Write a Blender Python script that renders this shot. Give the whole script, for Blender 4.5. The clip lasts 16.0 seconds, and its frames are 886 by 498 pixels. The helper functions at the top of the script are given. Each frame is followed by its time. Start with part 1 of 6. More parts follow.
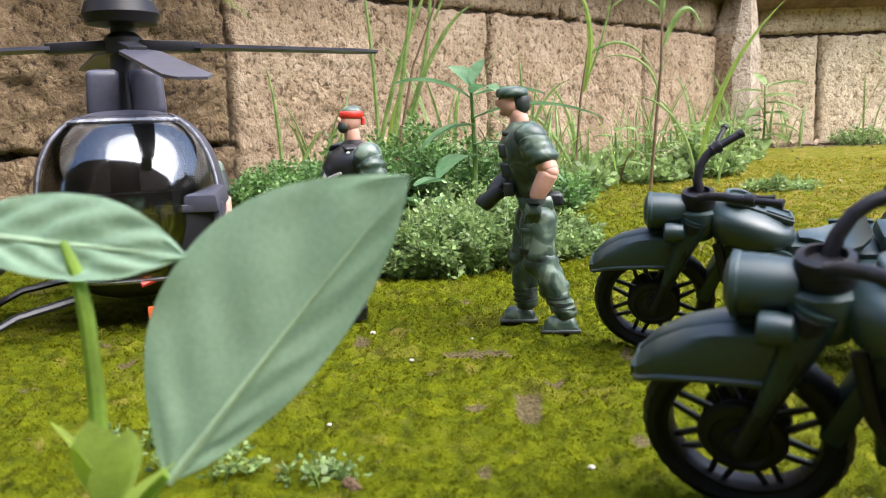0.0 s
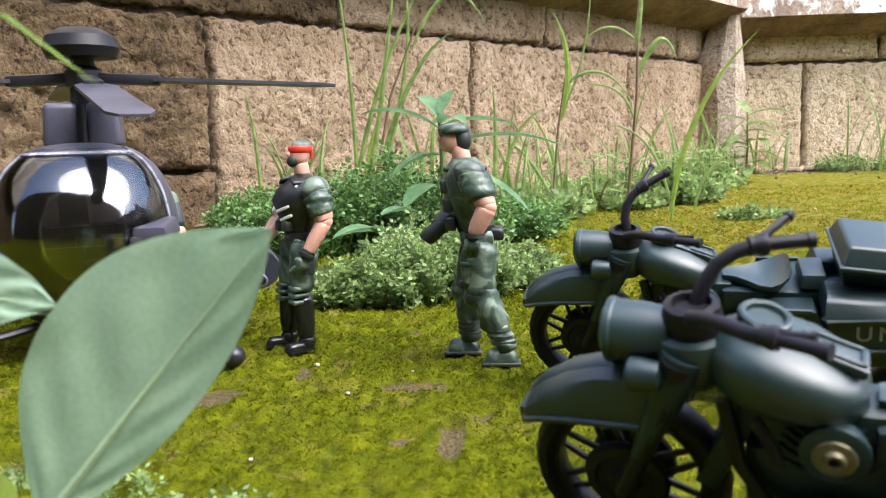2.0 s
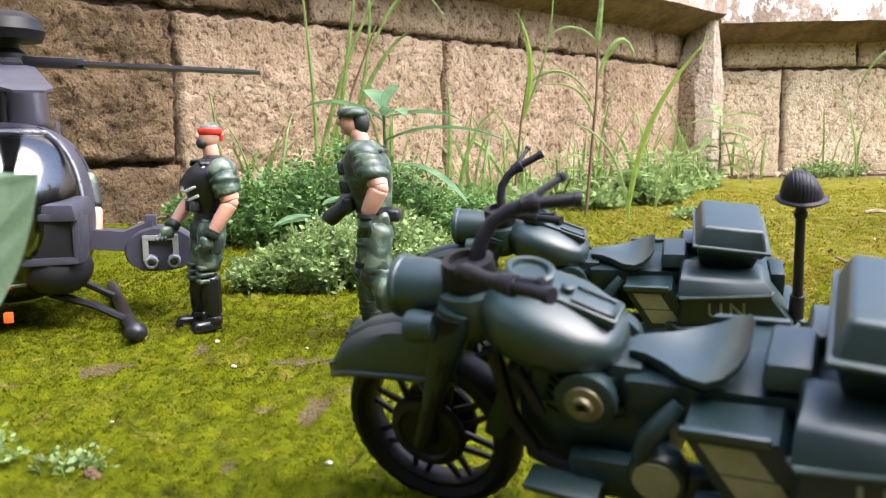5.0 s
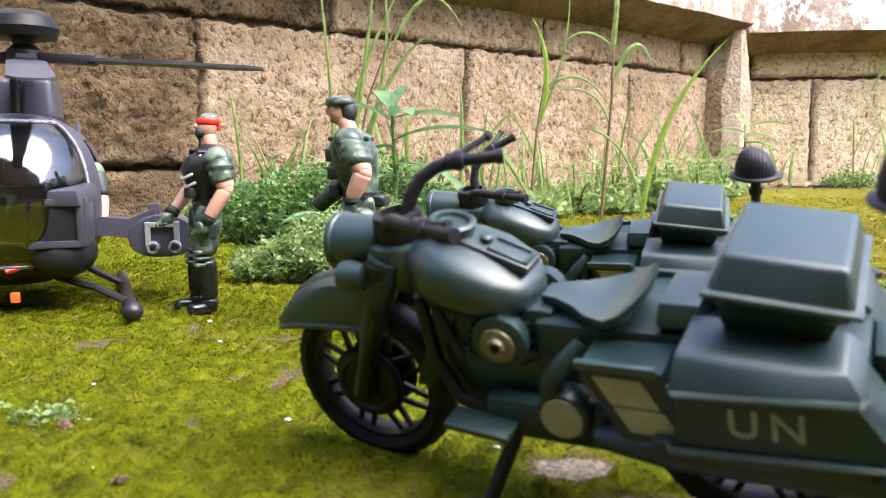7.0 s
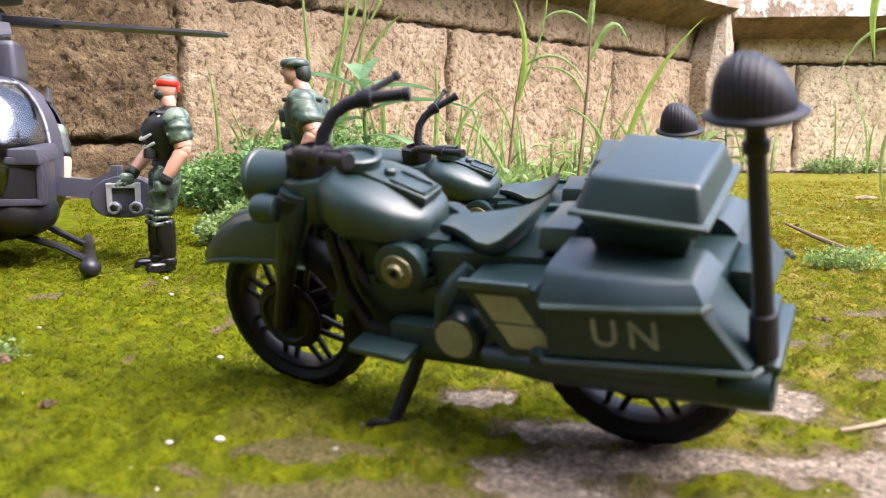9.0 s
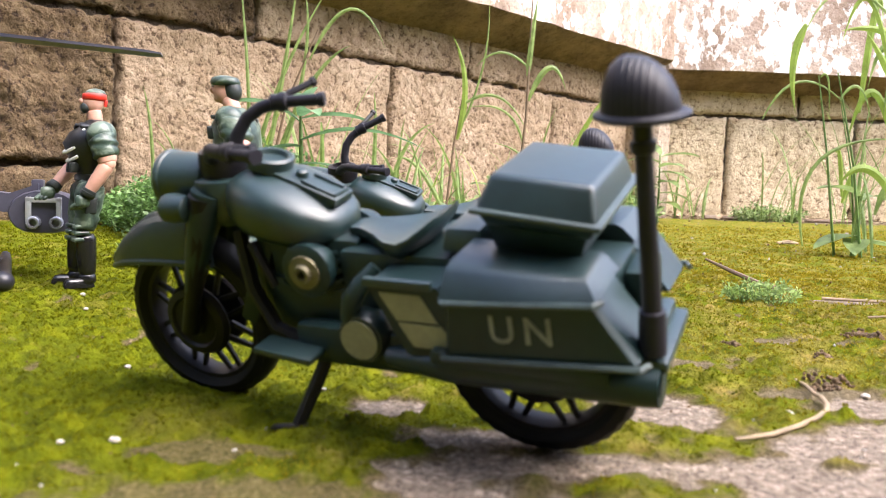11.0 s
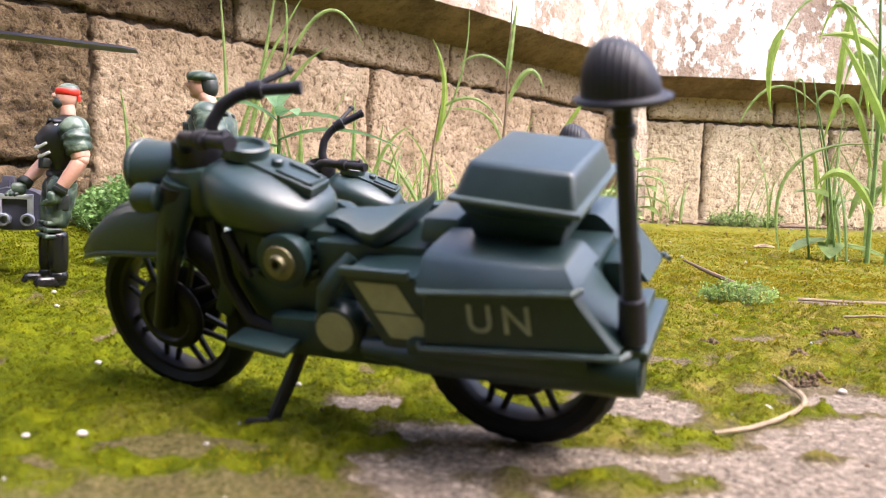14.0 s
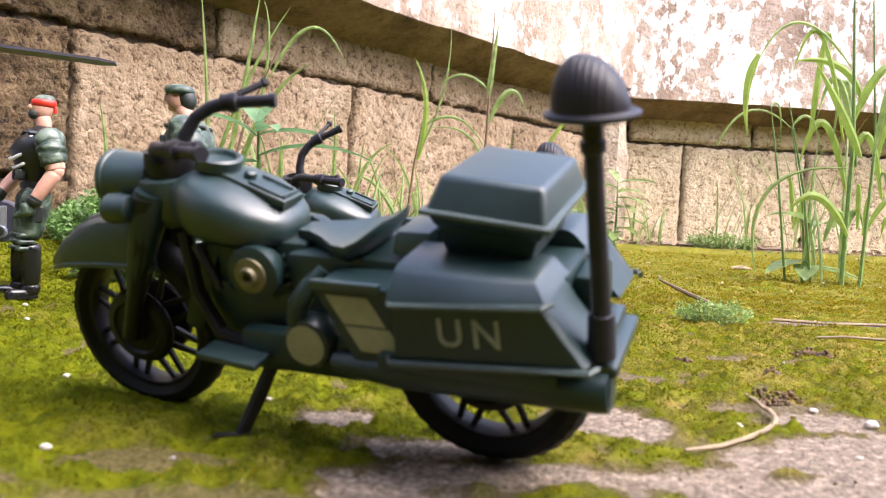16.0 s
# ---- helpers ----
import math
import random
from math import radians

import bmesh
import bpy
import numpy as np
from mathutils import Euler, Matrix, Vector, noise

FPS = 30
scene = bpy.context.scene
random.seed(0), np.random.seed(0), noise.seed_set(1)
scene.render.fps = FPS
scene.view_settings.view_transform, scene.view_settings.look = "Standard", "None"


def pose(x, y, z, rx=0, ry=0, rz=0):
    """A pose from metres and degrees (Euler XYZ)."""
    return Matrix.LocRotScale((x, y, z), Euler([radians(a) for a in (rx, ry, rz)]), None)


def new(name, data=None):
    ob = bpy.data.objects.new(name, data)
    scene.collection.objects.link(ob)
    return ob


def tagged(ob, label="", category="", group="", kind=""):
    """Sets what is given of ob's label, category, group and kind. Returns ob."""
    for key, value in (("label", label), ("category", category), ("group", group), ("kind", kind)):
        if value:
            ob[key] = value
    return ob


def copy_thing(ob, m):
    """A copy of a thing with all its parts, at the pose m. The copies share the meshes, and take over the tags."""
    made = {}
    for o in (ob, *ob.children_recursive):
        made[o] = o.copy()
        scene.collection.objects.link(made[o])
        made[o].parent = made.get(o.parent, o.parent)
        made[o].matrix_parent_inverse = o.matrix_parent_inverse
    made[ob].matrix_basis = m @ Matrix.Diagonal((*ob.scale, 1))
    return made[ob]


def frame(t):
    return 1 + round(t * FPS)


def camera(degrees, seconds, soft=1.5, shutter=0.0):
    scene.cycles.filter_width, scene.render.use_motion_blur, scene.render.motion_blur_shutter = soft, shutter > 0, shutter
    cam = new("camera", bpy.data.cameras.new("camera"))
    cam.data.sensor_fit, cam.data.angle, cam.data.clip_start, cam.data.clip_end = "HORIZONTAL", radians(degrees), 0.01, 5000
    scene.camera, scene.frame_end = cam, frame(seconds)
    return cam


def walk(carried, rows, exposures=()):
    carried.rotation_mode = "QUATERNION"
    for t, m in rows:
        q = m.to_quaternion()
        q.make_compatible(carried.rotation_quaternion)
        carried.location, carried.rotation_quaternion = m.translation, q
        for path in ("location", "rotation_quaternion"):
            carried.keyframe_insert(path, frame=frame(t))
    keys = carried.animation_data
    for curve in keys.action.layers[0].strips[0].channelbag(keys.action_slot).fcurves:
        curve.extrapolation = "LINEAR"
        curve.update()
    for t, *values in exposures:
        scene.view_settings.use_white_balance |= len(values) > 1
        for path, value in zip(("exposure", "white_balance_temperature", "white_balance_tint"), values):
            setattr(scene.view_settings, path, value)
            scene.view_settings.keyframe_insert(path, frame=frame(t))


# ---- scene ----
cam = camera(57.88, 16.0, soft=1.0)
cam.data.dof.use_dof, cam.data.dof.focus_distance, cam.data.dof.aperture_fstop = True, 0.50, 29.0
ROWS = [
    (0.0, 0.00022, 3e-05, 0.09082, 80.841, 2.09, 0.0),
    (0.5, 0.00514, -0.00195, 0.09038, 80.991, 1.878, 0.19),
    (1.0, 0.01139, -0.00303, 0.0916, 81.681, 1.893, 0.116),
    (1.5, 0.01794, -0.00446, 0.09392, 81.987, 1.907, 0.043),
    (2.0, 0.02399, -0.00469, 0.09583, 82.394, 1.788, -0.136),
    (2.5, 0.0291, -0.00513, 0.09443, 82.292, 1.647, -0.794),
    (3.0, 0.03591, -0.00608, 0.09371, 82.511, 1.431, -0.287),
    (3.5, 0.04343, -0.0071, 0.09202, 82.401, 1.378, -0.424),
    (4.0, 0.05233, -0.00886, 0.09073, 82.602, 1.354, -0.616),
    (4.2, 0.05531, -0.00919, 0.09002, 82.631, 1.152, -0.755),
    (6.3, 0.08279, -0.02197, 0.07748, 83.008, 0.972, 0.899),
    (6.5, 0.08434, -0.02202, 0.07629, 83.333, 1.111, 1.07),
    (7.0, 0.08982, -0.02534, 0.0739, 83.693, 0.733, 2.174),
    (7.5, 0.09551, -0.0284, 0.0694, 82.83, 0.354, 2.353),
    (8.0, 0.1003, -0.03071, 0.06677, 82.733, 0.131, 2.23),
    (8.5, 0.10475, -0.03312, 0.06474, 82.594, 0.013, 2.127),
    (9.0, 0.10937, -0.03493, 0.06289, 82.693, 0.069, 1.695),
    (9.5, 0.11041, -0.03734, 0.05941, 82.826, 0.229, 0.638),
    (10.0, 0.11356, -0.03829, 0.05833, 83.507, -0.473, 0.455),
    (10.2, 0.11506, -0.03837, 0.05764, 84.068, -0.829, -0.184),
    (12.3, 0.11725, -0.03522, 0.0532, 86.228, -2.09, -3.633),
    (12.5, 0.11703, -0.03533, 0.05298, 86.173, -1.988, -3.75),
    (13.0, 0.11685, -0.03541, 0.05187, 86.11, -2.198, -3.839),
    (13.5, 0.11711, -0.03552, 0.05188, 85.98, -2.233, -3.705),
    (14.0, 0.11721, -0.0352, 0.05194, 86.058, -2.17, -3.758),
    (14.5, 0.11768, -0.03531, 0.05141, 85.607, -2.403, -3.677),
    (15.0, 0.11803, -0.03544, 0.05097, 86.112, -2.599, -4.063),
    (15.5, 0.11867, -0.0357, 0.05095, 86.445, -2.799, -4.299),
    (16.0, 0.11907, -0.03523, 0.05108, 87.463, -2.897, -5.067),
]
walk(cam, [(t, pose(*p)) for t, *p in ROWS], exposures=[(0.0, 1.98, 5780, 9), (4.0, 2.10, 5850, 12), (8.0, 2.32, 5950, 13), (16.0, 2.28, 6050, 18)])

# ---- light ----
SUN_EL, SUN_AZ = 54.0, 124.0
world = bpy.data.worlds.new("sky")
scene.world = world
world.use_nodes = True
wn = world.node_tree
sky = wn.nodes.new("ShaderNodeTexSky")
sky.sky_type, sky.sun_disc = "NISHITA", False
sky.sun_elevation, sky.sun_rotation = radians(SUN_EL), radians(SUN_AZ)
sky.dust_density, sky.air_density = 5.0, 0.9
wn.links.new(sky.outputs["Color"], wn.nodes["Background"].inputs["Color"])
wn.nodes["Background"].inputs["Strength"].default_value = 0.15
sun_data = bpy.data.lights.new("sun", "SUN")
sun_data.energy, sun_data.angle, sun_data.color = 1.5, radians(75), (1.0, 0.92, 0.83)
sun = new("sun", sun_data)
_el, _az = radians(SUN_EL), radians(SUN_AZ)
_to_sun = Vector((math.sin(_az) * math.cos(_el), math.cos(_az) * math.cos(_el), math.sin(_el)))
sun.matrix_world = _to_sun.to_track_quat("Z", "Y").to_matrix().to_4x4()

# ---- materials ----
def mat(name, base, rough=0.5, metal=0.0, var=0.25, scale=60.0, fine=600.0, bump=0.15, depth=0.0008, tint=None, spec=0.5, coat=0.0, per=0.0):
    """Principled surface: two scales of colour variation, grain relief, uneven gloss. Scales in 1/m."""
    m = bpy.data.materials.new(name)
    m.use_nodes = True
    nt = m.node_tree
    b = nt.nodes["Principled BSDF"]
    co = nt.nodes.new("ShaderNodeTexCoord")
    n1, n2 = nt.nodes.new("ShaderNodeTexNoise"), nt.nodes.new("ShaderNodeTexNoise")
    n1.inputs["Scale"].default_value, n2.inputs["Scale"].default_value = scale, fine
    n1.inputs["Detail"].default_value, n2.inputs["Detail"].default_value = 4, 3
    for n in (n1, n2):
        nt.links.new(co.outputs["Object"], n.inputs["Vector"])
    mix = nt.nodes.new("ShaderNodeMixRGB")
    dark = tuple(c * (1 - var) for c in base)
    light = tint if tint else tuple(min(1, c * (1 + var)) for c in base)
    mix.inputs[1].default_value, mix.inputs[2].default_value = (*dark, 1), (*light, 1)
    add = nt.nodes.new("ShaderNodeMath")
    add.operation = "MULTIPLY_ADD"
    nt.links.new(n2.outputs["Fac"], add.inputs[0])
    add.inputs[1].default_value = 0.5
    nt.links.new(n1.outputs["Fac"], add.inputs[2])
    rng = nt.nodes.new("ShaderNodeMapRange")
    rng.inputs["From Min"].default_value, rng.inputs["From Max"].default_value = 0.5, 1.0
    nt.links.new(add.outputs[0], rng.inputs["Value"])
    nt.links.new(rng.outputs[0], mix.inputs[0])
    col = mix.outputs[0]
    if per:
        inf, hsv = nt.nodes.new("ShaderNodeNewGeometry"), nt.nodes.new("ShaderNodeHueSaturation")
        r2 = nt.nodes.new("ShaderNodeMapRange")
        r2.inputs["To Min"].default_value, r2.inputs["To Max"].default_value = 1 - per, 1 + per
        nt.links.new(inf.outputs["Random Per Island"], r2.inputs["Value"])
        nt.links.new(r2.outputs[0], hsv.inputs["Value"])
        nt.links.new(col, hsv.inputs["Color"])
        col = hsv.outputs[0]
    nt.links.new(col, b.inputs["Base Color"])
    rr = nt.nodes.new("ShaderNodeMapRange")
    rr.inputs["To Min"].default_value, rr.inputs["To Max"].default_value = max(0.03, rough - 0.12), min(1, rough + 0.12)
    nt.links.new(n1.outputs["Fac"], rr.inputs["Value"])
    nt.links.new(rr.outputs[0], b.inputs["Roughness"])
    b.inputs["Metallic"].default_value = metal
    b.inputs["Coat Weight"].default_value = coat
    b.inputs["Coat Roughness"].default_value = 0.33
    b.inputs["Specular IOR Level"].default_value = spec
    if bump:
        bp = nt.nodes.new("ShaderNodeBump")
        bp.inputs["Strength"].default_value, bp.inputs["Distance"].default_value = bump, depth
        nt.links.new(n2.outputs["Fac"], bp.inputs["Height"])
        nt.links.new(bp.outputs[0], b.inputs["Normal"])
    return m


def leaf_mat(name, base, var=0.3, per=0.3, trans=0.35, rough=0.5, tint=None, scale=80):
    m = mat(name, base, rough, 0, var, scale, 900, 0.1, 0.0004, tint, per=per)
    nt = m.node_tree
    b = nt.nodes["Principled BSDF"]
    tr, mx = nt.nodes.new("ShaderNodeBsdfTranslucent"), nt.nodes.new("ShaderNodeMixShader")
    src = b.inputs["Base Color"].links[0].from_socket
    nt.links.new(src, tr.inputs["Color"])
    mx.inputs[0].default_value = trans
    out = nt.nodes["Material Output"]
    nt.links.new(b.outputs[0], mx.inputs[1])
    nt.links.new(tr.outputs[0], mx.inputs[2])
    nt.links.new(mx.outputs[0], out.inputs["Surface"])
    return m


def ramp(nt, src, stops):
    r = nt.nodes.new("ShaderNodeValToRGB")
    el = r.color_ramp.elements
    while len(el) < len(stops):
        el.new(0.5)
    for e, (p, c) in zip(el, stops):
        e.position, e.color = p, (*c, 1)
    nt.links.new(src, r.inputs[0])
    return r.outputs[0]


def ground_mat():
    m = bpy.data.materials.new("moss_and_concrete")
    m.use_nodes = True
    nt = m.node_tree
    b = nt.nodes["Principled BSDF"]
    b.inputs["Specular IOR Level"].default_value = 0.12
    co = nt.nodes.new("ShaderNodeTexCoord").outputs["Object"]

    def tex(kind, scale, detail=5):
        n = nt.nodes.new(kind)
        n.inputs["Scale"].default_value = scale
        if kind == "ShaderNodeTexNoise":
            n.inputs["Detail"].default_value, n.inputs["Roughness"].default_value = detail, 0.62
        nt.links.new(co, n.inputs["Vector"])
        return n
    big, mid, fine = tex("ShaderNodeTexNoise", 22), tex("ShaderNodeTexNoise", 130), tex("ShaderNodeTexNoise", 900)
    moss = ramp(nt, mid.outputs["Fac"], [(0.28, (0.024, 0.029, 0.002)), (0.42, (0.068, 0.081, 0.002)), (0.56, (0.100, 0.116, 0.002)), (0.8, (0.165, 0.168, 0.004))])
    brown = ramp(nt, fine.outputs["Fac"], [(0.3, (0.12, 0.088, 0.02)), (0.7, (0.30, 0.225, 0.06))])
    mx = nt.nodes.new("ShaderNodeMixRGB")
    fac = ramp(nt, big.outputs["Fac"], [(0.54, (0, 0, 0)), (0.72, (0.34, 0.34, 0.34))])
    pat = tex("ShaderNodeTexNoise", 55, 6)
    spots = ramp(nt, pat.outputs["Fac"], [(0.60, (0, 0, 0)), (0.68, (0.55, 0.55, 0.55))])
    both = nt.nodes.new("ShaderNodeMixRGB")
    both.blend_type, both.inputs[0].default_value = "LIGHTEN", 1.0
    nt.links.new(fac, both.inputs[1])
    nt.links.new(spots, both.inputs[2])
    sep, dry, dmix = nt.nodes.new("ShaderNodeSeparateXYZ"), nt.nodes.new("ShaderNodeMapRange"), nt.nodes.new("ShaderNodeMath")
    nt.links.new(co, sep.inputs[0])
    nt.links.new(sep.outputs["X"], dry.inputs["Value"])
    dry.inputs["From Min"].default_value, dry.inputs["From Max"].default_value = 0.06, 0.34
    dry.inputs["To Min"].default_value, dry.inputs["To Max"].default_value = 0.0, 1.0
    dfac = ramp(nt, pat.outputs["Fac"], [(0.44, (0, 0, 0)), (0.58, (0.6, 0.6, 0.6))])
    dmix.operation = "MULTIPLY_ADD"
    nt.links.new(dry.outputs[0], dmix.inputs[0])
    nt.links.new(dfac, dmix.inputs[1])
    nt.links.new(both.outputs[0], dmix.inputs[2])
    nt.links.new(dmix.outputs[0], mx.inputs[0])
    nt.links.new(moss, mx.inputs[1])
    nt.links.new(brown, mx.inputs[2])
    vor = tex("ShaderNodeTexVoronoi", 300)
    conc = ramp(nt, fine.outputs["Fac"], [(0.28, (0.09, 0.072, 0.055)), (0.5, (0.32, 0.27, 0.215)), (0.72, (0.60, 0.54, 0.46))])
    sp = ramp(nt, vor.outputs["Distance"], [(0.0, (1, 0.93, 0.86)), (0.45, (0.55, 0.5, 0.46)), (0.9, (0.3, 0.26, 0.22))])
    cm = nt.nodes.new("ShaderNodeMixRGB")
    cm.blend_type, cm.inputs[0].default_value = "MULTIPLY", 0.75
    nt.links.new(conc, cm.inputs[1])
    nt.links.new(sp, cm.inputs[2])
    at = nt.nodes.new("ShaderNodeAttribute")
    at.attribute_name = "moss"
    soil = ramp(nt, fine.outputs["Fac"], [(0.3, (0.04, 0.032, 0.012)), (0.5, (0.10, 0.078, 0.035)), (0.75, (0.20, 0.155, 0.085))])
    sf, sx = nt.nodes.new("ShaderNodeMapRange"), nt.nodes.new("ShaderNodeMixRGB")
    sf.inputs["From Min"].default_value, sf.inputs["From Max"].default_value = 0.05, 0.3
    nt.links.new(at.outputs["Fac"], sf.inputs["Value"])
    nt.links.new(sf.outputs[0], sx.inputs[0])
    nt.links.new(cm.outputs[0], sx.inputs[1])
    nt.links.new(soil, sx.inputs[2])
    mf = nt.nodes.new("ShaderNodeMapRange")
    mf.inputs["From Min"].default_value, mf.inputs["From Max"].default_value = 0.35, 0.75
    nt.links.new(at.outputs["Fac"], mf.inputs["Value"])
    fx = nt.nodes.new("ShaderNodeMixRGB")
    nt.links.new(mf.outputs[0], fx.inputs[0])
    nt.links.new(sx.outputs[0], fx.inputs[1])
    nt.links.new(mx.outputs[0], fx.inputs[2])
    nt.links.new(fx.outputs[0], b.inputs["Base Color"])
    b.inputs["Roughness"].default_value = 0.95
    b.inputs["Specular IOR Level"].default_value = 0.06
    ad = nt.nodes.new("ShaderNodeMath")
    ad.operation = "ADD"
    nt.links.new(mid.outputs["Fac"], ad.inputs[0])
    nt.links.new(fine.outputs["Fac"], ad.inputs[1])
    bp = nt.nodes.new("ShaderNodeBump")
    bp.inputs["Strength"].default_value, bp.inputs["Distance"].default_value = 0.8, 0.0022
    nt.links.new(ad.outputs[0], bp.inputs["Height"])
    nt.links.new(bp.outputs[0], b.inputs["Normal"])
    return m


def stone_mat(name, stops, pit=0.9, streak=0.3):
    """Rough cast stone: pitting and crumbs in the relief, blotchy weathering and crevice shade in the colour."""
    m = bpy.data.materials.new(name)
    m.use_nodes = True
    nt = m.node_tree
    b = nt.nodes["Principled BSDF"]
    co = nt.nodes.new("ShaderNodeTexCoord").outputs["Object"]
    inf = nt.nodes.new("ShaderNodeObjectInfo")
    off = nt.nodes.new("ShaderNodeVectorMath")
    off.operation = "MULTIPLY_ADD"
    cx = nt.nodes.new("ShaderNodeCombineXYZ")
    for k in range(3):
        nt.links.new(inf.outputs["Random"], cx.inputs[k])
    nt.links.new(cx.outputs[0], off.inputs[0])
    off.inputs[1].default_value = (7, 7, 7)
    nt.links.new(co, off.inputs[2])
    ns = []
    for s, d in ((11, 5), (60, 6), (230, 6)):
        n = nt.nodes.new("ShaderNodeTexNoise")
        n.inputs["Scale"].default_value, n.inputs["Detail"].default_value, n.inputs["Roughness"].default_value = s, d, 0.65
        nt.links.new(off.outputs[0], n.inputs["Vector"])
        ns.append(n.outputs["Fac"])
    # crumbs: uneven cells, the shade in the gaps between them darkened in the colour
    jit = nt.nodes.new("ShaderNodeMixRGB")
    jit.blend_type, jit.inputs[0].default_value = "ADD", 0.014
    wob = nt.nodes.new("ShaderNodeTexNoise")
    wob.inputs["Scale"].default_value, wob.inputs["Detail"].default_value = 45, 4
    nt.links.new(off.outputs[0], wob.inputs["Vector"])
    nt.links.new(off.outputs[0], jit.inputs[1])
    nt.links.new(wob.outputs["Color"], jit.inputs[2])
    v = nt.nodes.new("ShaderNodeTexVoronoi")
    v.feature, v.inputs["Scale"].default_value, v.inputs["Randomness"].default_value = "F1", 100, 1.0
    nt.links.new(jit.outputs[0], v.inputs["Vector"])
    a = nt.nodes.new("ShaderNodeMath")
    a.operation = "MULTIPLY_ADD"
    nt.links.new(ns[1], a.inputs[0])
    a.inputs[1].default_value = 0.5
    nt.links.new(ns[0], a.inputs[2])
    col = ramp(nt, a.outputs[0], stops)
    crumb = nt.nodes.new("ShaderNodeMath")
    crumb.operation = "MULTIPLY_ADD"
    nt.links.new(v.outputs["Distance"], crumb.inputs[0])
    crumb.inputs[1].default_value = -0.42
    nt.links.new(ns[2], crumb.inputs[2])
    pit_shade = ramp(nt, crumb.outputs[0], [(0.11, (0.24, 0.18, 0.13)), (0.19, (0.82, 0.78, 0.73)), (0.25, (1, 1, 1))])
    mu = nt.nodes.new("ShaderNodeMixRGB")
    mu.blend_type, mu.inputs[0].default_value = "MULTIPLY", pit
    nt.links.new(col, mu.inputs[1])
    nt.links.new(pit_shade, mu.inputs[2])
    # water runs: streaks drawn out along the height
    mp, sn = nt.nodes.new("ShaderNodeMapping"), nt.nodes.new("ShaderNodeTexNoise")
    mp.inputs["Scale"].default_value = (14, 14, 4)
    sn.inputs["Scale"].default_value, sn.inputs["Detail"].default_value = 1.0, 6
    nt.links.new(off.outputs[0], mp.inputs["Vector"])
    nt.links.new(mp.outputs[0], sn.inputs["Vector"])
    runs = ramp(nt, sn.outputs["Fac"], [(0.34, (0.42, 0.33, 0.24)), (0.56, (1, 1, 1))])
    mu2 = nt.nodes.new("ShaderNodeMixRGB")
    mu2.blend_type, mu2.inputs[0].default_value = "MULTIPLY", streak
    nt.links.new(mu.outputs[0], mu2.inputs[1])
    nt.links.new(runs, mu2.inputs[2])
    nt.links.new(mu2.outputs[0], b.inputs["Base Color"])
    b.inputs["Roughness"].default_value = 0.95
    h = nt.nodes.new("ShaderNodeMath")
    h.operation = "MULTIPLY_ADD"
    nt.links.new(crumb.outputs[0], h.inputs[0])
    h.inputs[1].default_value = 0.9
    nt.links.new(ns[1], h.inputs[2])
    bp = nt.nodes.new("ShaderNodeBump")
    bp.inputs["Strength"].default_value, bp.inputs["Distance"].default_value = 1.0 if pit > 0.55 else 0.7, 0.011 if pit >= 1.0 else 0.0065 if pit > 0.55 else 0.004
    nt.links.new(h.outputs[0], bp.inputs["Height"])
    nt.links.new(bp.outputs[0], b.inputs["Normal"])
    return m


def glass_mat(name, tint, rough=0.02, ior=1.7, wave=0.15):
    """Thin clear plastic: see-through film with a mirror-like gloss."""
    m = bpy.data.materials.new(name)
    m.use_nodes = True
    nt = m.node_tree
    tr, gl, mx = nt.nodes.new("ShaderNodeBsdfTransparent"), nt.nodes.new("ShaderNodeBsdfGlossy"), nt.nodes.new("ShaderNodeMixShader")
    fr = nt.nodes.new("ShaderNodeFresnel")
    fr.inputs["IOR"].default_value = ior
    tr.inputs["Color"].default_value = (*tint, 1)
    gl.inputs["Roughness"].default_value = rough
    co, wv, bp = nt.nodes.new("ShaderNodeTexCoord"), nt.nodes.new("ShaderNodeTexNoise"), nt.nodes.new("ShaderNodeBump")
    wv.inputs["Scale"].default_value, wv.inputs["Detail"].default_value = 55, 3
    bp.inputs["Strength"].default_value, bp.inputs["Distance"].default_value = wave, 0.002
    nt.links.new(co.outputs["Object"], wv.inputs["Vector"])
    nt.links.new(wv.outputs["Fac"], bp.inputs["Height"])
    nt.links.new(bp.outputs[0], gl.inputs["Normal"])
    nt.links.new(fr.outputs[0], mx.inputs[0])
    nt.links.new(tr.outputs[0], mx.inputs[1])
    nt.links.new(gl.outputs[0], mx.inputs[2])
    nt.links.new(mx.outputs[0], nt.nodes["Material Output"].inputs["Surface"])
    return m


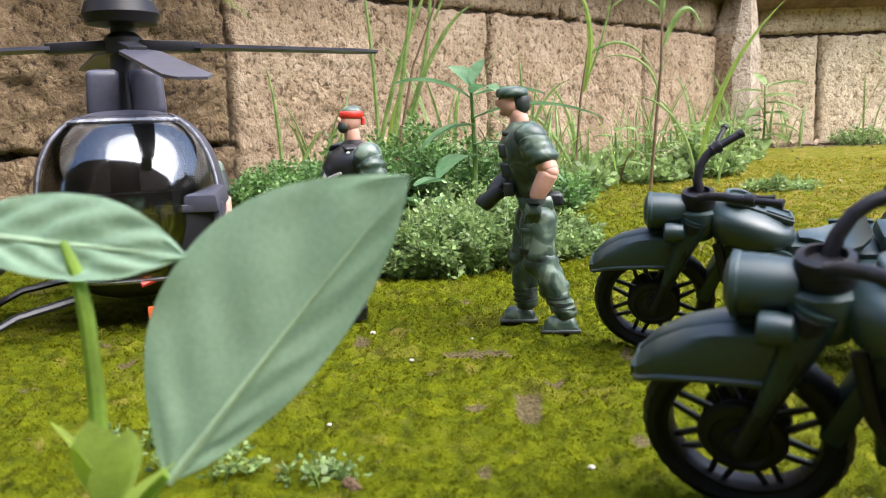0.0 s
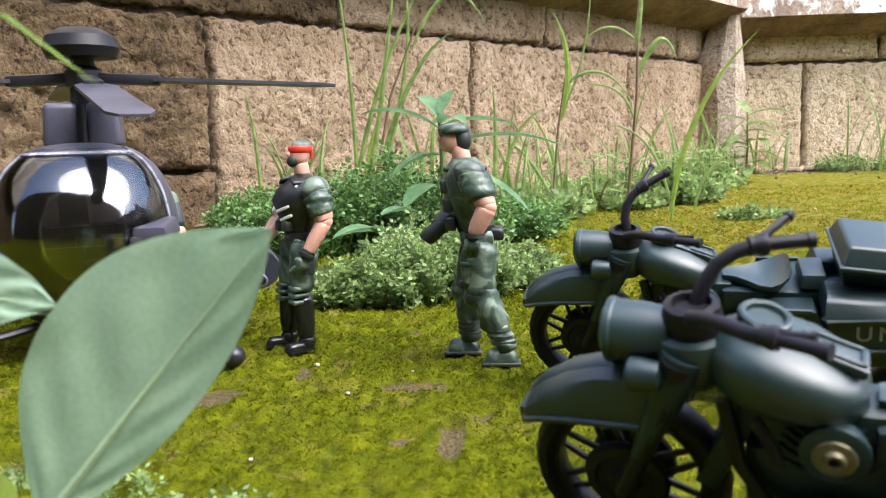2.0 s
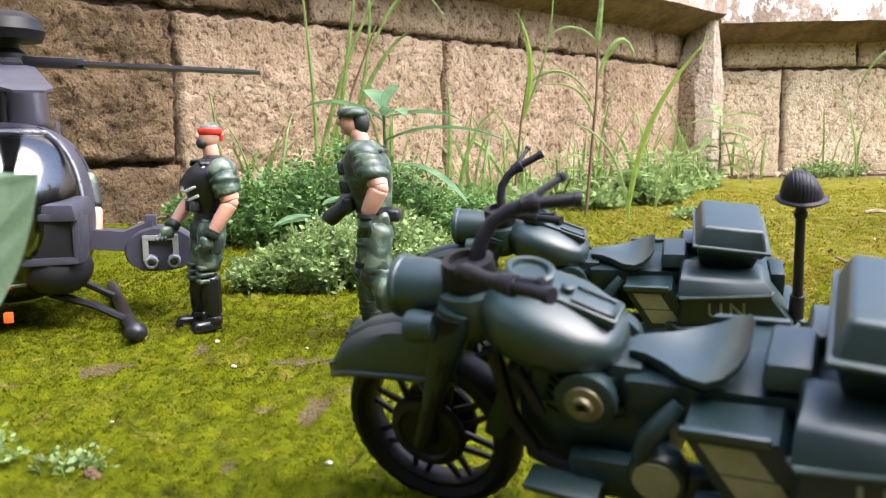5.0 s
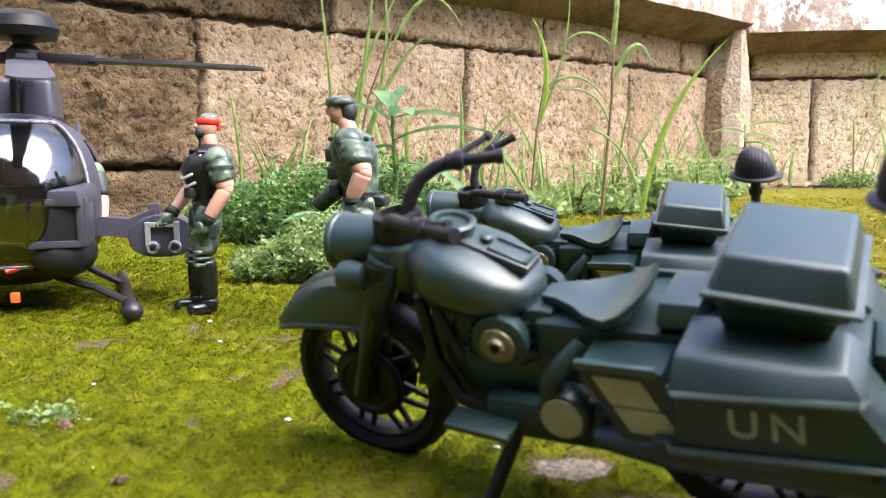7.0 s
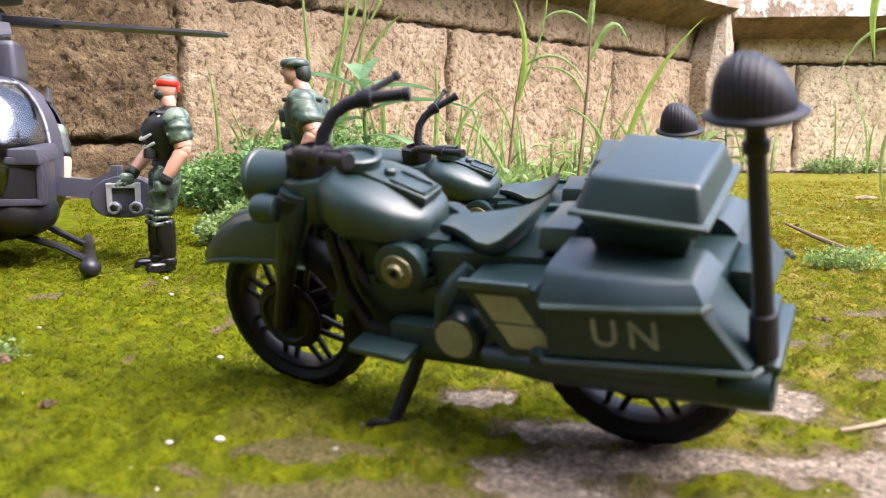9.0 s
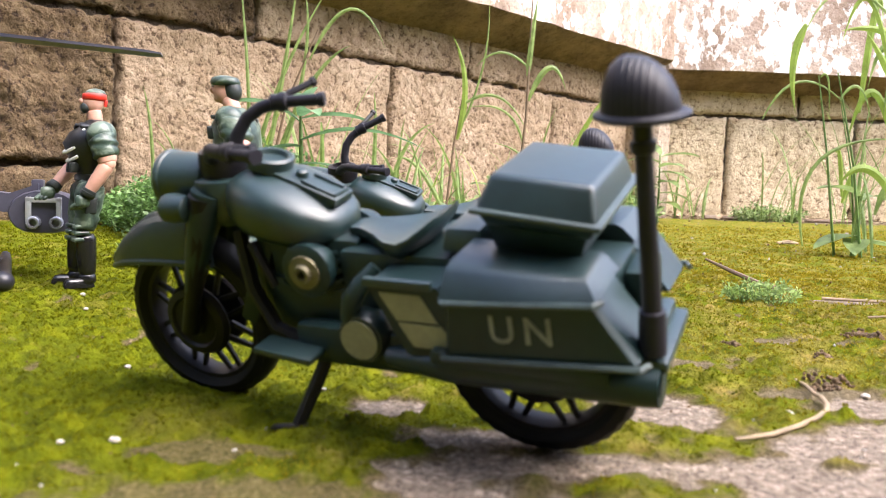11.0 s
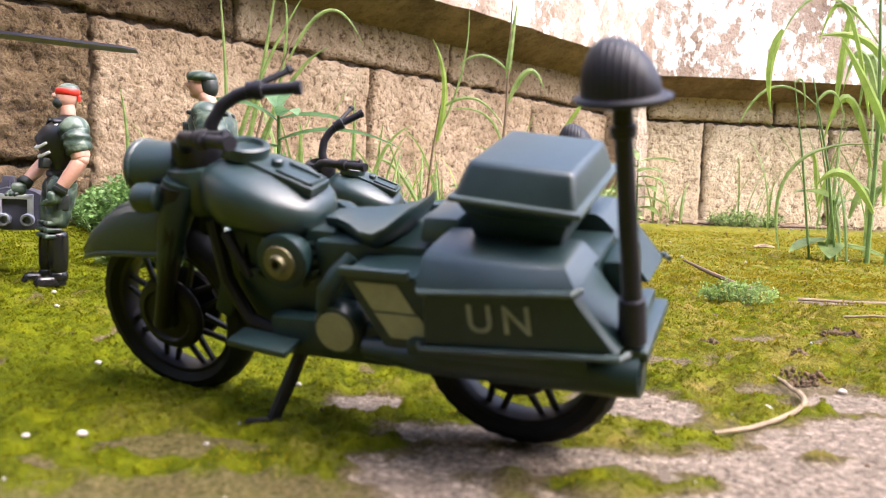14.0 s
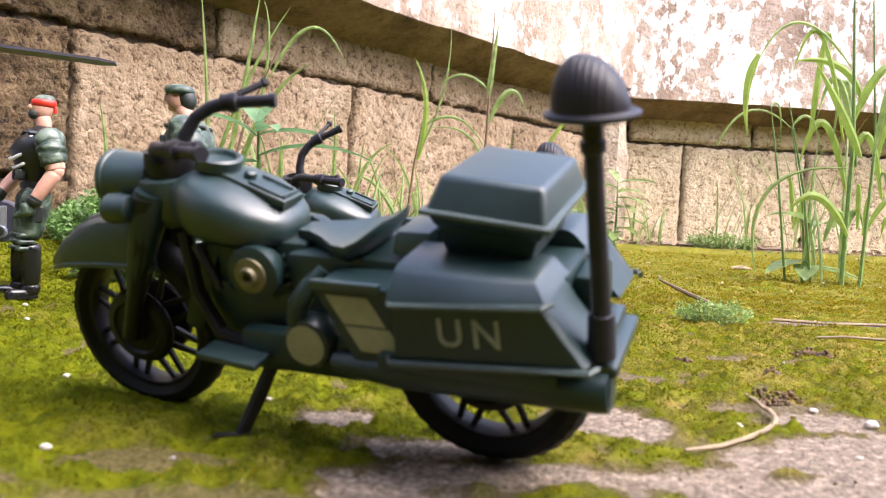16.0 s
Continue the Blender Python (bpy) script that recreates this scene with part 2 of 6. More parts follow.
def paint_mat(name, bare):
    """White limewash that has flaked off in ragged patches and left grey-brown plaster; bare sets how much is gone."""
    m = stone_mat(name, [(0.44, (0.16, 0.12, 0.09)), (0.66, (0.30, 0.23, 0.18)), (0.9, (0.40, 0.33, 0.27))], 0.5, 0.5)
    nt = m.node_tree
    b = nt.nodes["Principled BSDF"]
    under = b.inputs["Base Color"].links[0].from_socket
    co = nt.nodes.new("ShaderNodeTexCoord").outputs["Object"]
    mp = nt.nodes.new("ShaderNodeMapping")
    mp.inputs["Scale"].default_value = (1.0, 1.0, 0.62)
    nt.links.new(co, mp.inputs["Vector"])
    big, small = nt.nodes.new("ShaderNodeTexNoise"), nt.nodes.new("ShaderNodeTexNoise")
    for n, sc, dt in ((big, 6.5, 3), (small, 48, 9)):
        n.inputs["Scale"].default_value, n.inputs["Detail"].default_value, n.inputs["Roughness"].default_value = sc, dt, 0.68
        nt.links.new(mp.outputs[0], n.inputs["Vector"])
    add = nt.nodes.new("ShaderNodeMath")
    add.operation = "MULTIPLY_ADD"
    nt.links.new(big.outputs["Fac"], add.inputs[0])
    add.inputs[1].default_value = 0.9
    nt.links.new(small.outputs["Fac"], add.inputs[2])
    edge = ramp(nt, add.outputs[0], [(bare * 0.5 + 0.66, (0, 0, 0)), (bare * 0.5 + 0.685, (1, 1, 1))])
    white = ramp(nt, small.outputs["Fac"], [(0.3, (0.54, 0.50, 0.45)), (0.7, (0.70, 0.69, 0.66))])
    mx = nt.nodes.new("ShaderNodeMixRGB")
    nt.links.new(edge, mx.inputs[0])
    nt.links.new(under, mx.inputs[1])
    nt.links.new(white, mx.inputs[2])
    nt.links.new(mx.outputs[0], b.inputs["Base Color"])
    return m


def camo_mat():
    """Painted plastic cloth: dark and pale green blotches, a slight gloss."""
    m = mat("blotched_green_uniform", (0.035, 0.055, 0.042), 0.36, 0, 0.4, 120, 500, 0.25, 0.0006)
    nt = m.node_tree
    b = nt.nodes["Principled BSDF"]
    co, n = nt.nodes.new("ShaderNodeTexCoord"), nt.nodes.new("ShaderNodeTexNoise")
    n.inputs["Scale"].default_value, n.inputs["Detail"].default_value, n.inputs["Distortion"].default_value = 115, 3, 0.8
    nt.links.new(co.outputs["Object"], n.inputs["Vector"])
    col = ramp(nt, n.outputs["Fac"], [(0.36, (0.012, 0.020, 0.016)), (0.44, (0.036, 0.060, 0.046)), (0.54, (0.055, 0.085, 0.062)), (0.60, (0.135, 0.175, 0.130))])
    nt.links.new(col, b.inputs["Base Color"])
    return m


M_GROUND = ground_mat()
M_STONE = stone_mat("tan_cast_stone", [(0.46, (0.175, 0.121, 0.070)), (0.66, (0.285, 0.207, 0.128)), (0.92, (0.40, 0.308, 0.212))], 0.85, 0.35)
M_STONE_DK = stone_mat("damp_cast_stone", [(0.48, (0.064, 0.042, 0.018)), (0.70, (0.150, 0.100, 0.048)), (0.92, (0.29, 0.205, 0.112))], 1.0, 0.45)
# lighter copy of the tan stone: sun on the right wall, put into the colour
M_STONE_SUNLIT = stone_mat("sunlit_cast_stone", [(0.44, (0.27, 0.205, 0.115)), (0.60, (0.44, 0.35, 0.215)), (0.86, (0.62, 0.52, 0.355))], 0.85, 0.25)
# stained brown, darkened further for the shade under the overhang
M_SOFFIT = stone_mat("shaded_stained_soffit", [(0.45, (0.07, 0.045, 0.025)), (0.65, (0.15, 0.105, 0.06)), (0.85, (0.24, 0.17, 0.10))], 0.4)
M_MORTAR = stone_mat("dark_mortar", [(0.4, (0.03, 0.022, 0.014)), (0.8, (0.10, 0.075, 0.05))])
M_PLASTER = stone_mat("pale_plaster", [(0.48, (0.22, 0.17, 0.12)), (0.70, (0.34, 0.275, 0.205)), (0.92, (0.46, 0.39, 0.31))], 0.6, 0.5)
M_PAINT = paint_mat("peeling_white_paint", 0.60)
# whiter copy with less flaked off, so the right wall's sunlight is coloured in
M_PAINT_LIT = paint_mat("sunlit_flaking_paint", 0.52)
M_GREEN = mat("dark_green_plastic", (0.0075, 0.0235, 0.0235), 0.43, 0, 0.35, 40, 420, 0.10, 0.0003, spec=0.75, coat=0.12)
M_GREEN_DK = mat("blackish_green_plastic", (0.007, 0.021, 0.0215), 0.42, 0, 0.25, 60, 500, 0.06, 0.0003, spec=0.5)
M_BLACK = mat("black_plastic", (0.008, 0.007, 0.009), 0.45, 0, 0.3, 60, 600, 0.08, 0.0003, spec=0.3)
M_PURPLE = mat("purplish_black_plastic", (0.011, 0.010, 0.015), 0.48, 0, 0.3, 60, 600, 0.08, 0.0003, spec=0.32)
M_TYRE = mat("tyre_rubber", (0.006, 0.006, 0.007), 0.6, 0, 0.3, 80, 700, 0.15, 0.0005, spec=0.25)
# lip colour: scuffing plus the highlight along the edge, both painted in
M_EDGE = mat("scuffed_highlit_edge", (0.050, 0.070, 0.067), 0.4, 0, 0.5, 60, 500, 0.06, 0.0003)
M_BRASS = mat("tarnished_brass", (0.15, 0.135, 0.075), 0.45, 0.5, 0.3, 120, 800, 0.1, 0.0003)
M_STICKER = mat("pale_olive_sticker", (0.27, 0.26, 0.14), 0.6, 0, 0.2, 150, 800, 0.05, 0.0002)
M_LETTER = mat("faded_cream_paint", (0.22, 0.225, 0.18), 0.6, 0, 0.3, 200, 900, 0.05, 0.0002)
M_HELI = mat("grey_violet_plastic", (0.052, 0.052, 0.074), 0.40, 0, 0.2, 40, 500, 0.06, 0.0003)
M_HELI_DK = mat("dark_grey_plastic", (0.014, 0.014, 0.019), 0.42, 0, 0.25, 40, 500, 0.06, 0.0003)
M_SILVER = mat("silver_paint", (0.55, 0.57, 0.60), 0.35, 0.6, 0.15, 100, 700, 0.05, 0.0002)
M_TRIM = mat("shiny_grey_edge", (0.30, 0.31, 0.36), 0.28, 0.2, 0.3, 100, 700, 0.05, 0.0002)
M_CLEAR = glass_mat("clear_canopy", (0.88, 0.88, 0.93), 0.10, ior=2.3)
M_MIRRORED = glass_mat("mirrored_tint", (0.10, 0.10, 0.13), 0.06, ior=5.0, wave=0.12)
M_RED = mat("red_plastic", (0.55, 0.03, 0.015), 0.4, 0, 0.15, 100, 700, 0.05, 0.0002)
M_ORANGE = mat("orange_plastic", (0.75, 0.12, 0.02), 0.4, 0, 0.15, 100, 700, 0.05, 0.0002)
M_CAMO = camo_mat()
M_VEST = mat("black_vest", (0.010, 0.011, 0.013), 0.38, 0, 0.4, 200, 700, 0.1, 0.0004)
M_CAMO_DK = mat("dark_webbing", (0.020, 0.026, 0.024), 0.5, 0, 0.4, 200, 700, 0.1, 0.0004)
M_SKIN = mat("painted_flesh_plastic", (0.56, 0.31, 0.23), 0.45, 0, 0.12, 150, 700, 0.05, 0.0002)
M_WHITE = mat("white_paint", (0.75, 0.75, 0.74), 0.5, 0, 0.1, 150, 700, 0.05, 0.0002)
M_BOOT = mat("shiny_black_boot", (0.010, 0.010, 0.010), 0.22, 0, 0.2, 150, 700, 0.05, 0.0002)
M_LEAF = leaf_mat("pale_weed_leaf", (0.17, 0.26, 0.075), 0.35, 0.4, 0.45, tint=(0.32, 0.43, 0.15))
M_FERN = leaf_mat("mid_green_leaf", (0.085, 0.19, 0.045), 0.4, 0.45, 0.4, tint=(0.19, 0.33, 0.09))
M_GRASS = leaf_mat("grass_blade", (0.19, 0.30, 0.07), 0.3, 0.4, 0.5, tint=(0.34, 0.46, 0.14))
M_BROAD = leaf_mat("broad_leaf", (0.085, 0.21, 0.075), 0.3, 0.25, 0.35, tint=(0.20, 0.34, 0.17))
M_NEARLEAF = leaf_mat("matt_green_leaf", (0.225, 0.365, 0.215), 0.1, 0.05, 0.38, 0.42, tint=(0.36, 0.50, 0.35), scale=14)
M_LIME = leaf_mat("lime_shoot", (0.28, 0.40, 0.07), 0.25, 0.2, 0.6)
M_RIB = leaf_mat("pale_rib", (0.42, 0.56, 0.36), 0.2, 0.1, 0.3)
M_SHOOT = leaf_mat("young_lime_leaf", (0.46, 0.58, 0.11), 0.2, 0.15, 0.6)
M_STEM = mat("green_stem", (0.13, 0.22, 0.06), 0.5, 0, 0.3, 100, 700, 0.1, 0.0003)
M_STEM_BR = mat("brown_stem", (0.13, 0.085, 0.045), 0.6, 0, 0.3, 100, 700, 0.15, 0.0004)
M_DRY = mat("dry_straw", (0.25, 0.185, 0.11), 0.7, 0, 0.3, 120, 800, 0.2, 0.0004)
M_DEAD = leaf_mat("dead_leaf", (0.16, 0.10, 0.05), 0.4, 0.5, 0.15, 0.8, tint=(0.36, 0.27, 0.17))
M_PEBBLE = mat("pale_pebble", (0.34, 0.31, 0.27), 0.7, 0, 0.25, 200, 900, 0.2, 0.0003, per=0.35)
M_CLOD = mat("brown_clod", (0.10, 0.062, 0.030), 0.9, 0, 0.4, 200, 900, 0.5, 0.0006, per=0.3)
M_TUFT = leaf_mat("moss_tuft", (0.098, 0.116, 0.002), 0.35, 0.3, 0.6, 0.9, tint=(0.182, 0.186, 0.004), scale=30)

M_TUFT_DRY = leaf_mat("dry_moss_tuft", (0.17, 0.145, 0.006), 0.3, 0.3, 0.6, 0.9, tint=(0.31, 0.255, 0.02), scale=40)
for _m in (M_TUFT, M_TUFT_DRY):
    _m.node_tree.nodes["Principled BSDF"].inputs["Specular IOR Level"].default_value = 0.03

# ---- mesh helpers; all numbers below are centimetres ----
CM = 0.01
UP = Vector((0, 0, 1))


def part(name, bm, material, parent=None, label="", smooth=38):
    me = bpy.data.meshes.new(name)
    bmesh.ops.recalc_face_normals(bm, faces=bm.faces)
    bmesh.ops.scale(bm, vec=(CM, CM, CM), verts=bm.verts)
    bm.to_mesh(me)
    bm.free()
    for m in (material if isinstance(material, (list, tuple)) else [material]):
        me.materials.append(m)
    if smooth:
        me.polygons.foreach_set("use_smooth", [True] * len(me.polygons))
        me.set_sharp_from_angle(angle=radians(smooth))
    ob = new(name, me)
    ob.parent = parent
    if label:
        tagged(ob, label)
    return ob


def thing(name, label, category, m=None, group="", kind=""):
    ob = new(name)
    ob.empty_display_size = 0.02
    if m is not None:
        ob.matrix_world = m
    return tagged(ob, label, category, group, kind)


def quads(bm, faces, mi=0):
    for f in faces:
        f.material_index = mi
    return faces


def loft(bm, rings, cap=True, close=True, mi=0):
    """A skin over rings of equally many points."""
    vs = [[bm.verts.new(p) for p in r] for r in rings]
    out = []
    n = len(vs[0])
    for a, b in zip(vs, vs[1:]):
        for k in range(n if close else n - 1):
            out.append(bm.faces.new((a[k], a[(k + 1) % n], b[(k + 1) % n], b[k])))
    if cap:
        out += [bm.faces.new(vs[0]), bm.faces.new(vs[-1])]
    return quads(bm, out, mi)


def tube(bm, pts, rad, n=8, cap=True, mi=0, flat=1.0):
    pts = [Vector(p) for p in pts]
    rad = rad if isinstance(rad, (list, tuple)) else [rad] * len(pts)
    rings, side = [], None
    for k, p in enumerate(pts):
        d = (pts[min(k + 1, len(pts) - 1)] - pts[max(k - 1, 0)]).normalized()
        if side is None:
            side = d.cross(UP if abs(d.z) < 0.9 else Vector((1, 0, 0))).normalized()
        side = (side - d * side.dot(d)).normalized()
        up = side.cross(d)
        rings.append([p + rad[k] * (math.cos(a) * side + flat * math.sin(a) * up) for a in (2 * math.pi * j / n for j in range(n))])
    return loft(bm, rings, cap, True, mi)


def bx(bm, c, s, bevel=0.08, m=None, taper=1.0, mi=0, seg=2):
    """A box of size s round c, its top scaled by taper (a number or (x, y)), with rounded edges."""
    tx, ty = taper if isinstance(taper, tuple) else (taper, taper)
    r = bmesh.ops.create_cube(bm, size=1)["verts"]
    for v in r:
        top = v.co.z > 0
        v.co = Vector((v.co.x * s[0] * (tx if top else 1), v.co.y * s[1] * (ty if top else 1), v.co.z * s[2]))
    fs = list({f for v in r for f in v.link_faces})
    if bevel:
        es = list({e for f in fs for e in f.edges})
        g = bmesh.ops.bevel(bm, geom=es, offset=bevel, segments=seg, affect="EDGES", profile=0.6)
        fs = list({f for v in g["verts"] for f in v.link_faces} | {f for f in fs if f.is_valid})
        r = list({v for f in fs for v in f.verts})
    mm = Matrix.Translation(c) @ (m or Matrix())
    bmesh.ops.transform(bm, matrix=mm, verts=r)
    return quads(bm, fs, mi)


def lathe(bm, prof, m=None, n=20, mi=0, squash=1.0):
    """Turns a profile of (radius, height) about z, then places it by m."""
    m = m or Matrix()
    rings = [[m @ Vector((r * math.cos(a), squash * r * math.sin(a), h)) for a in (2 * math.pi * j / n for j in range(n))] for r, h in prof]
    return loft(bm, rings, True, True, mi)


def ball(bm, c, r, m=None, n=10, mi=0):
    r = r if isinstance(r, (tuple, list)) else (r, r, r)
    prof = [(max(0.02, math.cos(t)), math.sin(t)) for t in (math.pi * (k / n - 0.5) for k in range(n + 1))]
    mm = Matrix.Translation(c) @ (m or Matrix()) @ Matrix.Diagonal((*r, 1))
    return lathe(bm, prof, mm, max(8, n + 4), mi)


def axis_y(c):
    """Places a turned shape with its axis along +y at c."""
    return Matrix.Translation(c) @ Euler((radians(-90), 0, 0)).to_matrix().to_4x4()


def axis_x(c):
    return Matrix.Translation(c) @ Euler((0, radians(90), 0)).to_matrix().to_4x4()


def nz(x, y, s, seed=0.0):
    return noise.noise((x / s, y / s, seed))


# ---- ground ----
# bare spots; brownish ones near (5, 8) and (10, 9) also colour in shade
BARE_AND_SHADE = [(24.6, 17.4, 1.8, 1.2, 0), (23.2, 13.3, 3.2, 2.2, 0), (13.6, 13.9, 1.9, 0.8, 0), (14.5, 11.5, 3.4, 1.7, 0), (11.3, 16.4, 1.1, 0.7, 0), (18.3, 16.6, 1.5, 2.2, 0), (20.5, 10.8, 5.0, 2.4, 0), (27.0, 14.2, 4.2, 2.6, 0), (2.4, 24.4, 0.4, 1.2, 0.3), (-6.9, 30.0, 0.9, 0.9, 0.3),
        (12.8, 9.6, 1.1, 1.8, 0.15), (38.0, 39.5, 5.0, 1.0, 0.1), (90.0, 192.0, 70.0, 9.0, 0.2), (24.0, 18.6, 2.0, 0.8, 0.25), (1.0, 30.5, 1.2, 0.5, 0.3),
        (20.5, 22.5, 2.2, 0.7, 0.25), (5.5, 8.0, 4.6, 2.2, 0.46), (9.8, 9.2, 3.6, 1.9, 0.42), (7.5, 12.6, 1.6, 0.6, 0.42), (27.0, 27.0, 2.0, 0.7, 0.25), (5.5, 8.8, 1.4, 0.7, 0.3)]


def moss(x, y):
    """1 on moss, 0 on bare concrete."""
    v = 1.0
    ragged = 0.9 * nz(x, y, 1.6, 3.0) + 0.7 * nz(x, y, 0.45, 5.0)
    for cx, cy, rx, ry, low in BARE_AND_SHADE:
        d = math.hypot((x - cx) / rx, (y - cy) / ry)
        v = min(v, max(low, (d - 0.85) * 2.2 + ragged))
    for cx, cy, rx, ry in ((15.8, 10.9, 2.3, 0.85), (18.4, 14.7, 1.7, 0.55), (21.2, 12.6, 0.7, 0.35)):
        v = max(v, 1.25 - math.hypot((x - cx) / rx, (y - cy) / ry) * 1.1 + 0.9 * nz(x, y, 0.8, 6.0))
    v = min(v, max(0.3, 1.3 - 6.0 * (nz(x, y, 1.5, 9.0) - 0.45)))
    return max(0.0, min(1.0, v))


def ground_z(x, y):
    k = moss(x, y)
    puff = 0.45 * abs(nz(x, y, 1.2, 1.0)) ** 0.7 + 0.42 * abs(nz(x, y, 0.6, 2.0)) ** 0.7
    return -0.15 + k * (puff - 0.15) + 0.05 * nz(x, y, 6.0, 7.0)


def spaced(lo, hi, step):
    return [lo + step * k for k in range(int(round((hi - lo) / step)))]


def build_ground():
    xs = [-5000, -1500, -500, -200, -120] + spaced(-80, -16, 2.0) + spaced(-16, 34, 0.17) + spaced(34, 140, 2.0) + [140, 200, 400, 1500, 5000]
    ys = [-5000, -1500, -500, -150, -60, -30, -15, -5, 0] + spaced(4, 50, 0.17) + spaced(50, 230, 2.0) + [230, 400, 1500, 5000]
    verts = [(x, y, ground_z(x, y)) for y in ys for x in xs]
    w = len(xs)
    faces = [(j * w + i, j * w + i + 1, (j + 1) * w + i + 1, (j + 1) * w + i) for j in range(len(ys) - 1) for i in range(w - 1)]
    me = bpy.data.meshes.new("ground")
    me.from_pydata([(x * CM, y * CM, z * CM) for x, y, z in verts], [], faces)
    at = me.attributes.new("moss", "FLOAT", "POINT")
    at.data.foreach_set("value", [moss(x, y) for x, y, _ in verts])
    me.materials.append(M_GROUND)
    me.polygons.foreach_set("use_smooth", [True] * len(faces))
    tagged(new("ground", me), "yellow-green moss over worn concrete yard ground", "ground", kind="structure")


build_ground()

# ---- walls ----
A0 = Vector((8.32, 134.73, 0))
WALL_DIR = 44.75
W_L = Matrix.Translation(A0) @ Euler((0, 0, radians(WALL_DIR))).to_matrix().to_4x4()
W_R = Matrix.Translation((76.0, 202.0, 0)) @ Euler((0, 0, radians(0.0))).to_matrix().to_4x4()


def block_mesh(bm, length, height, depth, seed, rough, step):
    """One stone: uneven front with worn, rounded edges (front is -y, back at y = 0 + depth)."""
    nx, ny = max(2, int(length / step)), max(2, int(height / step))
    grid = []
    for j in range(ny + 1):
        row = []
        for i in range(nx + 1):
            x, z = length * i / nx, height * j / ny
            edge = min(x, length - x, z, height - z)
            back = 0.7 * max(0.0, 1 - edge / (0.6 + 0.45 * nz(x, z, 3.0, seed + 2))) ** 2
            y = back - rough * (0.7 * nz(x, z, 5.0, seed) + 0.75 * nz(x, z, 1.9, seed + 4) - 0.9 * abs(nz(x, z, 0.95, seed + 6)) + 0.3)
            k = 0.35 * nz(x, z, 5.0, seed + 9)
            row.append(bm.verts.new((x + (k if 0 < i < nx else 1.1 * k + 0.5 * nz(x, z, 1.2, seed + 3)), y, z + (k if 0 < j < ny else 1.1 * k + 0.6 * nz(x, z, 1.4, seed + 5)))))
        grid.append(row)
    for j in range(ny):
        for i in range(nx):
            bm.faces.new((grid[j][i], grid[j][i + 1], grid[j + 1][i + 1], grid[j + 1][i]))
    rim = grid[0][:] + [r[-1] for r in grid[1:]] + grid[-1][-2::-1] + [r[0] for r in grid[-2:0:-1]]
    back = [bm.verts.new((v.co.x, depth, v.co.z)) for v in rim]
    n = len(rim)
    for k in range(n):
        bm.faces.new((rim[k], back[k], back[(k + 1) % n], rim[(k + 1) % n]))
    bm.faces.new(back)


def build_wall(name, m, courses, lo, hi, label):
    """courses: z from, z to, where one joint lies, stone length, material picker, front offset."""
    bm = bmesh.new()
    bx(bm, ((lo + hi) / 2, 8.0, 30), (hi - lo, 12.0, 62), 0)
    body = part(name, bm, M_MORTAR)
    body.matrix_world = Matrix.Translation(m.translation * CM) @ m.to_3x3().to_4x4()
    tagged(body, label, "wall", kind="structure")
    seed = 1.0
    for z0, z1, joint, length, pick, front in courses:
        x = joint - length * math.ceil((joint - lo) / length)
        while x < hi:
            a, b = max(lo, x), min(hi, x + length)
            foot = z0
            if name == "wall_left" and z0 < 0:
                b = min(b, -48.2)          # the low course runs only under the damp stones
            elif name == "wall_left" and z0 < 8 and a > -49:
                foot = -4
            if b - a > 3:
                bm = bmesh.new()
                near = name == "wall_left" and -100 < a < 30 and z0 > 0
                stuff = pick(a)
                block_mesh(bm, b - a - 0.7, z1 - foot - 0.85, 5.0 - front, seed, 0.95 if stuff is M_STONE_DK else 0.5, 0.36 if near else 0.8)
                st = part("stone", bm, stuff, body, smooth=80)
                st.location = ((a + 0.35) * CM, front * CM, (foot + 0.25) * CM)
                seed += 13.7
            x += length
    return body


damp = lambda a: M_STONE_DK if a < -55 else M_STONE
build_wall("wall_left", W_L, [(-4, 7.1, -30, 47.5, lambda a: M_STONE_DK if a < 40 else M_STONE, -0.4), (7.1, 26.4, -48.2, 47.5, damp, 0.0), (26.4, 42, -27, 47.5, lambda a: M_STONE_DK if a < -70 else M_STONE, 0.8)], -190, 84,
           "old tan cast-stone block wall, damp and pitted")
# two added walls out of view; they darken sideways reflections and fill light
for name, c, s in (("wall_behind", (20, -130, 95), (900, 12, 194)), ("wall_side", (345, 33, 50), (12, 312, 104))):
    back = bmesh.new()
    bx(back, c, s, 0.8)
    tagged(part(name, back, M_STONE_DK, smooth=30), "unseen plain dark wall added to cut side light and reflections", "wall", kind="structure")
build_wall("wall_right", W_R, [(-4, 26.6, 17.0, 34.0, lambda a: M_STONE_SUNLIT, 0.0), (26.6, 42, 36.0, 34.0, lambda a: M_STONE_SUNLIT, 0.6)], -4, 260,
           "tan cast-stone block wall with rough pitted faces")


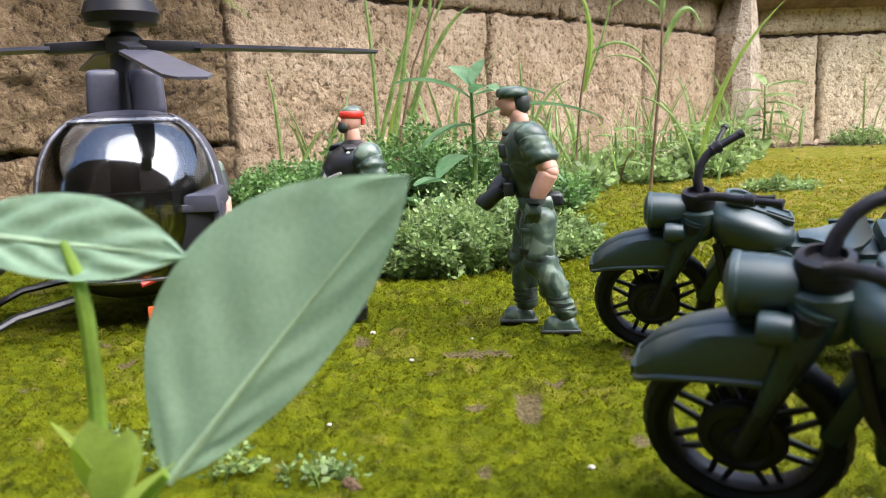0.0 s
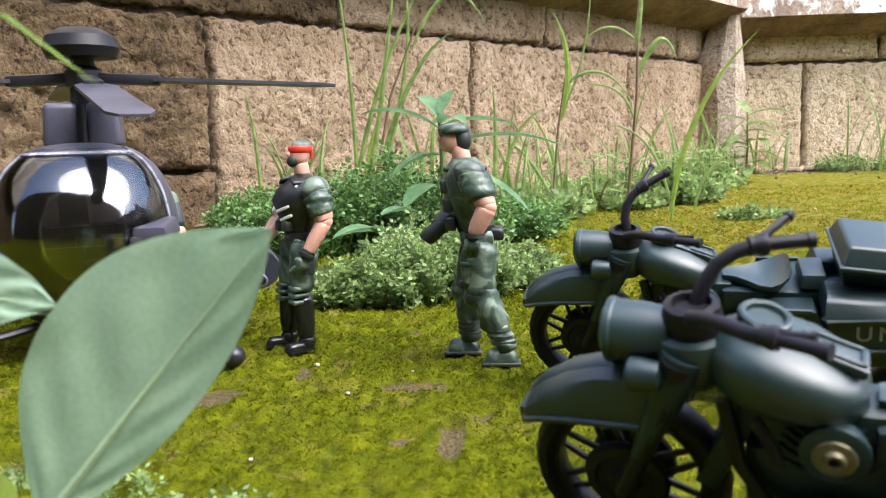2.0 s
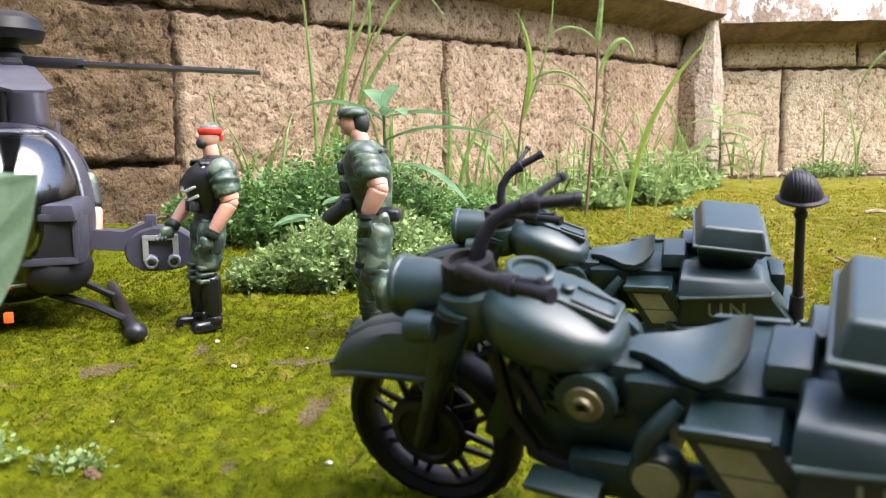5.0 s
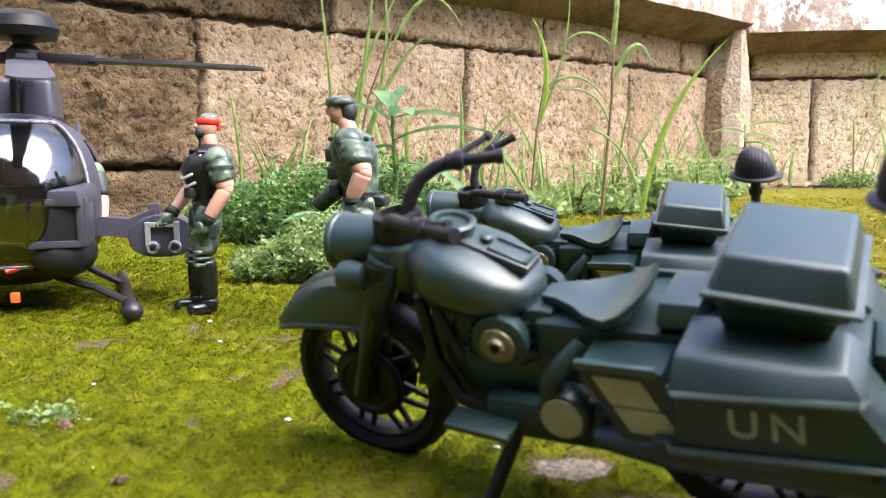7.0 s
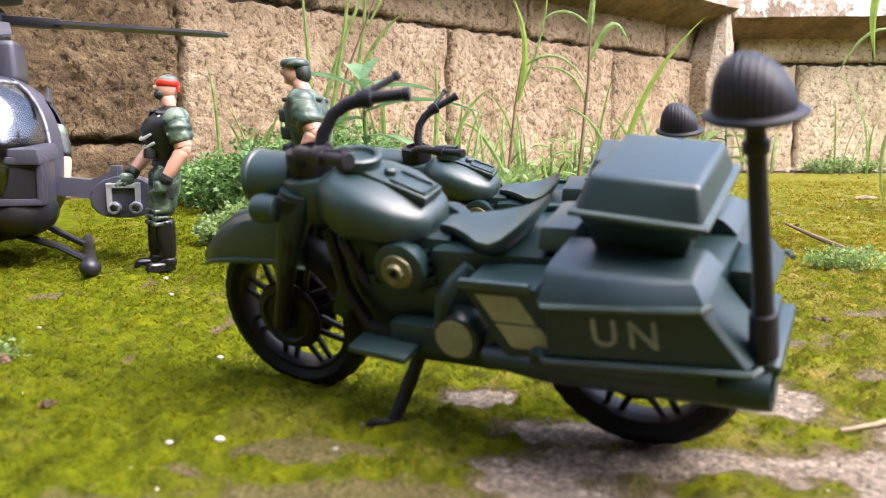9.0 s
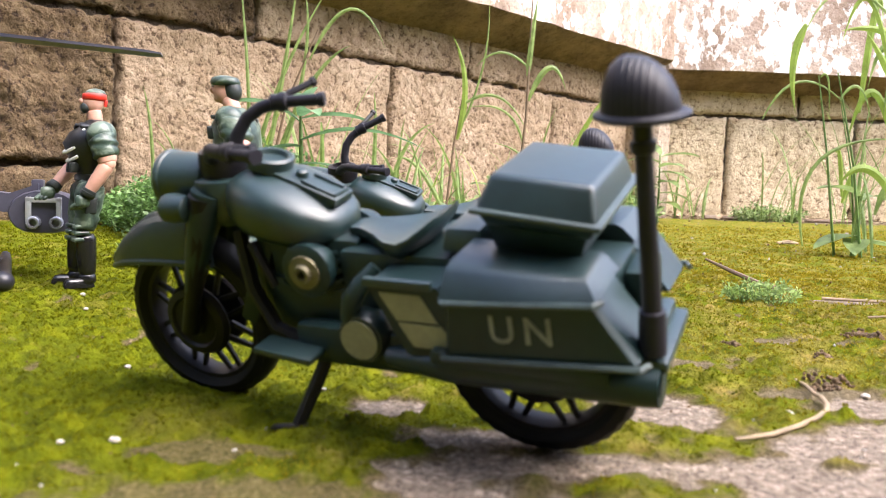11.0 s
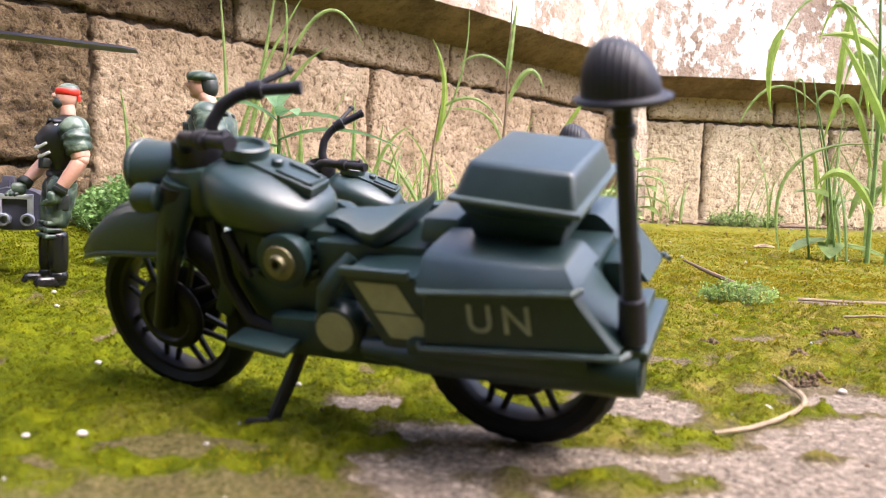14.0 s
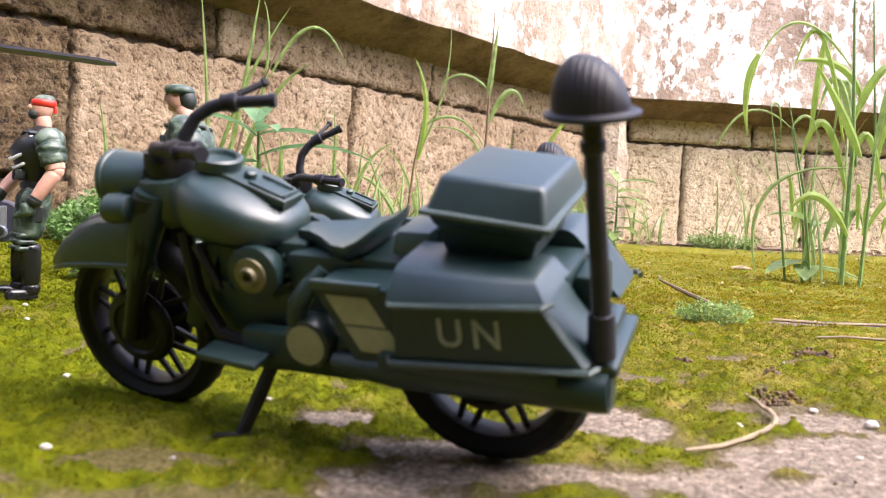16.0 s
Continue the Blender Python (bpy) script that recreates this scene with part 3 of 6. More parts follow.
def coping(name, m, lo, hi, out, z0, label, paint):
    """The painted upper wall that juts out over the stones, with a sloping soffit."""
    bm = bmesh.new()
    prof = [(2.0, z0 - 4.5), (-out + 1.0, z0 - 0.6), (-out, z0), (-out, z0 + 58), (14.0, z0 + 58), (14.0, z0 - 4.5)]
    n = 60
    rings = []
    for k in range(n + 1):
        x = lo + (hi - lo) * k / n
        rings.append([(x, y + (0.5 * nz(x, z, 9, 2) if y < 0 else 0), z + (0.35 * nz(x, z, 5, 4) if z < z0 + 5 else 0)) for y, z in prof])
    fs = loft(bm, rings)
    # undersides get the soffit colour, overhang shade included
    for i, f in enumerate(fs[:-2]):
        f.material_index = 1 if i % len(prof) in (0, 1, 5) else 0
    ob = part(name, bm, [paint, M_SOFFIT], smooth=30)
    ob.matrix_world = Matrix.Translation(m.translation * CM) @ m.to_3x3().to_4x4()
    tagged(ob, label, "wall", kind="structure")


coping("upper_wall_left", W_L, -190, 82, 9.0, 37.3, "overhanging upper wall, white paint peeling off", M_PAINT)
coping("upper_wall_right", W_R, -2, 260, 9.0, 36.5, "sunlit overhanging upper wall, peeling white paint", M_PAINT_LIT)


def pier():
    """Plastered corner pier between the two walls, narrowing upwards."""
    bm = bmesh.new()
    rings = []
    for k in range(13):
        z = -2 + k * 4.0
        w = 1.0 if z < 22 else max(0.35, 1.0 - (z - 22) / 24)
        base = [(61, 190), (66.0, 186.0), (70.0, 185.5), (73.6, 188.5), (77, 199), (64, 200)]
        c = Vector((70.5, 192))
        rings.append([(c.x + (x - c.x) * w + 0.5 * nz(x, z, 6, 1), c.y + (y - c.y) * (0.8 + 0.2 * w) + 0.5 * nz(y, z, 5, 2), z) for x, y in base])
    loft(bm, rings)
    for f in bm.faces:
        c = f.calc_center_median()
        f.material_index = 0 if 64.5 < c.x < 74 else 1
    tagged(part("pier", bm, [M_PLASTER, M_STONE], smooth=25), "pale plastered corner pier between two walls", "pier", kind="structure")


pier()

# ---- motorcycles ----
WR = 2.1


def wheel(bike, name, x):
    c = Vector((x, 0, WR))
    bm = bmesh.new()
    n, prof = 72, [(1.62, -0.30), (1.78, -0.44), (1.98, -0.40), (2.10, -0.20), (2.12, 0.0), (2.10, 0.20), (1.98, 0.40), (1.78, 0.44), (1.62, 0.30)]
    rings = []
    for k in range(n):
        a = 2 * math.pi * k / n
        knob = 0.03 if k % 2 else 0.0
        rings.append([(x + (r - (knob if r > 1.9 else 0)) * math.cos(a), y, WR + (r - (knob if r > 1.9 else 0)) * math.sin(a)) for r, y in prof])
    rings.append(rings[0])
    loft(bm, rings, cap=False)
    bmesh.ops.remove_doubles(bm, verts=bm.verts, dist=0.001)
    w = part(name, bm, M_TYRE, bike)
    bm = bmesh.new()
    lathe(bm, [(1.64, -0.26), (1.68, -0.30), (1.53, -0.28), (1.48, -0.1), (1.48, 0.1), (1.53, 0.28), (1.68, 0.30), (1.64, 0.26)], axis_y(c), 36)
    bmesh.ops.delete(bm, geom=[f for f in bm.faces if len(f.verts) > 6], context="FACES_ONLY")
    part("rim", bm, M_BLACK, w)
    bm = bmesh.new()
    lathe(bm, [(0.2, -0.62), (0.80, -0.55), (0.92, -0.35), (0.88, -0.28), (0.4, -0.2), (0.4, 0.2), (0.88, 0.28), (0.92, 0.36), (0.84, 0.50), (0.66, 0.55), (0.6, 0.48), (0.34, 0.50), (0.3, 0.62), (0.16, 0.66), (0.05, 0.66)], axis_y(c), 24)
    part("hub", bm, M_BLACK, w)
    for k in range(16):
        a = 2 * math.pi * (k // 2) / 8 + (0.12 if k % 2 else -0.12)
        b = a + (0.17 if k % 2 else -0.17)
        bm = bmesh.new()
        p0, p1 = Vector((math.cos(a), 0, math.sin(a))), Vector((math.cos(b), 0, math.sin(b)))
        tube(bm, [c + 0.8 * p0 + Vector((0, 0.14, 0)), c + 1.55 * p1 + Vector((0, 0.05, 0))], [0.085, 0.07], 6)
        part("spoke", bm, M_BLACK, w)
    grow = Matrix.Translation((x * CM, 0, 0)) @ Matrix.Diagonal((1.06, 1, 1.06, 1)) @ Matrix.Translation((-x * CM, 0, 0))
    for ob in [w] + list(w.children):
        ob.data.transform(grow)
    return w


def fender(bike, name, x, r, a0, a1, half, mat_):
    bm = bmesh.new()
    rings, n = [], 22
    for k in range(n + 1):
        a = radians(a0 + (a1 - a0) * k / n)
        end = min(1.0, k / 4.0) if a0 < 90 else 1.0
        hw = half * (0.72 + 0.28 * end)
        cs = [(-hw - 0.10, -0.62), (-hw - 0.02, -0.58), (-hw, -0.12), (-hw * 0.72, 0.10), (-hw * 0.3, 0.20), (0, 0.22), (hw * 0.3, 0.20), (hw * 0.72, 0.10), (hw, -0.12), (hw + 0.02, -0.58), (hw + 0.10, -0.62),
              (hw - 0.08, -0.5), (hw * 0.66, -0.02), (0, 0.08), (-hw * 0.66, -0.02), (-hw + 0.08, -0.5)]
        rings.append([(x + (r + d) * math.cos(a), y, WR + (r + d) * math.sin(a)) for y, d in cs])
    loft(bm, rings)
    return part(name, bm, mat_, bike)


def pannier(bike, s):
    """Side case: lower trough with a lip, and a swelling lid."""
    bm = bmesh.new()
    lo = [(-3.3, 4.40), (-6.1, 4.60), (-6.85, 3.55), (-3.2, 3.27)]
    rings = []
    for y, k in ((0.8, 0.97), (2.05, 1.0), (2.28, 0.985), (2.34, 0.95)):
        cx, cz = -4.8, 3.95
        rings.append([(cx + (x - cx) * k, s * y, cz + (z - cz) * k) for x, z in lo])
    loft(bm, rings)
    body = part("pannier", bm, M_GREEN_DK, bike)
    bm = bmesh.new()
    rings = []
    for t, yo, yi, q in ((0.0, 2.39, 0.7, 0.0), (0.08, 2.37, 0.7, 0.03), (0.72, 2.10, 0.7, 0.42), (0.84, 2.02, 0.7, 0.54), (0.93, 1.90, 0.72, 0.72), (1.0, 1.55, 0.8, 1.05)):
        x0, x1 = -3.2 - 0.14 * q, -6.15 + 0.55 * q
        z0, z1 = 4.42 + 0.68 * t, 4.63 + 0.36 * t
        rings.append([(x0, s * yi, z0), (x0, s * yo, z0), (x0 * 0.7 + x1 * 0.3, s * (yo + 0.06), z0 * 0.7 + z1 * 0.3), (x0 * 0.3 + x1 * 0.7, s * (yo + 0.06), z0 * 0.3 + z1 * 0.7), (x1, s * (yo - 0.05), z1), (x1, s * yi, z1)])
    loft(bm, rings)
    part("lid", bm, M_GREEN, body)
    for name, pts in (("lid_lip", [(-3.18, 4.42), (-6.2, 4.63)]), ("lower_lip", [(-3.08, 3.27), (-6.98, 3.53)])):
        bm = bmesh.new()
        (xa, za), (xb, zb) = pts
        tube(bm, [(xa, s * 2.20, za), (xa - 0.1, s * 2.41, za), (xb + 0.1, s * 2.41, zb), (xb, s * 2.2, zb)], 0.065, 6)
        part(name, bm, M_EDGE, body, "scuffed edge, its highlight in the pale colour")
    bm = bmesh.new()
    bx(bm, (-4.55, s * 1.5, 3.14), (3.5, 1.5, 0.30), 0.1)
    part("pannier_floor", bm, M_GREEN_DK, body)
    # the two letters, cut as flat bars
    cu = bpy.data.curves.new("letters", "FONT")
    cu.body, cu.size, cu.align_x, cu.align_y, cu.space_character, cu.extrude, cu.offset = "UN", 0.0075, "CENTER", "CENTER", 1.35, 0.00012, 0.00008
    tmp = new("letters", cu)
    me = bpy.data.meshes.new_from_object(tmp)
    bpy.data.objects.remove(tmp)
    me.materials.clear()
    me.materials.append(M_LETTER)
    ob = new("letters", me)
    ob.parent = body
    turn = Euler((radians(90), 0, radians(180 if s > 0 else 0))).to_matrix().to_4x4()
    ob.matrix_basis = Matrix.Translation((-4.76 * CM, s * 2.355 * CM, 3.97 * CM)) @ Matrix.Rotation(radians(3.0 * s), 4, "Y") @ turn
    tagged(ob, "faded cream letters UN")
    return body


def motorcycle():
    bike = thing("toy_motorcycle", "dark green plastic toy motorcycle with UN panniers, leaning on its kickstand", "toy motorcycle", group="toy motorcycles on the moss")
    wheel(bike, "front_wheel", 4.75)
    wheel(bike, "rear_wheel", -4.28)
    bm = bmesh.new()
    rings = []
    for x, zt, zb, hw in ((7.04, 3.78, 3.60, 0.40), (6.99, 3.95, 3.60, 0.52), (6.84, 4.20, 3.66, 0.62), (6.5, 4.52, 3.76, 0.67), (5.9, 4.86, 3.84, 0.71), (5.2, 5.06, 3.88, 0.72), (4.5, 5.12, 3.90, 0.72), (4.0, 5.06, 3.90, 0.72), (3.6, 4.92, 3.90, 0.68)):
        cs = [(hw + 0.10, zb), (hw + 0.10, zb + 0.09), (hw + 0.01, zb + 0.12), (hw, zt - (zt - zb) * 0.36), (hw * 0.8, zt - 0.12), (hw * 0.4, zt - 0.02)]
        outer = cs + [(0, zt)] + [(-y, z) for y, z in cs[::-1]]
        inner = [(-hw + 0.07, zb), (-hw + 0.08, zt - (zt - zb) * 0.42), (0, zt - 0.12), (hw - 0.08, zt - (zt - zb) * 0.42), (hw - 0.07, zb)]
        rings.append([(x, y, z) for y, z in outer + inner])
    loft(bm, rings)
    mudguard = part("front_fender", bm, M_GREEN, bike)
    bm = bmesh.new()
    tube(bm, [(6.88, 0, 4.12), (6.5, 0, 4.50), (5.9, 0, 4.84), (5.2, 0, 5.04), (4.5, 0, 5.10), (3.9, 0, 5.02)], [0.16, 0.22, 0.24, 0.24, 0.24, 0.22], 10, flat=0.4)
    part("fender_rib", bm, M_GREEN, mudguard)
    bm = bmesh.new()
    bx(bm, (6.98, 0, 3.74), (0.22, 1.0, 0.34), 0.08)
    part("fender_tip", bm, M_GREEN_DK, mudguard)
    fender(bike, "rear_fender", -4.3, 2.5, 40, 170, 0.62, M_GREEN_DK)
    # fork with its side covers
    for s in (1, -1):
        bm = bmesh.new()
        tube(bm, [(4.75, s * 0.72, 2.1), (4.25, s * 0.78, 3.3), (3.7, s * 0.82, 4.6), (3.35, s * 0.74, 5.7)], [0.22, 0.22, 0.28, 0.36], 10)
        part("fork_leg", bm, M_BLACK, bike)
        bm = bmesh.new()
        tube(bm, [(4.4, s * 0.78, 3.0), (4.28, s * 0.79, 3.3), (3.9, s * 0.78, 4.2), (3.5, s * 0.70, 5.2), (3.3, s * 0.6, 5.75)], [0.14, 0.2, 0.30, 0.42, 0.42], 14)
        part("fork_cover", bm, M_GREEN_DK, bike)
    # headlight and side lamps
    bm = bmesh.new()
    lathe(bm, [(0.3, -1.3), (0.55, -1.1), (0.64, -0.5), (0.66, 0.0), (0.70, 0.04), (0.70, 0.16), (0.62, 0.2), (0.05, 0.24)], axis_x((4.75, 0, 5.88)), 24)
    hl = part("headlight", bm, M_GREEN, bike)
    bm = bmesh.new()
    lathe(bm, [(0.58, 0), (0.5, 0.07), (0.3, 0.12), (0.02, 0.14)], axis_x((4.95, 0, 5.88)), 20)
    part("lens", bm, M_GREEN, hl)
    for s in (1, -1):
        bm = bmesh.new()
        lathe(bm, [(0.1, -0.5), (0.3, -0.4), (0.36, 0), (0.34, 0.2), (0.22, 0.26), (0.02, 0.27)], axis_x((4.1, s * 0.95, 5.45)), 16)
        part("side_lamp", bm, M_GREEN, bike)
    bm = bmesh.new()
    lathe(bm, [(0.55, 4.9), (0.78, 5.2), (0.82, 5.75), (0.76, 6.0), (0.5, 6.06), (0.1, 6.06)], Matrix.Translation((3.2, 0, 0)), 22)
    part("steering_head", bm, M_GREEN, bike)
    # clamp, bars, grips
    bm = bmesh.new()
    lathe(bm, [(0.30, 6.0), (0.56, 6.02), (0.60, 6.3), (0.55, 6.62), (0.40, 6.66), (0.36, 6.5), (0.05, 6.5)], Matrix.Translation((3.2, 0, 0)), 20)
    clamp = part("bar_clamp", bm, M_BLACK, bike, "black plastic clamp")
    for name, pts, lever in (("right_handlebar", [(3.15, -0.3, 6.4), (3.02, -0.42, 6.85), (2.78, -0.58, 7.22), (2.45, -0.75, 7.42), (2.05, -0.92, 7.5), (1.04, -1.3, 7.48)], (1.5, -1.7, 7.85)),
                             ("left_handlebar", [(3.2, 0.35, 6.45), (2.85, 0.8, 6.75), (2.5, 1.15, 6.9), (2.0, 1.5, 6.95), (1.6, 1.62, 6.97), (0.62, 2.0, 7.0)], (0.85, 1.75, 7.12))):
        k = 0.82 if lever[1] < 0 else 0.80
        bm = bmesh.new()
        tube(bm, pts[:5], [0.24 * k, 0.2 * k, 0.19 * k, 0.19 * k, 0.2 * k], 10)
        bar = part(name, bm, M_PURPLE, bike, "black curved handlebar")
        p, q = Vector(pts[4]), Vector(pts[5])
        bm = bmesh.new()
        tube(bm, [p, p.lerp(q, 0.15), p.lerp(q, 0.2), p.lerp(q, 0.85), p.lerp(q, 0.86), q], [0.25 * k, 0.25 * k, 0.17 * k, 0.17 * k, 0.21 * k, 0.2 * k], 10)
        part("grip", bm, M_PURPLE, bar)
        bm = bmesh.new()
        d = (q - p).normalized()
        tube(bm, [p - d * 0.24 * k, p - d * 0.2 * k, p - d * 0.05, p + d * 0.05, p + d * 0.22 * k, p + d * 0.24 * k], [0.16 * k, 0.26 * k, 0.24 * k, 0.29 * k, 0.27 * k, 0.18 * k], 10)
        part("collar", bm, M_PURPLE, bar)
        bm = bmesh.new()
        lv = Vector(lever)
        tube(bm, [p, p.lerp(lv, 0.3) + Vector((0, 0, 0.06)), p.lerp(lv, 0.88), p.lerp(lv, 0.9), lv], [0.15 * k, 0.10 * k, 0.10 * k, 0.15 * k, 0.13 * k], 8)
        part("lever", bm, M_PURPLE, bar)
    # tank and its console
    bm = bmesh.new()
    rings = []
    for x, zb, zt, hw in ((2.85, 5.25, 5.95, 0.45), (2.65, 4.95, 6.12, 0.85), (2.2, 4.72, 6.22, 1.15), (1.6, 4.60, 6.14, 1.28), (1.0, 4.55, 5.92, 1.26), (0.55, 4.55, 5.66, 1.10), (0.2, 4.62, 5.42, 0.82), (0.0, 4.75, 5.22, 0.45)):
        zc, hz_ = (zb + zt) / 2, (zt - zb) / 2
        rings.append([(x, hw * math.copysign(abs(math.cos(a)) ** 0.75, math.cos(a)), zc + hz_ * math.copysign(abs(math.sin(a)) ** 0.7, math.sin(a))) for a in (2 * math.pi * k / 20 for k in range(20))])
    loft(bm, rings)
    tank = part("fuel_tank", bm, M_GREEN, bike, smooth=50)
    bm = bmesh.new()
    bx(bm, (1.15, 0, 5.93), (2.35, 0.78, 0.22), 0.06, Euler((0, radians(-21), 0)).to_matrix().to_4x4())
    console = part("console", bm, M_GREEN, tank)
    tip = Euler((0, radians(-14), 0)).to_matrix().to_4x4()
    bm = bmesh.new()
    lathe(bm, [(0.50, -0.1), (0.52, 0.14), (0.46, 0.18), (0.38, 0.16), (0.34, 0.06), (0.05, 0.05)], Matrix.Translation((1.85, 0, 6.34)) @ tip, 24)
    part("gauge", bm, M_GREEN, tank)
    bm = bmesh.new()
    lathe(bm, [(0.14, 0), (0.14, 0.12), (0.09, 0.16), (0.02, 0.16)], Matrix.Translation((1.08, 0, 6.02)) @ tip, 12)
    part("tank_knob", bm, M_GREEN, console)
    for y in (-0.27, 0.27):
        bm = bmesh.new()
        bx(bm, (0.55, y, 5.82), (0.85, 0.08, 0.12), 0.03, Euler((0, radians(-21), 0)).to_matrix().to_4x4())
        part("console_rail", bm, M_GREEN, console)
    bm = bmesh.new()
    bx(bm, (0.12, 0, 5.66), (0.10, 0.6, 0.12), 0.03)
    part("console_bar", bm, M_GREEN, console)
    # engine, frame, cases
    bm = bmesh.new()
    bx(bm, (0.6, 0, 3.0), (3.2, 1.5, 1.7), 0.25)
    eng = part("engine", bm, M_GREEN_DK, bike)
    bm = bmesh.new()
    bx(bm, (0.7, 0, 4.1), (2.4, 1.2, 1.4), 0.2)
    part("cylinder_block", bm, M_GREEN_DK, eng)
    bm = bmesh.new()
    bx(bm, (2.5, 0, 3.6), (0.5, 1.0, 2.6), 0.12, Euler((0, radians(-24), 0)).to_matrix().to_4x4())
    part("down_tube", bm, M_GREEN_DK, bike)
    for x, a in ((1.3, -22), (0.1, 22)):
        for k in range(5):
            bm = bmesh.new()
            rot = Euler((0, radians(a), 0)).to_matrix().to_4x4()
            lathe(bm, [(0.45, 0), (0.62, 0.02), (0.62, 0.10), (0.45, 0.12)], Matrix.Translation((x, 0, 3.55)) @ rot @ Matrix.Translation((0, 0, 0.20 * k)), 16, squash=1.35)
            part("cylinder_fin", bm, M_GREEN_DK, eng)
    for s in (1, -1):
        bm = bmesh.new()
        lathe(bm, [(0.5, -0.5), (0.62, -0.2), (0.62, 0.0), (0.5, 0.06)], axis_y((0.55, s * 1.15, 4.22)) if s > 0 else axis_y((0.55, -1.15, 4.22)), 20)
        drum = part("air_cleaner", bm, M_GREEN_DK, eng)
        bm = bmesh.new()
        sgn = 1 if s > 0 else -1
        mm = Matrix.Translation((0.55, s * 1.2, 4.22)) @ Euler((radians(-90 * sgn), 0, 0)).to_matrix().to_4x4()
        lathe(bm, [(0.40, 0), (0.38, 0.06), (0.22, 0.09), (0.18, 0.17), (0.11, 0.17), (0.09, -0.02), (0.02, -0.02)], mm, 20)
        part("brass_cap", bm, M_BRASS, drum, "tarnished brass disc")
        bm = bmesh.new()
        lathe(bm, [(0.4, -0.3), (0.58, 0), (0.58, 0.3), (0.52, 0.42), (0.05, 0.45)], Matrix.Translation((-0.85, s * 1.15, 2.95)) @ Euler((radians(-90 * sgn), 0, 0)).to_matrix().to_4x4(), 20)
        gear = part("gear_cover", bm, M_GREEN, bike)
        bm = bmesh.new()
        lathe(bm, [(0.44, 0), (0.44, 0.03), (0.02, 0.03)], Matrix.Translation((-0.85, s * 1.60, 2.95)) @ Euler((radians(-90 * sgn), 0, 0)).to_matrix().to_4x4(), 20)
        part("disc_sticker", bm, M_STICKER, gear, "pale olive disc")
        bm = bmesh.new()
        tube(bm, [(-1.25, s * 1.2, 4.5), (-1.0, s * 1.4, 4.2), (-0.7, s * 1.45, 3.8), (-0.55, s * 1.4, 3.35)], [0.14, 0.2, 0.22, 0.2], 10)
        part("intake_elbow", bm, M_GREEN_DK, bike)
        bm = bmesh.new()
        bx(bm, (-0.55, s * 1.1, 2.55), (3.1, 0.5, 0.95), 0.2)
        part("primary_case", bm, M_GREEN_DK, bike)
        bm = bmesh.new()
        bx(bm, (1.0, s * 1.62, 2.50), (1.5, 0.7, 0.16), 0.06, Euler((0, radians(-5), 0)).to_matrix().to_4x4())
        part("footboard", bm, M_GREEN, bike)
        bm = bmesh.new()
        tube(bm, [(2.55, s * 0.7, 4.9), (2.25, s * 0.95, 3.6), (1.7, s * 1.05, 2.7), (0.5, s * 1.1, 2.35)], 0.17, 8)
        part("exhaust_pipe", bm, M_BLACK, bike)
        bm = bmesh.new()
        tube(bm, [(1.95, s * 1.05, 4.75), (1.75, s * 1.15, 4.5), (1.45, s * 1.15, 3.8)], [0.14, 0.13, 0.10], 8)
        part("cable_tube", bm, M_BLACK, eng)
        if s > 0:
            bm = bmesh.new()
            tube(bm, [(-1.6, 1.66, 2.72), (-3.0, 1.82, 2.78), (-6.9, 1.85, 2.93), (-7.12, 1.85, 2.94), (-7.16, 1.85, 2.94), (-7.10, 1.85, 2.94)], [0.22, 0.34, 0.40, 0.38, 0.30, 0.24], 18)
            part("muffler", bm, M_GREEN_DK, bike)
        # side plate with its two stickers
        bm = bmesh.new()
        loft(bm, [[(-1.45, y, 4.45), (-3.0, y, 4.5), (-3.7, y, 3.05), (-2.2, y, 3.0)] for y in (s * 0.9, s * 1.9, s * 1.98)])
        plate = part("side_plate", bm, M_GREEN_DK, bike)
        bm = bmesh.new()
        bx(bm, (-2.15, s * 1.98, 4.52), (1.5, 0.16, 0.2), 0.06)
        part("plate_lip", bm, M_GREEN, plate)
        for xa, xb, za, zb in ((-1.72, -2.62, 4.32, 3.75), (-2.08, -3.02, 3.70, 3.2)):
            bm = bmesh.new()
            sk = 0.42 * (za - zb) / 0.57
            loft(bm, [[(xa, y, za), (xb, y, za), (xb - sk * 0.8, y, zb), (xa - sk * 0.8, y, zb)] for y in (s * 1.985, s * 2.005)])
            part("sticker", bm, M_STICKER, plate, "pale olive sticker")
    bm = bmesh.new()
    bx(bm, (-1.9, 0, 4.2), (3.6, 1.7, 0.9), 0.2)
    part("seat_frame", bm, M_GREEN_DK, bike)
    bm = bmesh.new()
    bx(bm, (-4.5, 0, 4.05), (3.4, 1.7, 1.2), 0.25)
    part("frame_body", bm, M_GREEN_DK, bike)
    # seat: saddle with a raised tail, then the flat pad
    bm = bmesh.new()
    rings = []
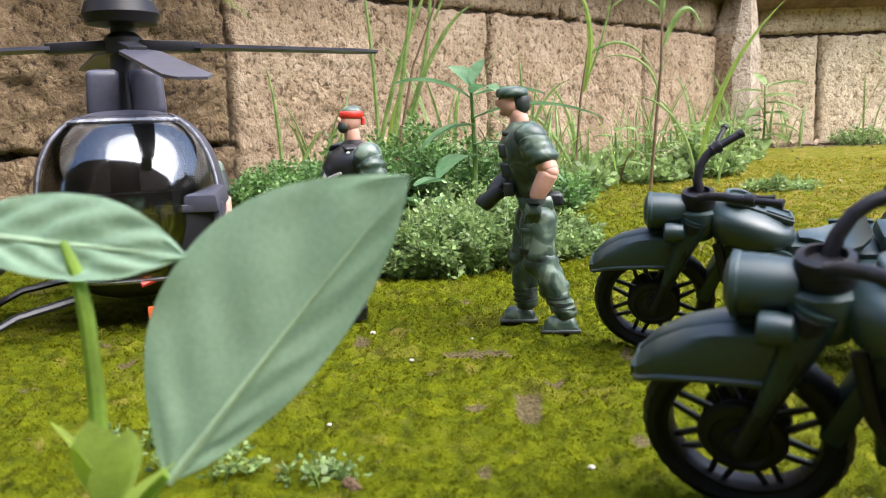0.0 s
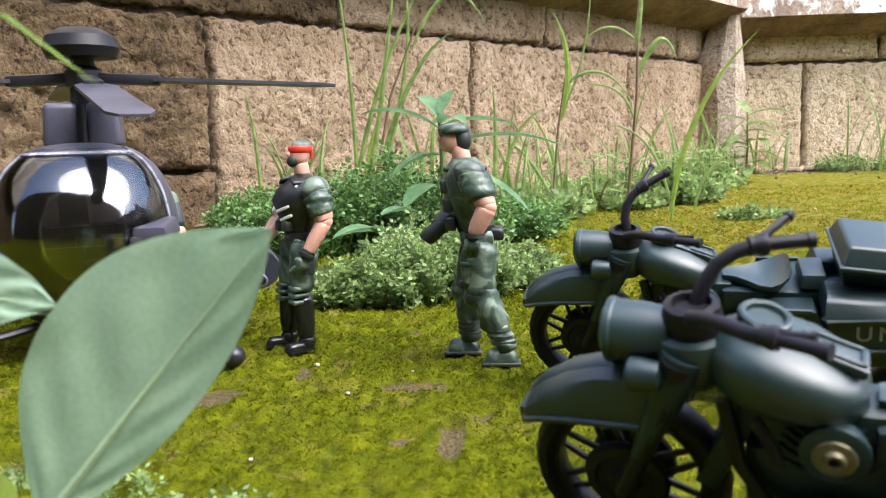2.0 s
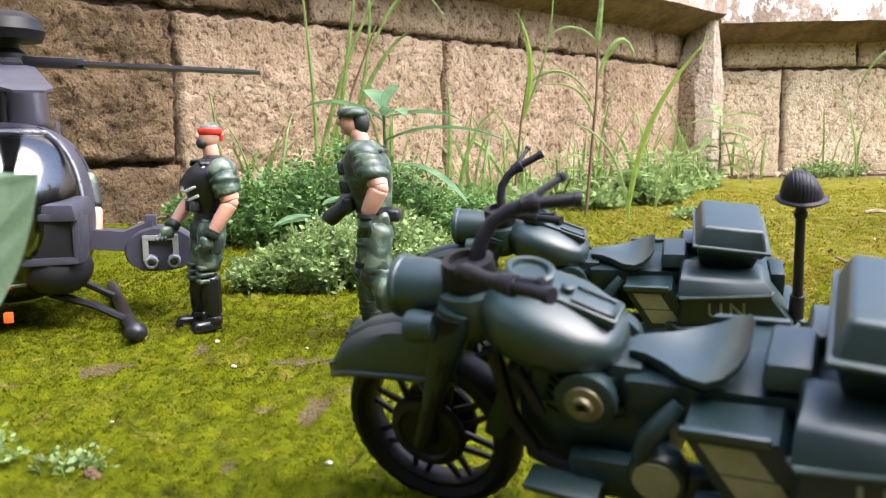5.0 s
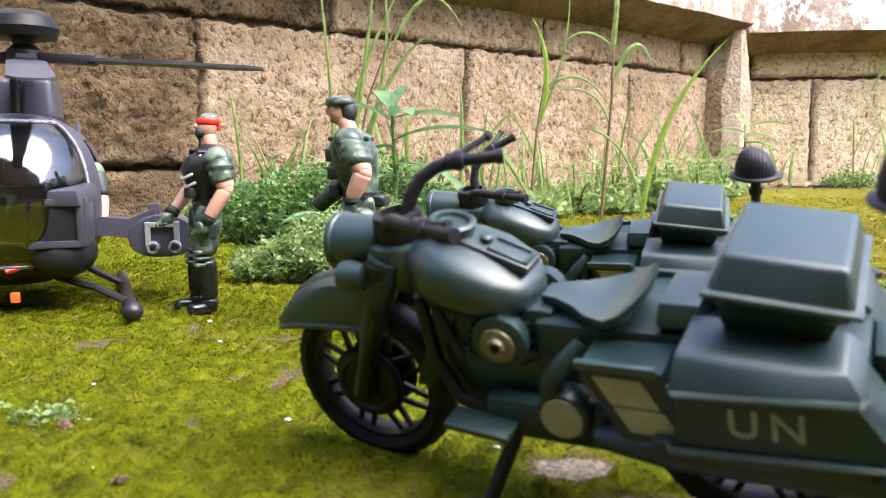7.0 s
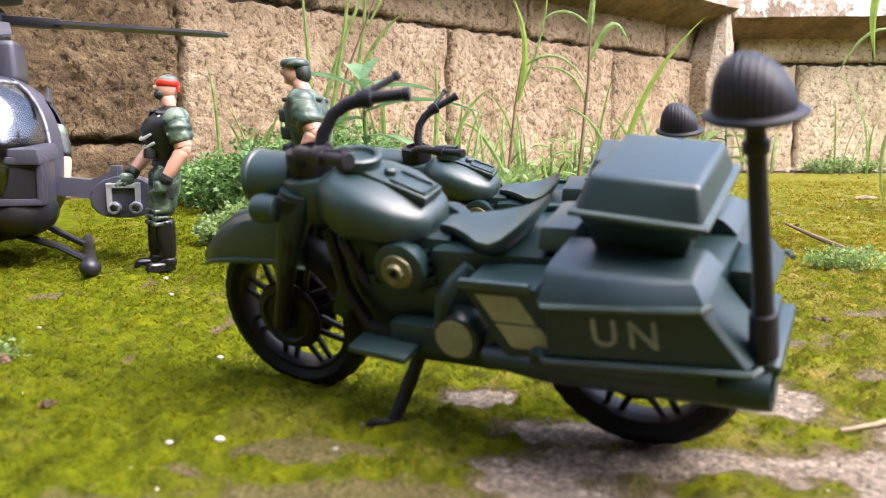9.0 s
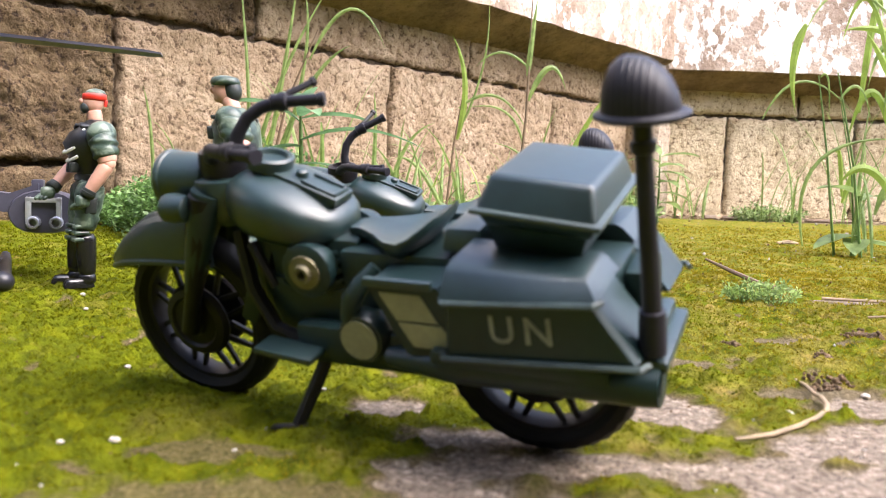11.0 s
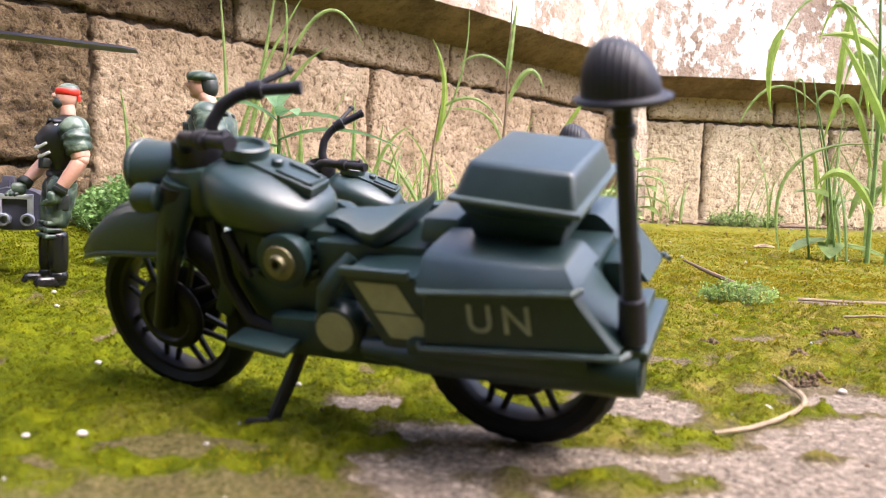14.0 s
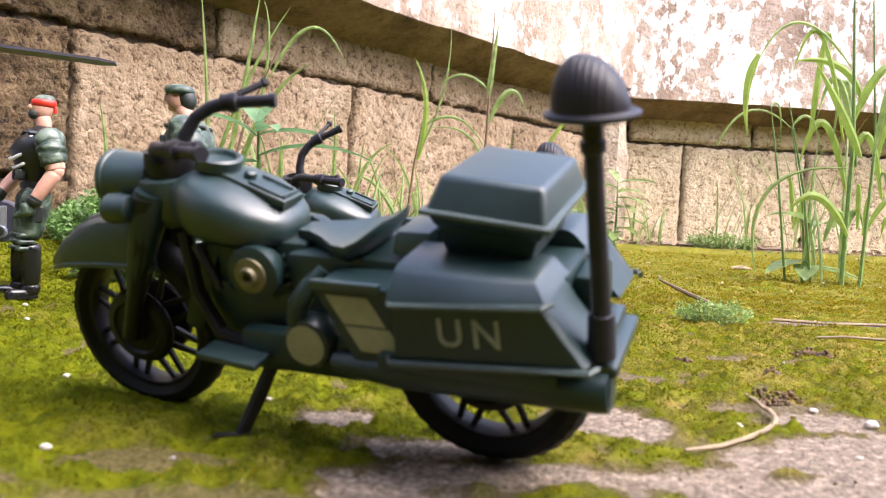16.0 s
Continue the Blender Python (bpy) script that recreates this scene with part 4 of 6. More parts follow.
    for x, z, hw, dish, th in ((-0.15, 4.98, 0.28, 0.02, 0.3), (-0.5, 5.00, 0.38, 0.04, 0.35), (-0.9, 4.96, 0.58, 0.08, 0.4), (-1.3, 4.92, 0.90, 0.12, 0.42), (-1.7, 4.96, 1.10, 0.15, 0.4), (-2.0, 5.10, 1.12, 0.16, 0.34), (-2.25, 5.28, 0.95, 0.12, 0.24), (-2.36, 5.36, 0.6, 0.05, 0.15)):
        rings.append([(x, -hw, z), (x, -hw * 0.6, z - dish * 0.6), (x, 0, z - dish), (x, hw * 0.6, z - dish * 0.6), (x, hw, z), (x, hw * 1.02, z - 0.12), (x, hw * 0.8, z - th), (x, 0, z - th - 0.1), (x, -hw * 0.8, z - th), (x, -hw * 1.02, z - 0.12)])
    loft(bm, rings)
    part("saddle", bm, M_GREEN, bike, smooth=60)
    bm = bmesh.new()
    bx(bm, (-3.05, 0, 5.0), (0.9, 1.7, 0.5), 0.12, taper=0.85)
    part("rear_pad", bm, M_GREEN, bike)
    pannier(bike, 1)
    pannier(bike, -1)
    # top case on its neck
    bk = Euler((0, radians(-6), 0)).to_matrix().to_4x4()
    bm = bmesh.new()
    bx(bm, (-4.75, 0, 5.30), (1.7, 2.2, 0.7), 0.12, bk, taper=1.2)
    part("case_neck", bm, M_GREEN_DK, bike)
    bm = bmesh.new()
    bx(bm, (-4.85, 0, 5.66), (2.0, 2.8, 0.3), 0.08, bk, taper=1.12)
    case = part("top_case", bm, M_GREEN_DK, bike)
    bm = bmesh.new()
    bx(bm, (-4.87, 0, 6.12), (2.3, 3.1, 0.66), 0.12, bk, taper=(0.84, 0.78), seg=3)
    part("case_lid", bm, M_GREEN, case)
    bm = bmesh.new()
    bx(bm, (-4.86, 0, 5.82), (2.46, 3.3, 0.10), 0.04, bk)
    part("case_lip", bm, M_EDGE, case, "scuffed edge, its highlight in the pale colour")
    # rear bumper, pole and beacon
    bm = bmesh.new()
    bx(bm, (-6.95, 0.75, 3.32), (0.6, 2.3, 0.24), 0.1)
    bx(bm, (-6.82, 0.6, 3.56), (0.4, 1.7, 0.28), 0.08)
    part("rear_shelf", bm, M_GREEN, bike)
    bm = bmesh.new()
    bx(bm, (-6.9, 0.7, 2.95), (0.38, 1.9, 0.30), 0.12)
    part("rear_bumper", bm, M_GREEN, bike)
    bm = bmesh.new()
    bx(bm, (-6.45, 0, 4.1), (0.5, 1.3, 0.9), 0.14)
    part("tail_block", bm, M_GREEN_DK, bike)
    bm = bmesh.new()
    tube(bm, [(-6.95, 1.75, 3.55), (-6.95, 1.75, 4.35), (-6.95, 1.75, 4.36), (-6.84, 1.75, 7.1), (-6.84, 1.75, 7.12), (-6.83, 1.75, 7.3), (-6.83, 1.75, 7.32), (-6.82, 1.75, 7.72)], [0.25, 0.23, 0.17, 0.145, 0.20, 0.215, 0.16, 0.155], 14)
    pole = part("beacon_pole", bm, M_PURPLE, bike, "black plastic pole")
    bm = bmesh.new()
    lathe(bm, [(0.2, -0.08), (0.70, -0.05), (0.77, 0.0), (0.77, 0.04), (0.66, 0.09), (0.2, 0.12)], Matrix.Translation((-6.82, 1.75, 7.72)), 32, squash=0.9)
    rings, cuts = [], 11
    for i in range(cuts * 4 + 1):
        u = -0.985 + 1.97 * i / (cuts * 4)
        rise = (1 - ((u - 0.25) / 0.76) ** 2.4) ** 0.5 if u > 0.25 else (1 - ((0.25 - u) / 1.26) ** 2.0) ** 0.62
        k = 0.98 if i % 4 == 0 else 1.0
        w, hgt = 0.58 * math.sqrt(1 - u * u) * k + 0.02, 0.86 * rise * k + 0.03
        rings.append([(-6.80 + 0.62 * u, 1.75 + w * math.cos(t), 7.77 + hgt * math.sin(t) ** 0.8) for t in (math.pi * j / 18 for j in range(19))])
    loft(bm, rings)
    part("beacon", bm, M_PURPLE, pole, "ribbed black dome with a brim", smooth=20)
    # stand
    bm = bmesh.new()
    tube(bm, [(0.35, 1.0, 2.3), (0.65, 1.4, 1.5), (0.95, 1.85, 0.72)], [0.16, 0.17, 0.15], 8)
    bx(bm, (1.15, 1.95, 0.68), (0.8, 0.34, 0.12), 0.04, Euler((radians(18), 0, radians(20))).to_matrix().to_4x4())
    part("kickstand", bm, M_BLACK, bike)
    return bike


def bike_pose(x, y, yaw, lean):
    return Matrix.Translation((x * CM, y * CM, -0.0004)) @ Euler((radians(-lean), 0, radians(yaw))).to_matrix().to_4x4()


bike = motorcycle()
bike.matrix_world = bike_pose(11.05, 15.5, 152.6, 18.0)
far_bike = copy_thing(bike, bike_pose(12.57, 29.2, 163.15, 17.6))
for ob in far_bike.children:
    if ob.name.startswith("right_handlebar"):
        pivot = Matrix.Translation((3.15 * CM, -0.3 * CM, 6.4 * CM))
        ob.matrix_basis = pivot @ Euler((0, radians(26), 0)).to_matrix().to_4x4() @ pivot.inverted()

# ---- helicopter ----


def helicopter():
    h = thing("toy_helicopter", "grey plastic toy helicopter with a clear bubble canopy, standing on skids", "toy helicopter",
              Matrix.Translation((-0.152, 0.39, 0)) @ Euler((0, 0, radians(-72))).to_matrix().to_4x4())

    def egg(az, el, k=1.0):
        """A point of the bubble by its bearing and height angle."""
        ca, sa, ce, se = math.cos(radians(az)), math.sin(radians(az)), math.cos(radians(el)), math.sin(radians(el))
        rx = 5.2 if ca > 0 else 8.5
        cq, sq = ce ** 0.72, math.copysign(abs(se) ** 0.88, se)
        return Vector((k * rx * ca * cq, k * 4.3 * math.copysign(abs(sa) ** 0.85, sa) * cq, 5.6 + k * (4.5 if se > 0 else 4.4) * sq))

    def patch(az0, az1, el0, el1, k, n=16, m=12, thick=0.06, narrow=0.0):
        """A curved sheet of the bubble; narrow draws its sides in towards the top."""
        bm = bmesh.new()
        mid = (az0 + az1) / 2
        outer, inner = [], []
        for j in range(m + 1):
            v = j / m
            el = el0 + (el1 - el0) * v
            sq = 1 - narrow * v * v
            for kk, rows in ((k, outer), (k - thick / 4.4, inner)):
                rows.append([bm.verts.new(egg(mid + (az0 + (az1 - az0) * i / n - mid) * sq, el, kk)) for i in range(n + 1)])
        for rows in (outer, inner):
            for a, b in zip(rows, rows[1:]):
                for i in range(n):
                    bm.faces.new((a[i], a[i + 1], b[i + 1], b[i]))
        for a, b in ((outer[0], inner[0]), (outer[-1], inner[-1]), ([r[0] for r in outer], [r[0] for r in inner]), ([r[-1] for r in outer], [r[-1] for r in inner])):
            for i in range(len(a) - 1):
                bm.faces.new((a[i], a[i + 1], b[i + 1], b[i]))
        return bm
    part("fuselage", patch(112, 248, -82, 84, 1.0, 30, 20, 0.1), M_HELI, h)
    for s in (-1, 1):
        part("door_header", patch(s * 76, s * 112, 42, 84, 1.0, 8, 8, 0.1), M_HELI, h)
        part("door_sill", patch(s * 76, s * 112, -82, -20, 1.0, 8, 10, 0.1), M_HELI, h)
    part("roof", patch(-80, 80, 62, 88, 1.0, 20, 6, 0.1), M_HELI, h)
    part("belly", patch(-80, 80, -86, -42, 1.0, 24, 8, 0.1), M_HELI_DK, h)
    # added dark sheet that stands for the unlit interior behind the canopy
    part("cockpit_tub", patch(-72, 72, -60, -1, 0.9, 24, 10, 0.1), M_HELI_DK, h, "dark sheet added inside so the canopy looks dark within")
    canopy = part("canopy", patch(-78, 78, -42, 68, 1.0, 30, 22, 0.06), M_CLEAR, h, "clear plastic bubble with bright reflections")
    for s in (-1, 1):
        bm = patch(s * 5, s * (50 if s < 0 else 58), 8, 43, 0.955, 14, 10, 0.06, 0.42)
        part("windscreen", bm, M_MIRRORED, canopy, "tinted pane mirroring the bright sky")
        part("pillar", patch(s * 64, s * 80, -40, 68, 1.012, 5, 18, 0.1), M_HELI, h, "grey pillar with a shiny edge")
        part("pillar_trim", patch(s * 61.5, s * 64, -30, 62, 1.016, 2, 18, 0.08), M_TRIM, h, "bright edge strip")
    part("centre_post", patch(-6, 6, 9, 66, 0.965, 4, 12, 0.15, 0.4), M_HELI_DK, h)
    part("brow", patch(-62, 62, 4, 9, 0.965, 24, 3, 0.15), M_HELI_DK, h)
    part("brow_trim", patch(-60, 60, 8.6, 9.8, 0.97, 24, 2, 0.1), M_TRIM, h, "bright edge strip")
    part("chin_trim", patch(-70, 70, -44, -41.5, 1.012, 24, 2, 0.1), M_TRIM, h, "bright edge strip")
    part("roof_trim", patch(-62, 62, 58.5, 62, 1.014, 24, 3, 0.08), M_TRIM, h, "bright moulded rim")
    # instrument panel and guarded lower windows
    bm = bmesh.new()
    bx(bm, (3.0, 0.2, 3.9), (1.4, 3.4, 0.9), 0.15)
    bx(bm, (1.5, 0, 2.6), (4.0, 5.0, 0.4), 0.1)
    part("instrument_panel", bm, M_HELI_DK, h)
    for y in (-1.6, 1.6):
        bm = bmesh.new()
        bx(bm, (-0.4, y, 3.9), (1.6, 1.8, 0.5), 0.15)
        bx(bm, (-1.3, y, 5.6), (0.5, 1.8, 3.4), 0.2)
        part("seat", bm, M_BLACK, h)
    bm = bmesh.new()
    bx(bm, (3.35, 2.62, 5.95), (2.6, 3.1, 0.8), 0.2, Euler((0, radians(8), radians(-14))).to_matrix().to_4x4(), taper=0.9)
    bx(bm, (3.25, 2.55, 4.6), (2.4, 3.0, 2.5), 0.25)
    ball(bm, (2.85, 2.5, 3.0), (1.8, 1.75, 1.3), n=10, mi=1)
    shroud = part("window_shroud", bm, [M_HELI, M_HELI_DK], h)
    for (dy, dz, sy, sz) in ((0, 1.0, 2.5, 0.35), (0, -1.05, 2.5, 0.35), (-1.15, 0, 0.3, 2.2), (1.15, 0, 0.3, 2.2)):
        bm = bmesh.new()
        bx(bm, (4.48, 2.55 + dy, 4.6 + dz), (0.3, sy, sz), 0.08)
        part("window_frame", bm, M_HELI, shroud)
    bm = bmesh.new()
    bx(bm, (4.46, 2.55, 4.6), (0.06, 2.1, 1.9), 0.02)
    part("window_pane", bm, M_HELI_DK, shroud)
    # engine cover, mast, rotor
    bm = bmesh.new()
    bx(bm, (-3.0, 1.0, 11.0), (3.4, 1.75, 2.3), 0.35, taper=0.88, seg=3)
    part("engine_cover", bm, M_HELI, h)
    bm = bmesh.new()
    bx(bm, (-3.0, -1.0, 11.0), (3.4, 1.75, 2.3), 0.35, taper=0.88, seg=3)
    part("engine_cover", bm, M_HELI, h)
    bm = bmesh.new()
    tube(bm, [(-1.3, 0, 9.9), (-1.25, 0, 12.0)], [0.28, 0.2], 10)
    part("pitot", bm, M_BLACK, h)
    bm = bmesh.new()
    lathe(bm, [(0.8, 11.6), (0.75, 13.0), (0.95, 13.1), (0.95, 13.9), (0.6, 14.2), (0.6, 14.5)], Matrix.Translation((-4.4, 0, 0)), 20)
    mast = part("rotor_mast", bm, M_HELI_DK, h)
    bm = bmesh.new()
    lathe(bm, [(0.6, 14.5), (1.75, 14.6), (1.95, 15.1), (1.75, 15.7), (1.1, 16.1), (0.1, 16.25)], Matrix.Translation((-4.4, 0, 0)), 24)
    part("rotor_cap", bm, M_BLACK, mast, "black dome")
    inv = h.matrix_world.inverted()
    hub = Vector((-4.4, 0, 13.55))
    for tip in ((-3.5, 45.8, 12.95), (-9.2, 30.4, 10.95), (-30.5, 42.0, 13.2), (-24.0, 56.5, 13.3)):
        tp = (inv @ (Vector(tip) * CM)) / CM
        d = tp - hub
        length, yaw = d.length, math.atan2(d.y, d.x)
        pitch = math.asin(d.z / length)
        mm = Matrix.Translation(hub) @ Euler((0, -pitch, yaw)).to_matrix().to_4x4()
        bm = bmesh.new()
        loft(bm, [[mm @ Vector((x, -w, -t)), mm @ Vector((x, w, -t)), mm @ Vector((x, w, t)), mm @ Vector((x, -w, t))] for x, w, t in ((3.6, 0.55, 0.1), (4.4, 0.95, 0.09), (length - 0.9, 0.95, 0.07), (length, 0.55, 0.05))])
        blade = part("rotor_blade", bm, M_HELI, mast)
        bm = bmesh.new()
        bx(bm, (0, 0, 0), (3.2, 0.95, 0.55), 0.1, Matrix())
        bmesh.ops.transform(bm, matrix=mm @ Matrix.Translation((2.3, 0, 0)), verts=bm.verts)
        part("blade_grip", bm, M_HELI_DK, blade)
    # stub wing and gun pod on each side
    for s in (1, -1):
        bm = bmesh.new()
        loft(bm, [[(-0.3, s * y, z), (1.5, s * y, z), (1.5, s * y, z + t), (-0.3, s * y, z + t)] for y, z, t in ((3.6, 3.75, 1.0), (5.6, 3.5, 1.0), (7.0, 3.7, 1.35))])
        wing = part("stub_wing", bm, M_HELI, h)
        bm = bmesh.new()
        rings = []
        for x, k in ((-2.2, 0.55), (-1.6, 0.85), (0.0, 1.0), (1.9, 1.0), (2.3, 0.94)):
            rings.append([(x, s * (7.35 + k * 1.75 * math.copysign(abs(math.cos(a)) ** 0.8, math.cos(a))), 3.6 + k * 1.15 * math.sin(a) - 0.1 * abs(math.cos(a))) for a in (2 * math.pi * j / 18 for j in range(18))])
        loft(bm, rings)
        pod = part("gun_pod", bm, M_HELI, h)
        bm = bmesh.new()
        bx(bm, (0.6, s * 6.9, 4.85), (0.9, 0.6, 0.85), 0.1)
        part("pod_clip", bm, M_HELI, pod)
        for dy, dz, sy, sz in ((0, 0.5, 1.7, 0.26), (-0.72, 0, 0.28, 1.3), (0.72, 0, 0.28, 1.3)):
            bm = bmesh.new()
            bx(bm, (2.42, s * 7.35 + dy, 3.72 + dz), (0.3, sy, sz), 0.05)
            part("muzzle_frame", bm, M_SILVER, pod, "silver frame")
        for dy in (-0.46, 0.62):
            bm = bmesh.new()
            lathe(bm, [(0.33, 0), (0.33, 0.95), (0.29, 1.0), (0.20, 1.0), (0.17, 0.5), (0.02, 0.5)], axis_x((2.1, s * 7.35 + dy, 3.05)), 16)
            part("barrel", bm, M_TRIM, pod, "grey metallic barrel")
    # skids
    for s in (1, -1):
        bm = bmesh.new()
        tube(bm, [(x, s * 6.2 - 0.14 * (7.4 - x), z) for x, z in ((-7.0, 0.45), (-3.0, 0.4), (4.0, 0.42), (6.6, 0.5), (7.4, 0.62))], [0.3, 0.34, 0.34, 0.36, 0.4], 10)
        skid = part("skid", bm, M_HELI_DK, h)
        bm = bmesh.new()
        ball(bm, (7.6, s * 6.2, 0.58), (0.55, 0.5, 0.48), n=8)
        part("skid_tip", bm, M_HELI_DK, skid)
        for x in (3.6, -3.2):
            bm = bmesh.new()
            toe = s * 6.15 - 0.14 * (6.6 - x)
            tube(bm, [(x - 1.2, s * 2.2, 1.7), (x, toe - s * 1.5, 1.2), (x + 0.8, toe, 0.5)], [0.3, 0.26, 0.24], 8, flat=0.7)
            part("strut", bm, M_HELI_DK, skid)
    bm = bmesh.new()
    bx(bm, (4.4, 0.6, 1.05), (0.3, 0.4, 0.5), 0.05)
    part("belly_lamp", bm, M_ORANGE, h, "small orange block")
    bm = bmesh.new()
    tube(bm, [(4.2, 0.2, 2.3), (3.6, 1.8, 2.7)], 0.14, 6)
    part("control_rod", bm, M_RED, h, "red plastic rod")
    bm = bmesh.new()
    tube(bm, [(-8.0, 0, 6.0), (-14, 0, 6.6), (-22, 0, 7.0)], [2.2, 1.1, 0.7], 14)
    tail = part("tail_boom", bm, M_HELI, h)
    bm = bmesh.new()
    bx(bm, (-21.5, 0, 8.6), (2.0, 0.3, 4.5), 0.1, taper=0.7)
    part("tail_fin", bm, M_HELI, tail)
    return h


helicopter()

# ---- toy figures: each one plain mesh ----


def limb(bm, a, b, ra, rb, mi, n=14):
    """A jointed limb; cloth ones carry folds."""
    a, b = Vector(a), Vector(b)
    m = 12
    d = (b - a).normalized()
    side = d.cross(Vector((0.3, 1, 0.1))).normalized()
    up = side.cross(d)
    fold = {0: 0.15, 2: 0.05, 1: 0.035, 3: 0.03}.get(mi, 0.03)
    rings = []
    for k in range(m + 1):
        u = k / m
        r = (ra + (rb - ra) * u) * (1 + 0.10 * math.sin(math.pi * u)) * (0.78 if k in (0, m) else 1)
        p = a.lerp(b, u)
        rings.append([p + (r * (1 + fold * (1.4 * noise.noise((u * 6 + p.z, 1.3 * math.cos(t), 1.3 * math.sin(t) + p.y)) + 0.3 * math.sin(u * 21 + 3 * math.cos(t))))) * (math.cos(t) * side + math.sin(t) * up) for t in (2 * math.pi * j / n for j in range(n))])
    loft(bm, rings, mi=mi)


FIG_MATS = [M_CAMO, M_SKIN, M_CAMO_DK, M_BOOT, M_RED, M_WHITE, M_VEST]


def place(bm, x, y, yaw):
    bmesh.ops.transform(bm, matrix=Matrix.Translation((x, y, 0)) @ Euler((0, 0, radians(yaw))).to_matrix().to_4x4(), verts=bm.verts)


def figure_red():
    """Local: faces +x, left is +y."""
    bm = bmesh.new()
    for s, hip, knee, ank in ((1, (0, 0.5, 5.0), (0.15, 0.72, 2.75), (-0.12, 0.72, 0.6)), (-1, (0, -0.5, 5.0), (0.2, -0.72, 2.75), (0.12, -0.8, 0.6))):
        bx(bm, (ank[0] + 0.38, ank[1] + 0.06 * s, 0.27), (1.5, 0.66, 0.5), 0.18, Euler((0, 0, radians(10 * s))).to_matrix().to_4x4(), taper=0.78, mi=3)
        limb(bm, ank, Vector(ank).lerp(Vector(knee), 0.92), 0.36, 0.46, 3)
        ball(bm, (ank[0], ank[1], 0.45), (0.42, 0.38, 0.4), mi=3, n=8)
        limb(bm, knee, hip, 0.46, 0.66, 0)
        for z in (2.35, 2.65, 2.95):
            bx(bm, (knee[0] + 0.18, knee[1], z), (0.72, 0.86, 0.22), 0.09, mi=0)
        bx(bm, (0.05, hip[1] * 2.2, 3.95), (0.55, 0.3, 0.8), 0.1, mi=2)
    bx(bm, (0, 0, 4.9), (1.1, 1.55, 0.7), 0.25, mi=0)
    lathe(bm, [(0.6, 5.12), (0.68, 5.16), (0.68, 5.4), (0.6, 5.44)], None, 18, mi=6, squash=1.3)
    rings = []
    for z, rx, ry, dx in ((4.9, 0.52, 0.74, 0), (5.5, 0.56, 0.78, 0.02), (6.2, 0.86, 1.08, 0.14), (6.9, 1.10, 1.32, 0.20), (7.4, 0.98, 1.34, 0.06), (7.8, 0.55, 0.85, -0.05), (8.05, 0.34, 0.45, -0.05)):
        rings.append([(dx + rx * math.cos(a), ry * math.sin(a), z) for a in (2 * math.pi * k / 18 for k in range(18))])
    loft(bm, rings, mi=6)
    bx(bm, (-0.72, 0, 6.95), (0.5, 1.5, 1.3), 0.2, mi=6)
    for s in (1, -1):
        bx(bm, (0.0, s * 0.72, 7.72), (1.5, 0.42, 0.18), 0.08, Euler((radians(-28 * s), 0, 0)).to_matrix().to_4x4(), mi=6)
        bx(bm, (0.78, s * 0.36, 5.75), (0.42, 0.5, 0.5), 0.1, mi=2)
        bx(bm, (-0.2, s * 0.9, 5.15), (0.55, 0.3, 0.6), 0.1, mi=6)
    for s in (1, -1):
        for z, x, w in ((6.15, 0.93, 0.7), (6.55, 1.10, 0.8), (7.35, 0.80, 0.95)):
            bx(bm, (x - 0.06, s * 0.52, z), (0.16, w, 0.15), 0.06, Euler((radians(20 * s), 0, radians(28 * s))).to_matrix().to_4x4(), mi=5)
    for s, el, hand in ((1, (-0.45, 1.7, 5.95), (0.3, 1.5, 4.55)), (-1, (0.35, -1.75, 5.95), (1.35, -1.3, 4.8))):
        sh, el, hand = Vector((-0.12, s * 1.32, 7.3)), Vector(el), Vector(hand)
        ball(bm, sh, (0.68, 0.56, 0.66), mi=0, n=10)
        limb(bm, sh, sh.lerp(el, 0.80), 0.58, 0.54, 0)
        limb(bm, sh.lerp(el, 0.6), el, 0.40, 0.38, 1)
        ball(bm, el, 0.35, mi=1, n=8)
        limb(bm, el, hand, 0.36, 0.26, 1)
        d = (hand - el).normalized()
        tube(bm, [hand - d * 0.20, hand - d * 0.18, hand - d * 0.06, hand - d * 0.05], [0.26, 0.34, 0.34, 0.26], 10, mi=2)
        tube(bm, [hand - d * 0.06, hand - d * 0.04, hand + d * 0.12, hand + d * 0.16], [0.28, 0.37, 0.37, 0.3], 10, mi=2)
        bx(bm, hand + d * 0.42, (0.66, 0.46, 0.6), 0.2, mi=0)
        for q in (-0.18, 0.0, 0.18):
            limb(bm, hand + d * 0.55 + Vector((q, 0.05 * s, 0)), hand + d * 0.85 + Vector((q + 0.1, -0.12 * s, 0)), 0.11, 0.09, 0, 8)
    limb(bm, (-0.08, 0, 7.85), (0.06, 0, 8.55), 0.33, 0.32, 1)
    ball(bm, (0.1, 0, 8.92), (0.5, 0.42, 0.58), mi=1, n=10)
    ball(bm, (0.42, 0, 8.62), (0.26, 0.3, 0.28), mi=2, n=8)
    ball(bm, (0.62, 0, 8.92), (0.13, 0.09, 0.13), mi=1, n=6)
    lathe(bm, [(0.46, 8.95), (0.55, 9.0), (0.56, 9.22), (0.50, 9.30)], Matrix.Translation((0.06, 0, 0)), 18, mi=4, squash=0.84)
    ball(bm, (0.02, 0, 9.26), (0.50, 0.41, 0.30), mi=0, n=8)
    bx(bm, (-0.42, 0.22, 8.85), (0.16, 0.12, 0.32), 0.05, mi=4)
    for v in bm.verts:
        v.co = Vector((v.co.x - 0.075 * v.co.z + 0.15, v.co.y, v.co.z)) * 1.035
    place(bm, -4.6, 37.0, 212)
